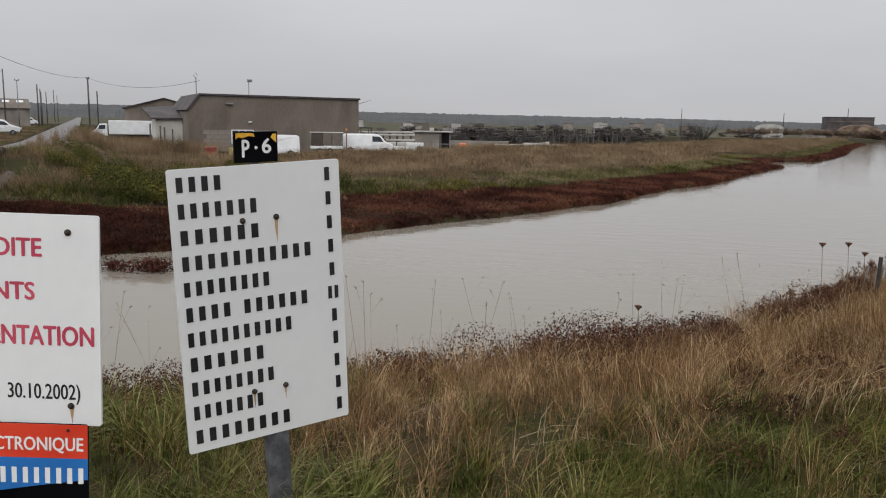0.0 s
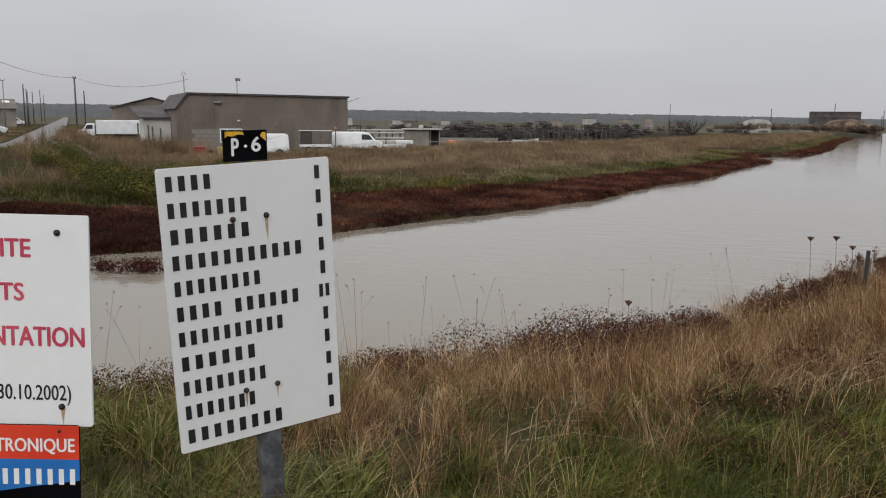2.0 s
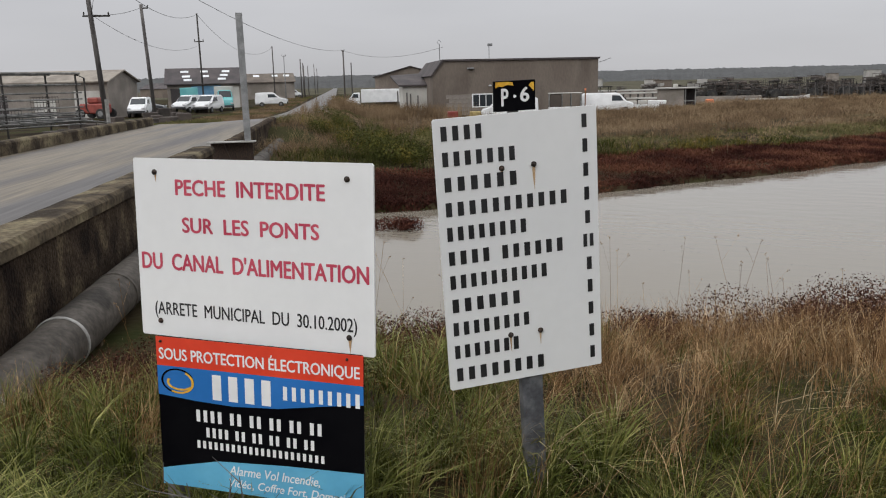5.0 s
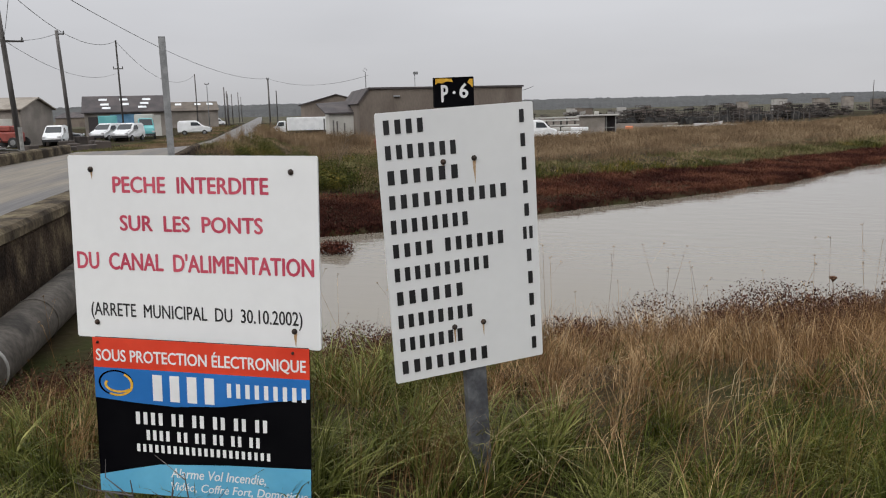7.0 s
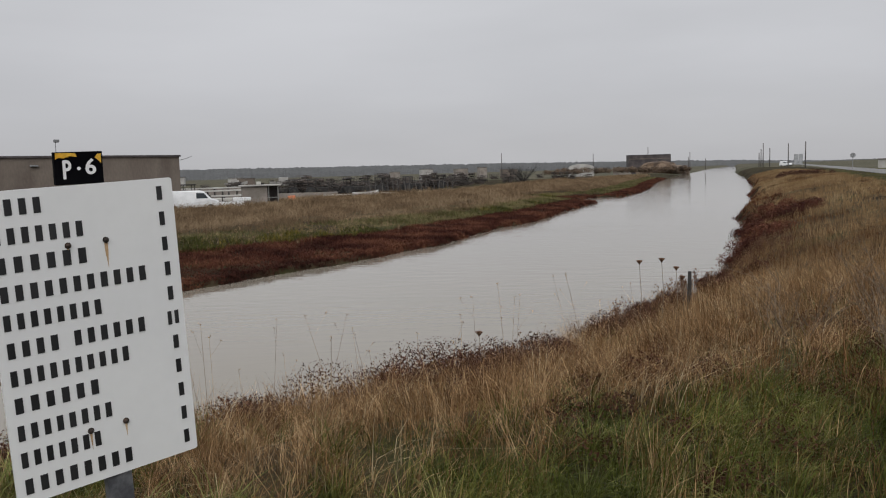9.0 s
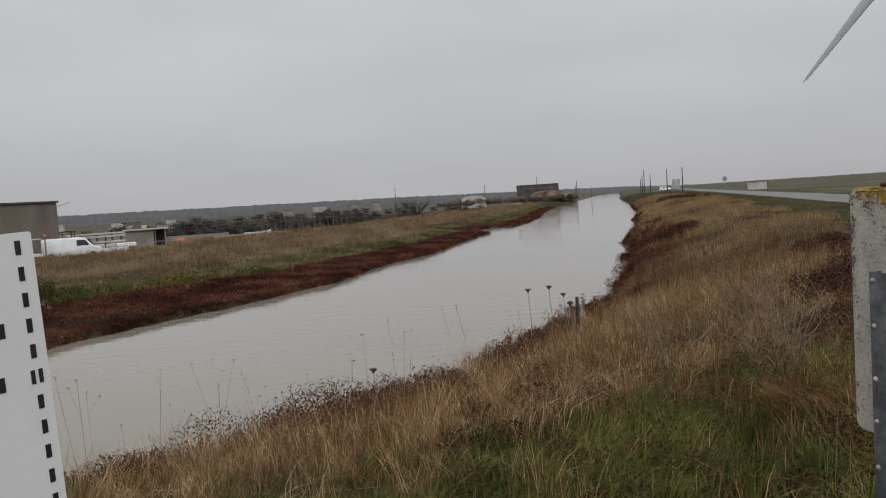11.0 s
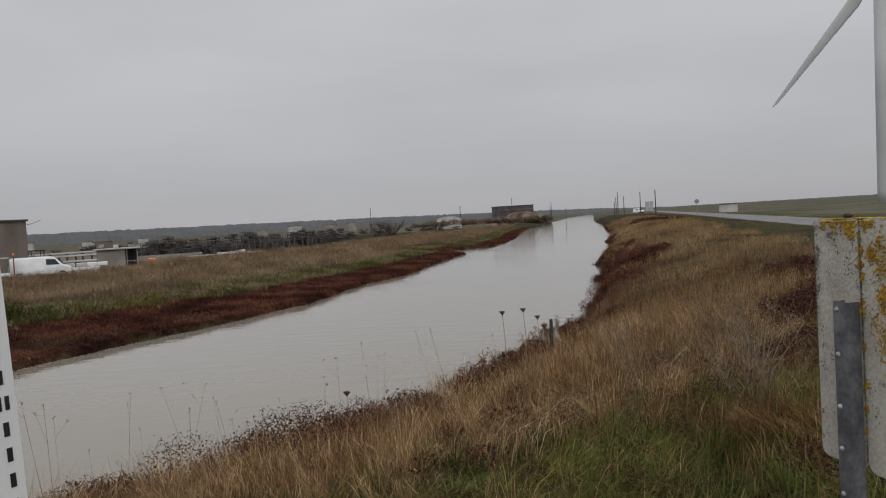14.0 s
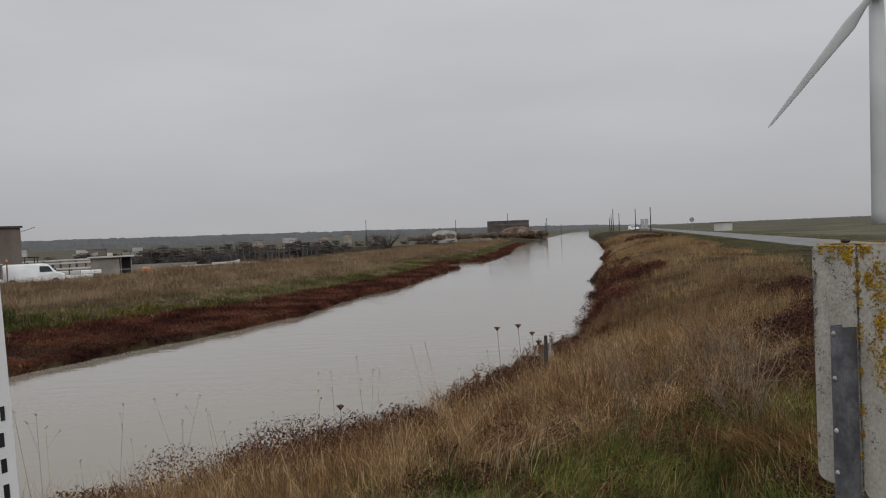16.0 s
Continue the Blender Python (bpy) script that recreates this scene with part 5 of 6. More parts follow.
def trestle_stack(w, d, layers, label):
    ob = base("trestle_stack", pose(0, 0, 0), label, "trestle stack", "stacked oyster trestles")
    for k in range(layers):
        z = 0.62 * k
        bm = bmesh.new()
        for x in np.linspace(-w / 2, w / 2, 4):
            for y in (-d / 2, d / 2):
                tube(bm, [(x, y, z), (x, y, z + 0.58)], 0.035, 4, cap=False)
        for y in (-d / 2, 0, d / 2):
            tube(bm, [(-w / 2 - 0.1, y, z + 0.58), (w / 2 + 0.1, y, z + 0.58)], 0.03, 4)
        for x in np.linspace(-w / 2, w / 2, 4):
            tube(bm, [(x, -d / 2, z + 0.56), (x, d / 2, z + 0.56)], 0.025, 4)
        part("trestle", bm, M["dark_steel"] if k % 2 else M["trestle"], ob)
    rr = random.Random(int(w * 100))
    for _ in range(18):
        bm = bmesh.new()
        x, y, z = rr.uniform(-w / 2, w / 2), rr.uniform(-d / 3, d / 3), 0.62 * rr.randrange(layers)
        box(bm, x - 0.45, x + 0.45, y - 0.35, y + 0.35, z + 0.02, z + rr.uniform(0.2, 0.54), bevel=0.06)
        part("oyster_sack", bm, M["crate"], ob)
    return ob


proto = [trestle_stack(3.0, 1.6, 4, "dark stack of tarred steel oyster trestles"), trestle_stack(2.4, 1.5, 5, "tall dark stack of tarred steel oyster trestles"), trestle_stack(3.6, 1.4, 3, "low dark stack of tarred steel oyster trestles")]
rs = random.Random(11)
spots = []
for k in range(105):
    f = rs.random()
    x, y = -25 + 34 * f + rs.gauss(0, 2.0), 124 + 62 * f * f + rs.uniform(-2, 26)
    spots.append((x, y))
for k in range(40):
    spots.append((rs.uniform(-75, 45), rs.uniform(190, 300)))
for k, (x, y) in enumerate(spots):
    m = pose(x, y, -1.7, rs.uniform(-3, 3), rs.uniform(-3, 3), rs.uniform(-70, 70)) @ Matrix.Diagonal((rs.uniform(0.7, 1.2), rs.uniform(0.8, 1.3), rs.uniform(0.4, 1.1), 1))
    if k < 3:
        proto[k].matrix_world = m
    else:
        copy_thing(proto[k % 3], m)
# long low concrete basins
for x, y, l, rz in ((-40, 112, 26, 8), (-38, 122, 30, 8), (-22, 112, 18, 8), (-45, 150, 30, 10), (-60, 180, 40, 10)):
    bm = boxes((-l / 2, l / 2, -0.2, 0.2, -0.4, 0.75), (-l / 2, l / 2, 3.8, 4.2, -0.4, 0.75), (-l / 2, -l / 2 + 0.4, 0.2, 3.8, -0.4, 0.75), (l / 2 - 0.4, l / 2, 0.2, 3.8, -0.4, 0.75))
    ob = part("basin", bm, M["block"])
    ob.matrix_world = pose(x, y, -1.7, 0, 0, rz)
    tagged(ob, "low pale concrete oyster basin in the yard", "basin", "oyster basins")

# tubular racks beside the bridge
rack = base("storage_rack", pose(-39.7, 30.5, -0.45, 0, 0, -86), "open rack of weathered steel tubes with pipes stored on it", "rack")
for y in (0, -2.4):
    for x in (0, 4.6, 9.2, 13.8):
        bm = bmesh.new()
        tube(bm, [(x, y, -0.4), (x, y, 3.15)], 0.055, 6)
        part("upright", bm, M["dark_steel"], rack)
for z in (0.35, 0.7, 1.0, 1.3, 1.75, 2.1, 2.55, 3.15):
    for y in (0, -2.4):
        bm = bmesh.new()
        tube(bm, [(-0.3, y, z), (14.2, y, z)], 0.05 if z < 3 else 0.07, 6)
        part("rail", bm, M["rack_steel"], rack)
bm = bmesh.new()
tube(bm, [(-0.05, 0.0, 3.1), (-0.5, 0.1, 2.9), (-0.45, 0.1, 1.2), (-0.9, 0.4, 0.1)], 0.05, 6)
part("strut", bm, M["dark_steel"], rack)
for k in range(9):
    bm = bmesh.new()
    z = (0.62, 0.85, 0.5)[k % 3]
    tube(bm, [(rs.uniform(-1.2, 0.5), -0.3 - 0.25 * k, z), (rs.uniform(9, 13), -0.2 - 0.22 * k, z + rs.uniform(-0.1, 0.2))], 0.06, 6)
    part("stored_pipe", bm, M["rack_steel"], rack)
for k in range(12):
    cx, cy, cz = 1.2 + 1.12 * k, -1.2 + 0.3 * math.sin(2.7 * k), 0.38 if k % 3 else 1.05
    bm = bmesh.new()
    for z in (0.0, 0.28, 0.56, 0.84):
        for y in (-0.5, 0.5):
            tube(bm, [(cx - 0.5, cy + y, cz + z), (cx + 0.5, cy + y, cz + z)], 0.018, 4)
    for x in np.linspace(-0.5, 0.5, 6):
        for y in (-0.5, 0.5):
            tube(bm, [(cx + x, cy + y, cz), (cx + x, cy + y, cz + 0.9)], 0.014, 4)
    part("wire_cage", bm, M["rack_steel"] if k % 2 else M["trestle"], rack, "stacked wire cage")
for k in range(5):
    bm = bmesh.new()
    tube(bm, [(-1.6 + 0.5 * k, 0.5 + 0.12 * k, 0.35 + 0.06 * k), (2.6 + 0.9 * k, 0.9 - 0.1 * k, 0.72 - 0.05 * k)], 0.045, 6)
    part("loose_pipe", bm, M["rack_steel"], rack)
machine = base("machine", pose(-62.5, 49.5, -0.7, 0, 0, 20), "small red farm machine standing in the yard", "machine")
part("body", boxes((-1.2, 1.2, -0.7, 0.7, 0.45, 1.35), bevel=0.12), M["red_paint"], machine)
part("hood", boxes((-0.5, 0.6, -0.5, 0.5, 1.352, 1.9), bevel=0.12), M["red_paint"], machine)
for x in (-1.0, 1.0):
    for y in (-0.9, 0.9):
        wheel(machine, x, y, 0.45)
# cages and crates along the yard edge
crates = []
for k in range(46):
    s, a = rs.uniform(43, 62), -10.2 - abs(rs.gauss(0, 4.0))
    if k > 22:
        s, a = rs.uniform(50, 95), rs.uniform(-26, -11)
    x, y = bridge_xy(s, a)
    w = rs.uniform(0.3, 0.6)
    bm = boxes((-w, w, -0.4, 0.4, 0, rs.uniform(0.3, 0.85)), bevel=0.04)
    ob = part("crate", bm, M["trestle"])
    ob.matrix_world = pose(x, y, z_at(x, y) - 0.02, 0, 0, rs.uniform(0, 90))
    tagged(ob, "dark weathered crate of oyster gear in the yard", "crate", "yard crates")
pallet_spots = ((-31.9, 66.3), (-34.0, 65.8))
for x, y in pallet_spots:
    ob = part("container", boxes((-0.5, 0.5, -0.4, 0.4, 0.0, 0.8), bevel=0.06), M["bale"] if x > -33 else M["red_paint"])
    ob.matrix_world = pose(x, y, z_at(x, y), 0, 0, 30)
    tagged(ob, "yellow straw-coloured bale lying by the workshop" if x > -33 else "red plastic container lying by the workshop", "container")

# roadside boards
info = base("roadside_board", pose(109.3, 236.3, -0.2, 0, 0, -25), "grey roadside information board on two legs", "sign")
part("face", boxes((-1.1, -0.05, -0.05, 0.05, 0.9, 4.0), bevel=0.01), M["grey_board"], info)
part("face", boxes((0.05, 1.1, -0.05, 0.05, 0.9, 4.0), bevel=0.01), M["grey_board"], info)
part("frame", boxes((-1.2, -1.1, -0.08, 0.08, 0, 4.1), (1.1, 1.2, -0.08, 0.08, 0, 4.1)), M["grey_post"], info)
disc = base("round_road_sign", pose(70.6, 132.7, -0.4, 0, 0, -28), "round road sign on a thin post seen from behind", "sign")
bm = bmesh.new()
tube(bm, [(0, 0, 0), (0, 0, 2.9)], 0.05, 6)
part("post", bm, M["grey_post"], disc)
bm = bmesh.new()
tube(bm, [(0, -0.03, 2.75), (0, -0.05, 2.75)], 0.42, 16)
part("disc", bm, M["grey_post"], disc)

# ---------- far woods on the skyline ----------
def wood_band(d0, d1, az0, az1, n, h, seed, taper):
    """A belt of closed tree crowns: a ragged ridge, rows of crown tops one behind the other."""
    r = np.random.RandomState(seed)
    az = np.radians(np.linspace(az0, az1, n))
    k = h * np.interp(np.degrees(az), taper[0], taper[1])
    slow = np.convolve(r.normal(0, 1, n), np.hanning(61) / 30, "same")
    mid = np.convolve(r.normal(0, 1, n), np.hanning(9) / 4.5, "same")
    rows = []
    for j, f in enumerate((0.0, 0.45, 0.62, 0.75, 0.86, 0.95, 1.0)):
        d = d0 + (d1 - d0) * j / 6 + r.uniform(-4, 4, n)
        top = -3 + k * f * (1 + 0.05 * slow + 0.035 * mid) + (r.normal(0, 0.45, n) + 0.5 * np.convolve(r.normal(0, 1, n), np.ones(3) / 3, "same") if j else 0)
        rows.append(np.stack([d * np.sin(az), d * np.cos(az), top], 1))
    rows.append(np.stack([(d1 + 30) * np.sin(az), (d1 + 30) * np.cos(az), np.full(n, -4.0)], 1))
    v = np.concatenate(rows)
    i = np.arange(len(rows) * n).reshape(len(rows), n)
    f = np.stack([i[:-1, :-1], i[:-1, 1:], i[1:, 1:], i[1:, :-1]], -1).reshape(-1, 4)
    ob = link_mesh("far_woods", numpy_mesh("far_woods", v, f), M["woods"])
    tagged(ob, "distant strip of pine woods along the skyline, coloured grey as through haze", "woods", kind="stuff")


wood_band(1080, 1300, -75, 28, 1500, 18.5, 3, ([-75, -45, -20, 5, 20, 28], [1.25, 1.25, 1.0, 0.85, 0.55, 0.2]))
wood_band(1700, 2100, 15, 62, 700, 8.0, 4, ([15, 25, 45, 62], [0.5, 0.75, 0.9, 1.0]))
# ---------- grasses and plants ----------
G = np.random.RandomState(21)


def blade_mesh(name, root, h, w, az, lean, material, levels=3, curl=1.0, label="", category="grass"):
    """Many narrow bent blades in one mesh: root places, heights, widths, the way each one leans and how far."""
    n = len(root)
    out = np.stack([np.cos(az), np.sin(az), np.zeros(n)], 1)
    side = np.stack([-np.sin(az), np.cos(az), np.zeros(n)], 1)
    twist = G.uniform(-1.2, 1.2, n)[:, None]
    side = side * np.cos(twist) + out * np.sin(twist)
    verts = []
    for k in range(levels):
        f = k / levels
        p = root + out * (h * lean * f ** (1 + curl))[:, None]
        p[:, 2] += h * (f - 0.35 * lean * f * f)
        ww = (w * (1 - 0.75 * f))[:, None] * 0.5
        verts += [p - side * ww, p + side * ww]
    tip = root + out * (h * lean)[:, None]
    tip[:, 2] += h * (1 - 0.35 * lean)
    verts.append(tip)
    nv_ = 2 * levels + 1
    v = np.stack(verts, 1).reshape(-1, 3)
    b0 = (np.arange(n) * nv_)[:, None]
    q = [b0 + np.array([[2 * k, 2 * k + 1, 2 * k + 3, 2 * k + 2]]) for k in range(levels - 1)]
    t = b0 + np.array([[2 * levels - 2, 2 * levels - 1, 2 * levels]])
    me = numpy_mesh(name, v, [np.concatenate(q), t])
    ob = link_mesh(name, me, material)
    return tagged(ob, label, category, kind="stuff")


def scatter(n, r0, r1, a0, a1, power=1.0):
    """Places round the bridge head, between two distances and bearings."""
    az = np.radians(G.uniform(a0, a1, n))
    r = r0 + (r1 - r0) * G.uniform(0, 1, n) ** power
    return 0.2 + r * np.sin(az), r * np.cos(az)


def inland(x, y):
    u, v = uv(x, y)
    return v - right_edge(u), u, v


def tufted(x, y, per, spread):
    """Turns tuft centres into blade roots and the outward way of each blade."""
    n = len(x)
    a = G.uniform(0, 2 * np.pi, n * per)
    r = spread * np.sqrt(G.uniform(0, 1, n * per))
    return np.repeat(x, per) + r * np.cos(a), np.repeat(y, per) + r * np.sin(a), a


def rooted(x, y, dz=-0.02):
    return np.stack([x, y, height(x, y) + dz], 1)


def clear(x, y, a):
    """Keeps roots off the bridge, the roads and the water."""
    d, u, v = inland(x, y)
    s, ac = BX * x + BY * y, BY * x - BX * y
    rx = (x - 13.45) * math.cos(radians(23.7)) - y * math.sin(radians(23.7))
    ok = (d > 0.15) & ~((ac < -2.9) & (s > -8) & (s < 43)) & (np.abs(rx) > 2.3)
    return x[ok], y[ok], a[ok]


def trodden(x, y):
    """Grass stays short where people stand to read the boards."""
    return 1 - 0.8 * np.exp(-(((x + 1.45) / 0.9) ** 2 + ((y - 1.8) / 0.72) ** 2) ** 2)


def green_ness(x, y):
    """1 on the lush flat beside the boards, 0 on the dry slope of the bank, with a ragged border."""
    d, u, v = inland(x, y)
    edge = np.where(x < -1.3, 1.7, 5.35 + 0.35 * smooth(1.6, 3.6, x)) + 0.7 * wob(x, y, 1.2) + 0.4 * wob(x, y, 3.1)
    return np.clip((d - edge) / 1.6 + 0.5, 0, 1)


# lush green tufts close by, long blades that arch out of each tuft
x, y = scatter(6000, 1.7, 10.5, -66, 60, 0.72)
keep = G.uniform(0, 1, len(x)) < green_ness(x, y) * np.clip(0.85 + 0.6 * wob(x, y, 1.7), 0.2, 1) + 0.04
x, y = x[keep], y[keep]
vig = np.clip(0.85 + 0.45 * wob(x, y, 2.1) + G.normal(0, 0.2, len(x)), 0.4, 1.5)
comb = 2.5 * wob(x, y, 0.8) + G.normal(0, 0.5, len(x))
bx_, by_, ba = tufted(x, y, 34, 0.075)
vig, comb = np.repeat(vig, 34), np.repeat(comb, 34)
dk, _, _ = inland(bx_, by_)
sc_, ac_ = BX * bx_ + BY * by_, BY * bx_ - BX * by_
ok = (dk > 0.15) & ~((ac_ < -2.9) & (sc_ > -8) & (sc_ < 43))
bx_, by_, ba, vig, comb = bx_[ok], by_[ok], ba[ok], vig[ok], comb[ok]
n = len(bx_)
h = G.uniform(0.10, 0.34, n) * vig * trodden(bx_, by_)
way = np.arctan2(np.sin(ba) + 0.7 * np.sin(comb), np.cos(ba) + 0.7 * np.cos(comb))
blade_mesh("green_grass", rooted(bx_, by_), h, G.uniform(0.0035, 0.0085, n), way + G.normal(0, 0.3, n), G.uniform(0.2, 1.5, n), M["green"], 3, 1.3, "lush green grass tufts with dry blades", "grass")

# dry straw-coloured grass of the slope, thinning out in the lush strip
x, y = scatter(8200, 2.2, 14, -62, 62, 0.8)
d, u, v = inland(x, y)
keep = (d > 0.3) & (G.uniform(0, 1, len(x)) < np.clip(1.0 - 0.85 * green_ness(x, y) - 0.3 * wob(x, y, 1.5), 0.08, 1))
x, y = x[keep], y[keep]
bx_, by_, ba = clear(*tufted(x, y, 20, 0.10))
n = len(bx_)
d, u, v = inland(bx_, by_)
vig = 1.0 + 0.4 * wob(bx_, by_, 1.9)
h = G.uniform(0.15, 0.55, n) * np.clip(1.0 - 0.06 * (d - 3), 0.45, 1.05) * vig * trodden(bx_, by_)
lay = np.clip(0.45 + 0.75 * wob(bx_, by_, 1.4), 0.1, 1.2)
blade_mesh("dry_grass", rooted(bx_, by_), h, G.uniform(0.002, 0.005, n), 2.2 * wob(bx_, by_, 1.1) + 0.4 * ba + G.normal(0, 0.6, n), np.abs(G.normal(0, 0.3, n)) + lay, M["straw"], 3, 1.3, "tall dry straw-coloured grass on the canal bank", "grass")

# broad arching tussocks in the lush strip
x, y = scatter(1500, 1.9, 9.0, -66, 60, 0.75)
keep = (green_ness(x, y) > 0.4) & (wob(x, y, 1.9) + G.normal(0, 0.35, len(x)) > -0.1 + 0.4 * smooth(0.5, 2.0, x))
x, y = x[keep], y[keep]
comb = np.repeat(2.5 * wob(x, y, 0.8) + G.normal(0, 0.8, len(x)), 54)
big = np.repeat(G.uniform(0.65, 1.3, len(x)), 54)
bx_, by_, ba = tufted(x, y, 54, 0.065)
dk, _, _ = inland(bx_, by_)
sc_, ac_ = BX * bx_ + BY * by_, BY * bx_ - BX * by_
ok = (dk > 0.15) & ~((ac_ < -2.9) & (sc_ > -8) & (sc_ < 43))
bx_, by_, ba, comb, big = bx_[ok], by_[ok], ba[ok], comb[ok], big[ok]
n = len(bx_)
way = np.arctan2(np.sin(ba) + 0.5 * np.sin(comb), np.cos(ba) + 0.5 * np.cos(comb))
big = big * (1 - 0.42 * smooth(-1.2, -0.2, bx_))
blade_mesh("green_tussock", rooted(bx_, by_), G.uniform(0.24, 0.48, n) * big * trodden(bx_, by_), G.uniform(0.006, 0.012, n) * np.clip(big, 0.5, 1.0), way + G.normal(0, 0.25, n), G.uniform(0.15, 1.25, n), M["lush"], 4, 1.4, "lush green grass tussocks with arching blades", "grass")

# bleached blades lying over in swathes
x, y = scatter(900, 2.6, 11, -64, 60, 0.85)
d, u, v = inland(x, y)
keep = (d > 0.8) & (d < 5.6) & (green_ness(x, y) < 0.8) & (wob(x, y, 1.6) + G.normal(0, 0.4, len(x)) > 0.1)
bx_, by_, ba = clear(*tufted(x[keep], y[keep], 9, 0.14))
n = len(bx_)
blade_mesh("bleached_grass", rooted(bx_, by_, 0.03), G.uniform(0.25, 0.62, n) * trodden(bx_, by_), G.uniform(0.002, 0.0045, n), 2.4 * wob(bx_, by_, 0.8) + G.normal(0, 0.5, n), G.uniform(0.3, 1.5, n), M["pale_blade"], 3, 1.3, "long bleached grass blades bent over the bank", "grass")
# short trampled grass round the standing place
x, y = G.uniform(-5.5, 9, 6500), G.uniform(-8, 3.2, 6500)
keep = (np.hypot(x, y - 0.2) > 0.5) & ~((np.abs(x + 1.6) < 0.8) & (y > 1.4))
bx_, by_, ba = clear(*tufted(x[keep], y[keep], 9, 0.12))
n = len(bx_)
blade_mesh("trampled_grass", rooted(bx_, by_), G.uniform(0.04, 0.12, n), G.uniform(0.004, 0.008, n), ba, G.uniform(0.4, 1.4, n), M["green"], 2, 1.0, "short trampled grass beside the boards", "grass")

# russet grass along the crest of the bank
x, y = scatter(10000, 4.5, 26, -62, 50, 0.8)
d, u, v = inland(x, y)
keep = (d > 0.2) & (G.uniform(0, 1, len(x)) < np.clip(1.1 - (0.25 - 0.13 * smooth(0.8, 2.4, x)) * d, 0.05, 1))
x, y = x[keep], y[keep]
bx_, by_, ba = clear(*tufted(x, y, 16, 0.13))
n = len(bx_)
blade_mesh("russet_grass", rooted(bx_, by_), G.uniform(0.10, 0.42, n) * (1 + 0.4 * wob(bx_, by_, 2.1)), G.uniform(0.003, 0.007, n), ba + G.normal(0, 0.8, n), np.abs(G.normal(0, 0.5, n)), M["rusty"], 3, 1.3, "russet dry grass along the crest of the bank", "grass")

# rough grass further along the near bank
u = 10 + 160 * G.uniform(0, 1, 26000) ** 1.7
v = right_edge(u) + 0.2 + 22 * G.uniform(0, 1, len(u)) ** 1.15
x, y = xy(u, v)
keep = np.hypot(x, y) > 11
bx_, by_, ba = clear(*tufted(x[keep], y[keep], 8, 0.3))
d, u, v = inland(bx_, by_)
n = len(bx_)
size = np.clip(np.hypot(bx_, by_) / 30, 0.45, 3.0)
green_side = (d + 1.2 * wob(bx_, by_, 0.25) + 0.7 * wob(bx_, by_, 0.9) > np.interp(u, [15, 30, 60, 110], [6.3, 7.0, 8.2, 9.5]))
hgt = np.where(green_side, G.uniform(0.08, 0.2, n), G.uniform(0.2, 0.45, n)) * np.clip(0.9 + 0.5 * wob(bx_, by_, 0.8), 0.4, 1.5) * np.clip(1.35 - 0.08 * d, 0.55, 1.1)
wid = G.uniform(0.007, 0.013, n) * size
lean = np.abs(G.normal(0, 0.75, n))
az_ = ba + G.normal(0, 0.6, n)
for sel, nm, mt, lab in ((green_side, "verge_grass", "far_green", "short green verge grass beside the road"), (~green_side & (wob(bx_, by_, 0.33) < 0.5), "rough_grass", "tan", "rough dry grass along the near bank"), (~green_side & (wob(bx_, by_, 0.33) >= 0.5), "rough_grass", "rusty", "rough russet grass along the near bank")):
    blade_mesh(nm, rooted(bx_[sel], by_[sel]), hgt[sel], wid[sel], az_[sel], lean[sel], M[mt], 2, 1.0, lab, "grass")

# glasswort, then green, then tall brown grass on the far bank


def narrowing(u):
    """The belts of plants on the far bank grow narrower along the canal."""
    return np.interp(u, [0, 27, 45, 90, 220], [1.0, 1.0, 0.62, 0.45, 0.4])


def far_band(n, u0, u1, d0, d1, h0, h1, w0, w1, per, spread, material, name, label, bias=1.0, keep_fn=None):
    u = u0 + (u1 - u0) * G.uniform(0, 1, n) ** 1.8
    dd = (d0 + (d1 - d0) * G.uniform(0, 1, n) ** bias) * (narrowing(u) if d1 < 15 else 1.0)
    x, y = xy(u, left_edge(u) - dd)
    s, ac = BX * x + BY * y, BY * x - BX * y
    ok = (ac > -2.7)
    if keep_fn is not None:
        ok &= keep_fn(x, y, dd, u)
    bx_, by_, ba = tufted(x[ok], y[ok], per, spread)
    n = len(bx_)
    size = np.clip(np.hypot(bx_, by_) / 40, 0.8, 2.5)
    swell = np.clip(0.85 + 0.5 * wob(bx_, by_, 0.45) + 0.3 * wob(bx_, by_, 1.3), 0.35, 1.6)
    blade_mesh(name, rooted(bx_, by_), G.uniform(h0, h1, n) * swell, G.uniform(w0, w1, n) * size, ba + G.normal(0, 0.5, n), G.uniform(0.15, 1.2, n), M[material], 2, 1.0, label, "plants")


far_band(12000, 4, 220, -0.3, 5.8, 0.06, 0.20, 0.035, 0.07, 9, 0.32, "glasswort", "glasswort", "dark red glasswort along the water's edge", 1.0)
far_band(8000, 12, 60, -0.25, 5.7, 0.08, 0.24, 0.03, 0.06, 12, 0.3, "glasswort", "glasswort", "dense dark red glasswort on the flat by the water")
u = 4 + 110 * G.uniform(0, 1, 520) ** 1.6
dd = 5.4 * G.uniform(0, 1, 520) * narrowing(u)
gx_, gy_ = xy(u, left_edge(u) - dd)
gz_ = height(gx_, gy_)
mounds = [(gx_[i], gy_[i], gz_[i] + 0.02, G.uniform(0.25, 0.6)) for i in range(520) if BY * gx_[i] - BX * gy_[i] > -2.6]
far_band(8500, 4, 220, 5.6, 11.5, 0.12, 0.36, 0.016, 0.03, 11, 0.35, "far_green", "bank_grass", "green grass and weeds on the far bank", 1.0, lambda x, y, dd, u: wob(x, y, 0.22) + G.normal(0, 0.25, len(x)) > -0.45)
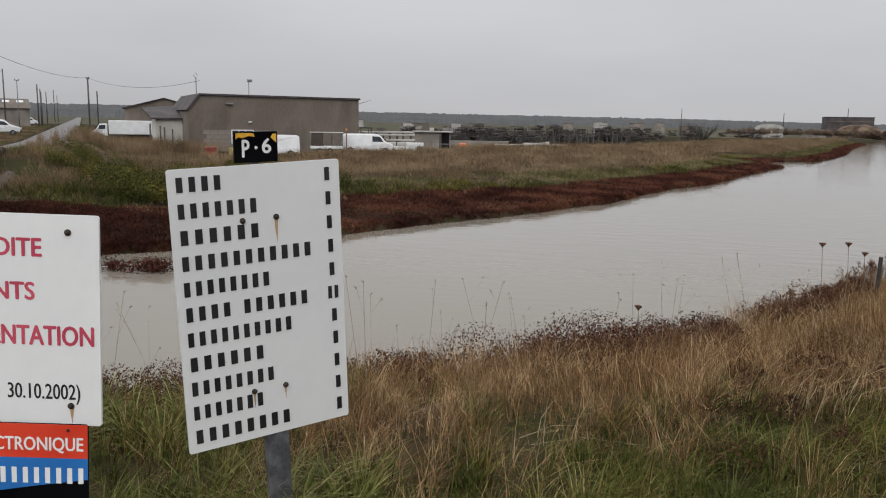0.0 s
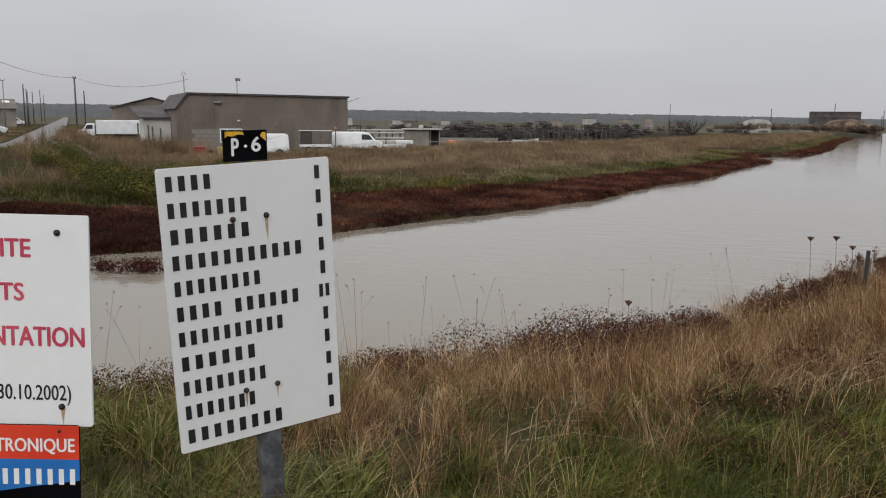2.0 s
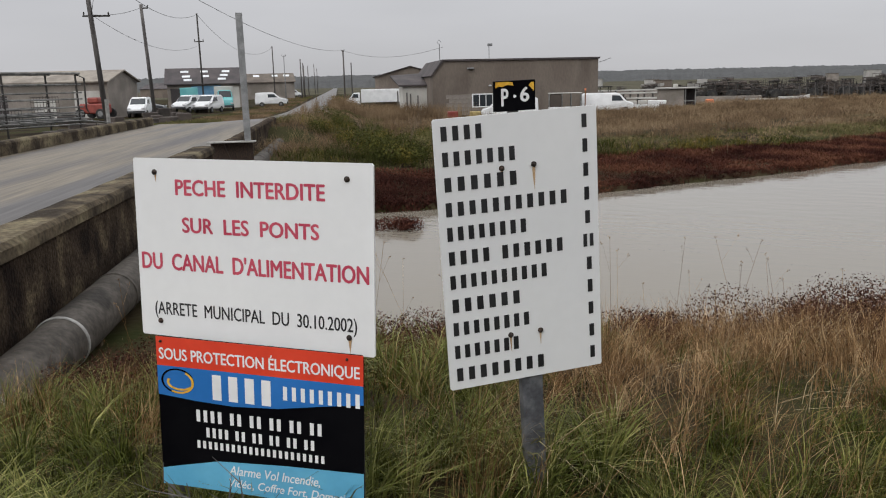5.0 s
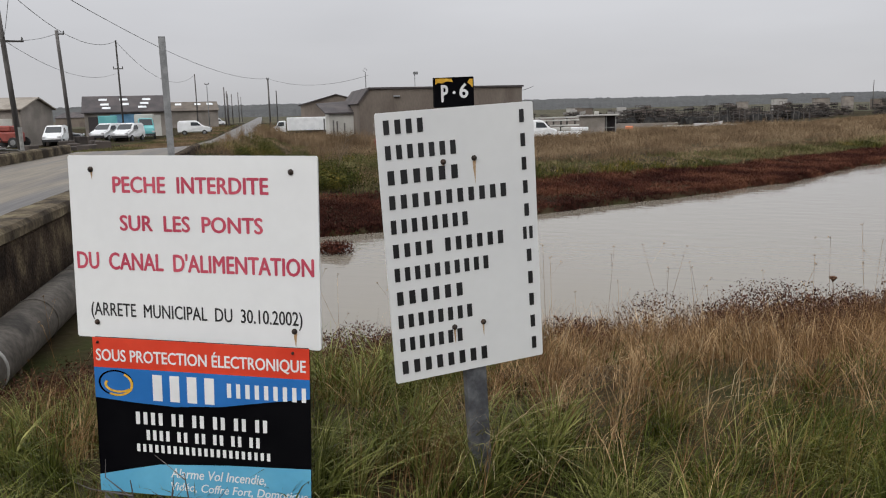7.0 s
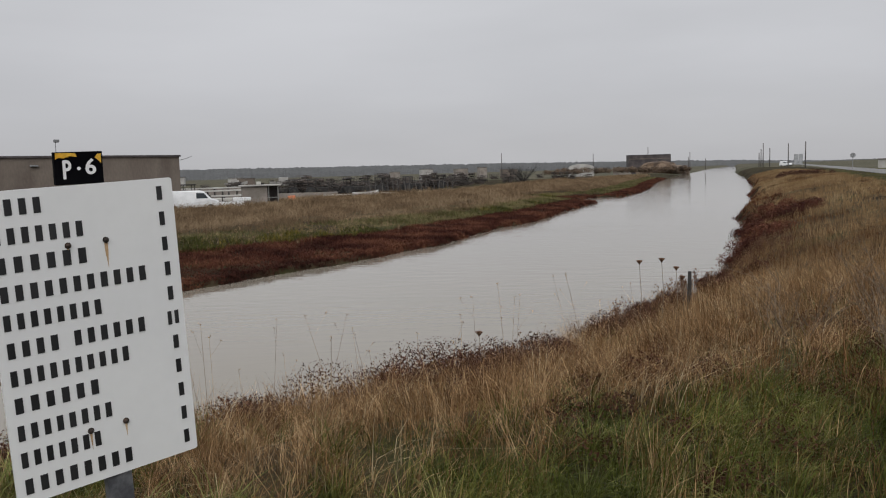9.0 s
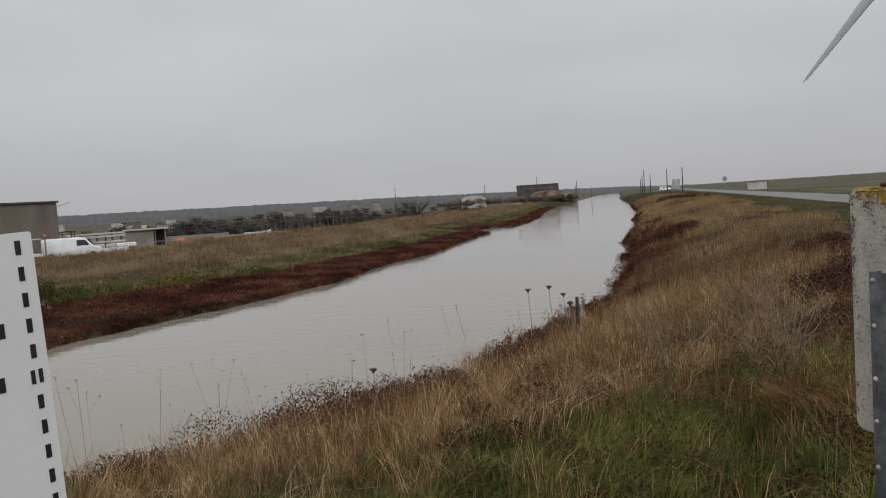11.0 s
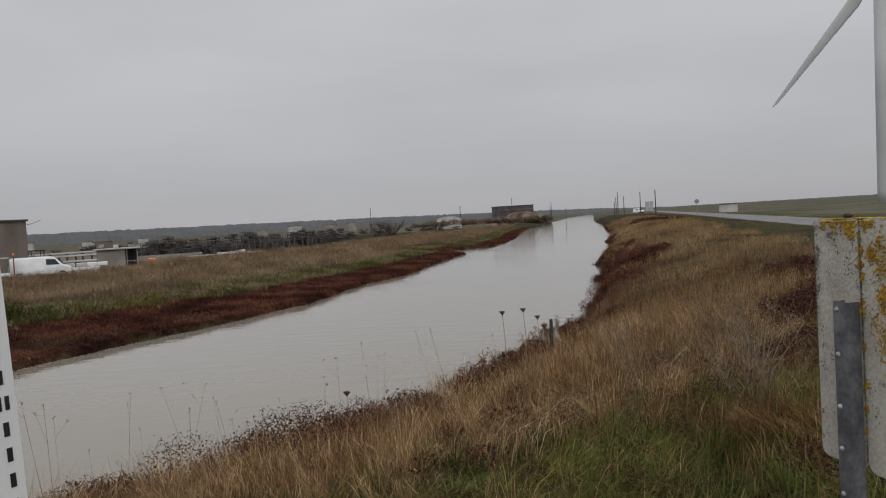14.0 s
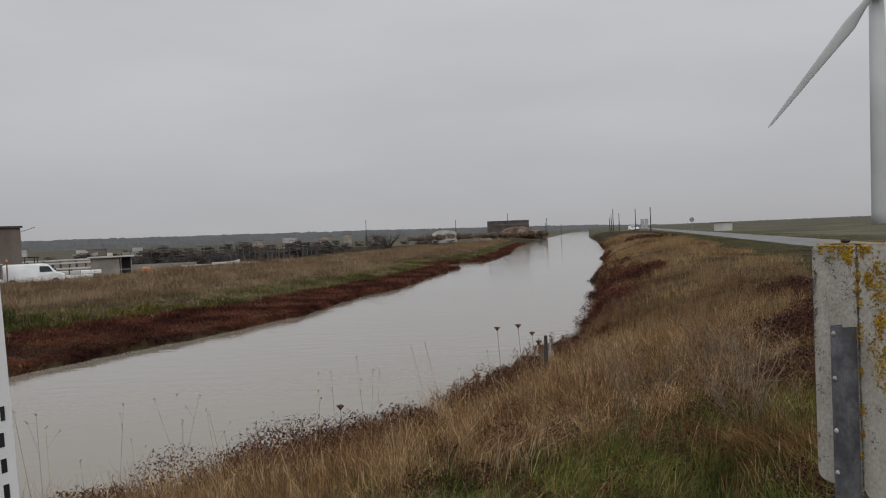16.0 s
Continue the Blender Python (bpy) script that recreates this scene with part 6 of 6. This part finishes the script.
far_band(14500, 2, 240, 5.5, 31.0, 0.30, 0.85, 0.008, 0.017, 16, 0.45, "far_brown", "tall_grass", "tall brown dry grass on the far bank", 1.05, lambda x, y, dd, u: dd > (9.0 + 3.6 * wob(x, y, 0.25)) * narrowing(u))
far_band(2000, 2, 120, 14.0, 34.0, 0.7, 1.2, 0.009, 0.018, 18, 0.35, "far_brown", "tall_grass", "tall brown reeds at the edge of the yard", 1.0, lambda x, y, dd, u: wob(x, y, 0.18) > -0.1)
far_band(2600, 12, 110, 30.0, 37.0, 0.6, 1.15, 0.010, 0.018, 18, 0.4, "far_brown", "tall_grass", "tall brown dry grass along the yard edge", 1.0, lambda x, y, dd, u: BY * x - BX * y > 4)
far_band(1300, 8, 90, 5.0, 9.0, 0.25, 0.6, 0.02, 0.04, 18, 0.4, "gorse", "bank_weeds", "yellow-green weeds on the far bank", 1.0, lambda x, y, dd, u: wob(x, y, 0.3) > 0.2)
far_band(4500, 4, 200, 6.5, 14.0, 0.08, 0.26, 0.02, 0.04, 9, 0.45, "far_brown", "bank_grass", "low brown dead grass on the far bank", 1.0)
far_band(4500, 4, 220, -0.35, 0.7, 0.06, 0.22, 0.03, 0.06, 12, 0.25, "glasswort", "glasswort", "dark red glasswort right at the water's edge", 1.0)
# glasswort on the near bank further along
u = 26 + 150 * G.uniform(0, 1, 3600) ** 1.5
v = right_edge(u) - 0.1 + 3.2 * G.uniform(0, 1, len(u)) ** 1.5 * np.clip(0.6 + 0.9 * wob(u, u, 0.3), 0.25, 1.4)
bx_, by_, ba = tufted(*xy(u, v), 12, 0.35)
n = len(bx_)
blade_mesh("glasswort", rooted(bx_, by_), G.uniform(0.10, 0.30, n), G.uniform(0.02, 0.04, n), ba, G.uniform(0.2, 0.9, n), M["glasswort"], 2, 1.0, "dark red glasswort on the near water's edge", "plants")
# verge along the lane and yards behind the bridge
s_ = 43 + 160 * G.uniform(0, 1, 7000) ** 1.5
lane_ = lane_middle(s_)
a_ = np.where(G.uniform(0, 1, 7000) < 0.55, lane_ + 2.4 + 5.0 * G.uniform(0, 1, 7000), lane_ - 2.4 - 5.0 * G.uniform(0, 1, 7000) ** 1.4)
bx_, by_, ba = tufted(*bridge_xy(s_, a_), 8, 0.35)
n = len(bx_)
sel = wob(bx_, by_, 0.2) > 0.0
hh = G.uniform(0.15, 0.4, n) * np.where((BY * bx_ - BX * by_) > 2, 1.5, 0.7) * np.where((BX * bx_ + BY * by_ < 60) & (BY * bx_ - BX * by_ > -4), 2.0, 1.0)
for q, mt in ((sel, "far_green"), (~sel, "far_brown")):
    blade_mesh("verge_grass", rooted(bx_[q], by_[q]), hh[q], G.uniform(0.02, 0.04, int(q.sum())), ba[q], G.uniform(0.1, 0.7, int(q.sum())), M[mt], 2, 1.0, "rough verge grass beside the lane", "grass")


# tall thicket of dead stems before the workshop
x, y = -42.2 + G.normal(0, 3.2, 420), 67.0 + G.normal(0, 2.2, 420)
bx_, by_, ba = tufted(x, y, 26, 0.35)
n = len(bx_)
blade_mesh("dead_thicket", rooted(bx_, by_), G.uniform(0.6, 1.9, n), G.uniform(0.02, 0.04, n), ba + G.normal(0, 0.5, n), np.abs(G.normal(0, 0.25, n)), M["far_brown"], 2, 1.0, "tall thicket of dead brown stems before the workshop", "plants")


# seed-head plants standing along the crest
def seeded(name, x, y, h0, h1, label, heads, head_r, per_branch=4, mt="seed", stem=0.0035, droop=0.1):
    bm_v, bm_q, bm_t = [], [], []
    z = height(x, y)
    for i in range(len(x)):
        hgt_ = G.uniform(h0, h1)
        lean_ = G.normal(0, droop, 2)
        top = np.array([x[i] + lean_[0] * hgt_, y[i] + lean_[1] * hgt_, z[i] + hgt_])
        root = np.array([x[i], y[i], z[i] - 0.02])
        ends = [(root, top, stem)]
        pts = [top]
        for _ in range(per_branch):
            f = G.uniform(0.5, 0.92)
            b0 = root + (top - root) * f
            a = G.uniform(0, 2 * np.pi)
            ln = hgt_ * G.uniform(0.12, 0.3)
            e = b0 + np.array([math.cos(a) * ln * 0.6, math.sin(a) * ln * 0.6, ln * 0.8])
            ends.append((b0, e, stem * 0.6))
            pts.append(e)
        for p, q, r in ends:
            k0 = len(bm_v)
            for c in (p, q):
                for t in range(3):
                    bm_v.append(c + r * np.array([math.cos(2.1 * t), math.sin(2.1 * t), 0]))
            for t in range(3):
                bm_q.append((k0 + t, k0 + (t + 1) % 3, k0 + 3 + (t + 1) % 3, k0 + 3 + t))
        for p in pts:
            for _ in range(heads):
                c = p + G.normal(0, head_r * 1.6, 3)
                r = head_r * G.uniform(0.5, 1.2)
                k0 = len(bm_v)
                for o in ((r, 0, 0), (0, r, 0), (-r, 0, 0), (0, -r, 0), (0, 0, r * 1.2), (0, 0, -r * 1.2)):
                    bm_v.append(c + np.array(o))
                for t in range(4):
                    bm_t.append((k0 + t, k0 + (t + 1) % 4, k0 + 4))
                    bm_t.append((k0 + (t + 1) % 4, k0 + t, k0 + 5))
    me = numpy_mesh(name, np.array(bm_v), [np.array(bm_q), np.array(bm_t)])
    tagged(link_mesh(name, me, M[mt]), label, "plants", kind="stuff")


u = np.concatenate([G.uniform(2, 9, 560), G.uniform(9, 28, 760)])
v = right_edge(u) + 0.8 + np.abs(G.normal(0, 0.6, len(u)))
clump = wob(u, 1.7 * u, 1.5) + G.normal(0, 0.15, len(u)) > 0.2
seeded("seed_plants", *xy(u[clump], v[clump]), 0.22, 0.50, "dark brown dead flower heads along the bank crest", 4, 0.010)
u = G.uniform(2.5, 8.5, 330)
near = wob(2.3 * u, u, 1.3) + G.normal(0, 0.2, len(u)) > -0.05
seeded("seed_plants", *xy(u[near], right_edge(u[near]) + 0.9 + np.abs(G.normal(0, 0.45, int(near.sum())))), 0.23, 0.50, "dark brown dead flower heads at the foot of the bank", 5, 0.011)
u = G.uniform(17, 40, 34)
seeded("pale_seed_plants", *xy(u, left_edge(u) - G.uniform(2.6, 7.5, 34)), 0.3, 0.55, "pale fluffy seed heads on the far bank", 5, 0.016, 5, "far_brown", 0.006)
x, y = scatter(250, 3.5, 9, -50, 50)
d, u, v = inland(x, y)
ok = (d > 0.6) & (d < 3.5)
bx_, by_ = x[ok], y[ok]
n = len(bx_)
seeded("grass_stalks", bx_, by_, 0.5, 1.05, "thin dry oat stalks standing above the bank", 5, 0.0040, 1, "straw", 0.0012, 0.18)


def umbel(x, y, top, label):
    z = z_at(x, y)
    ob = base("wild_carrot", pose(x, y, z), label, "plant", "wild carrot stalks")
    bm = bmesh.new()
    tube(bm, [(0, 0, -0.03), (0.03, 0.02, (top - z) * 0.6), (0.0, 0.0, top - z)], [0.005, 0.004, 0.003], 5)
    part("stalk", bm, M["twig"], ob)
    bm = bmesh.new()
    for k in range(22):
        a = k * 2.4
        e = Vector((0.034 * math.cos(a) * (0.4 + 0.6 * (k % 3) / 2), 0.034 * math.sin(a) * (0.4 + 0.6 * (k % 3) / 2), top - z + 0.04 + 0.012 * (k % 2)))
        tube(bm, [(0, 0, top - z), e * 1.0], [0.002, 0.004], 4)
        bmesh.ops.create_icosphere(bm, subdivisions=1, radius=0.009, matrix=Matrix.Translation(e))
    tagged(part("seed_head", bm, M["seed"], ob), kind="stuff")


for x, y, top in ((3.01, 10.78, 0.22), (3.26, 10.61, 0.26), (3.58, 11.03, 0.09), (3.75, 11.30, -0.08), (0.74, 8.8, -0.27)):
    umbel(x, y, top, "dry wild carrot stalk with a closed brown head")
stake = base("stake", pose(4.2, 12.41, z_at(4.2, 12.41)), "short dark wooden stake on the bank", "stake")
bm = bmesh.new()
tube(bm, [(0, 0, -0.2), (0.01, 0, 0.35), (0.015, 0, 0.6)], [0.034, 0.032, 0.028], 7)
part("stake_wood", bm, M["dark_steel"], stake)


# bushes of many small leaves
def leaf_cloud(name, centres, n, size, material, label, category="shrub", squash=0.7):
    c = np.array([q[:3] for q in centres])
    r = np.array([q[3] for q in centres])
    pick = G.randint(0, len(c), n)
    dirs = G.normal(0, 1, (n, 3))
    dirs /= np.linalg.norm(dirs, axis=1)[:, None]
    rad = r[pick][:, None] * G.uniform(0.45, 1.08, n)[:, None] ** 0.6
    p = c[pick] + dirs * rad * np.array([1, 1, squash])
    t1 = G.normal(0, 1, (n, 3))
    t1 /= np.linalg.norm(t1, axis=1)[:, None]
    t2 = np.cross(t1, dirs)
    sz = size * G.uniform(0.5, 1.3, n)[:, None]
    v = np.stack([p - t1 * sz, p + t2 * sz * 0.5, p + t1 * sz, p - t2 * sz * 0.5], 1).reshape(-1, 3)
    f = (np.arange(n) * 4)[:, None] + np.array([[0, 1, 2, 3]])
    ob = link_mesh(name, numpy_mesh(name, v, f), M[material])
    return tagged(ob, label, category, kind="stuff")


def clumps(x, y, rad, count, r0, r1, lift=0.4):
    out = []
    for _ in range(count):
        a, rr_ = G.uniform(0, 6.28), rad * math.sqrt(G.uniform(0, 1))
        px, py = x + rr_ * math.cos(a), y + rr_ * math.sin(a)
        r = G.uniform(r0, r1)
        out.append((px, py, z_at(px, py) + r * lift, r))
    return out


leaf_cloud("glasswort_mounds", mounds, 50000, 0.028, "glasswort", "dark red glasswort mounds along the water's edge", "plants", 0.4)
low_clumps = []
for _ in range(80):
    x, y = G.uniform(1.0, 6.0), G.uniform(3.2, 7.6)
    r = G.uniform(0.07, 0.2)
    low_clumps.append((x, y, z_at(x, y) + 0.6 * r, r))
leaf_cloud("dead_undergrowth", low_clumps, 28000, 0.012, "dead_shrub", "low dead red-brown undergrowth between the grass tufts", "plants")
leaf_cloud("bramble_bush", clumps(7.2, 8.8, 1.1, 32, 0.2, 0.42, 0.25), 42000, 0.024, "bramble", "dark red-brown bramble thicket in the grass")
leaf_cloud("bramble_bush", clumps(5.4, 7.0, 0.7, 16, 0.14, 0.28, 0.3), 18000, 0.02, "bramble", "dark red-brown bramble sprawl in the grass")
leaf_cloud("bramble_bush", clumps(11.6, 15.4, 1.3, 20, 0.2, 0.36, 0.2), 20000, 0.04, "bramble", "dark red-brown bramble thicket near the road")
leaf_cloud("dark_shrub", clumps(14.6, 33.2, 1.8, 30, 0.35, 0.65), 14000, 0.05, "glasswort", "dark red shrub on the near bank")
leaf_cloud("dark_shrub", clumps(16.4, 39.0, 1.4, 18, 0.25, 0.45), 7000, 0.045, "glasswort", "dark red shrub on the near bank")
leaf_cloud("dark_shrub", clumps(11.4, 27.3, 1.2, 18, 0.25, 0.45), 8000, 0.04, "glasswort", "dark red shrub on the near bank")
leaf_cloud("bramble_bush", clumps(9.4, 12.0, 1.0, 16, 0.2, 0.32, 0.1), 16000, 0.028, "bramble", "dark red-brown bramble patch in the dry grass")
leaf_cloud("dark_shrub", clumps(42.5, 90.4, 3.0, 18, 0.4, 0.7), 5000, 0.08, "bramble", "dark low shrub on the near bank")
for u0, d0, k in ((2.4, 0.9, 1.0), (4.5, 0.8, 0.9), (5.8, 0.9, 0.9), (6.9, 0.8, 1.2), (7.7, 0.8, 1.0), (8.9, 0.7, 0.9), (11.2, 0.7, 0.75), (13.4, 0.6, 0.6), (16.2, 0.6, 0.6), (18.6, 0.6, 0.5)):
    x, y = xy(u0, float(right_edge(u0)) + d0 + 0.7)
    leaf_cloud("bank_shrub", clumps(x, y, 0.6 * k, 18, 0.12 * k, 0.34 * k, 1.15), 24000, 0.013, "dead_shrub", "dark reddish-brown dead shrub on the bank crest")
for s, a, r in ((33, 1.5, 1.5), (36, 5.0, 2.0), (40, 0.5, 1.8), (31, 6.5, 1.4), (44, 4.0, 2.4), (35, 9.5, 1.8), (30, 2.5, 1.2), (48, 9.0, 2.2), (50, 1.0, 2.0)):
    x, y = bridge_xy(s, a)
    leaf_cloud("gorse_bush", clumps(x, y, r, 22, 0.3, 0.75, 0.6), 9000, 0.045, "gorse" if s != 36 else "far_green", "dark green and yellow gorse on the far bank" if s != 36 else "bright green bush on the far bank")
hedge = []
for k in range(70):
    f = G.uniform(0, 1)
    r = G.uniform(0.9, 1.7)
    hedge.append((38 + 54 * f + G.normal(0, 1), 276 + 8 * f + G.normal(0, 2), -1.0 + r, r))
leaf_cloud("hedge", hedge, 26000, 0.2, "heap", "low brown winter hedge before the warehouse", "hedge")
# red tuft in the shallows
leaf_cloud("glasswort_tuft", [(-10.6 + G.normal(0, 0.5), 17.4 + G.normal(0, 0.35), WATER + 0.1, G.uniform(0.15, 0.35)) for _ in range(14)], 3500, 0.035, "glasswort", "red glasswort tuft standing in the shallows", "plants")


def twiggy(name, x, y, h, n, label, spread=0.6, thick=0.0042, z=None, mt="twig"):
    """A bare branching shrub: stems that fork twice."""
    z = z_at(x, y) if z is None else z
    ob = base(name, pose(x, y, z), label, "shrub", "bare shrubs")
    for _ in range(n):
        bm = bmesh.new()
        a, l = G.uniform(0, 6.28), h * G.uniform(0.6, 1.0)
        p0 = Vector((G.normal(0, 0.08), G.normal(0, 0.08), -0.03))
        d = Vector((math.cos(a) * spread, math.sin(a) * spread, 1)).normalized()
        p1 = p0 + d * l * 0.5 + Vector((G.normal(0, 0.03), G.normal(0, 0.03), 0))
        p2 = p1 + (d + Vector((G.normal(0, 0.25), G.normal(0, 0.25), 0))) * l * 0.5
        tube(bm, [p0, p1, p2], [thick, thick * 0.7, thick * 0.25], 5)
        for _ in range(6):
            f = G.uniform(0.25, 0.95)
            q0 = p0.lerp(p1, f * 2) if f < 0.5 else p1.lerp(p2, f * 2 - 1)
            e = Vector((G.normal(0, 1), G.normal(0, 1), abs(G.normal(0, 0.8)) + 0.3)).normalized()
            q1 = q0 + e * l * G.uniform(0.12, 0.3)
            tube(bm, [q0, q1], [thick * 0.5, thick * 0.2], 4)
            q2 = q1 + (e + Vector((G.normal(0, 0.5), G.normal(0, 0.5), 0.2))).normalized() * l * 0.12
            tube(bm, [q1, q2], [thick * 0.3, thick * 0.12], 4)
        part("branch", bm, M[mt], ob)


twiggy("bare_shrub", 3.6, 5.6, 0.85, 20, "pale bare twiggy shrub in the grass")
twiggy("bare_shrub", 4.2, 6.6, 0.95, 20, "pale bare twiggy shrub in the grass")
twiggy("bare_shrub", 4.9, 8.2, 0.9, 16, "pale bare twiggy shrub in the grass")
twiggy("bare_shrub", 3.4, 7.0, 0.9, 16, "pale bare twiggy shrub in the grass")
twiggy("bare_bush", 22.0, 190.0, 5.5, 40, "large bare bush on the far bank", 0.9, 0.05, mt="dark_steel")
twiggy("bare_shrub", -19.5, 33.0, 1.9, 8, "pale bare sapling on the far bank", 0.5, 0.014)
twiggy("bare_shrub", -24.5, 37.0, 1.6, 8, "pale bare sapling on the far bank", 0.5, 0.014)
twiggy("dry_stem", -1.45, 2.15, 0.5, 2, "dead brown stem in front of the company board", 0.25, 0.006, mt="wood_pole")
twiggy("dry_stem", -1.78, 2.1, 0.32, 2, "dead brown stem in front of the company board", 0.5, 0.005, mt="wood_pole")
for x, y, hh in ((-2.9, 3.3, 0.6), (-3.4, 3.9, 0.7), (-2.5, 3.9, 0.55), (-3.1, 4.6, 0.8)):
    twiggy("dry_stem", x, y, hh, 5, "dead brown stems standing beside the pipe", 0.35, 0.0035, mt="rusty")
# broken heap of dead grass
x, y = 3.3 + G.normal(0, 0.24, 900), 4.75 + G.normal(0, 0.2, 900)
blade_mesh("dead_grass_heap", rooted(x, y, 0.05), G.uniform(0.2, 0.4, 900), np.full(900, 0.004), np.full(900, 2.7) + G.normal(0, 0.7, 900), G.uniform(0.8, 1.3, 900), M["rusty"], 3, 0.6, "flattened heap of dead brown grass", "grass")

# the bridge and the yards behind it, swung to their true bearing
bpy.context.view_layer.update()
swing = Matrix.Rotation(radians(-0.33), 4, "Z")
for ob in list(scene.objects):
    if ob.parent is None and ob.type in ("MESH", "EMPTY") and ob.get("kind") != "stuff" and ob.name not in ("ground", "water"):
        p = ob.matrix_world.translation if ob.type == "EMPTY" or ob.matrix_world.translation.length > 0.1 else (sum((Vector(c) for c in ob.bound_box), Vector()) / 8)
        if ob.name.startswith(("bridge", "pipe")) or (p.length > 12 and math.degrees(math.atan2(p.x, p.y)) < -29):
            ob.matrix_world = swing @ ob.matrix_world
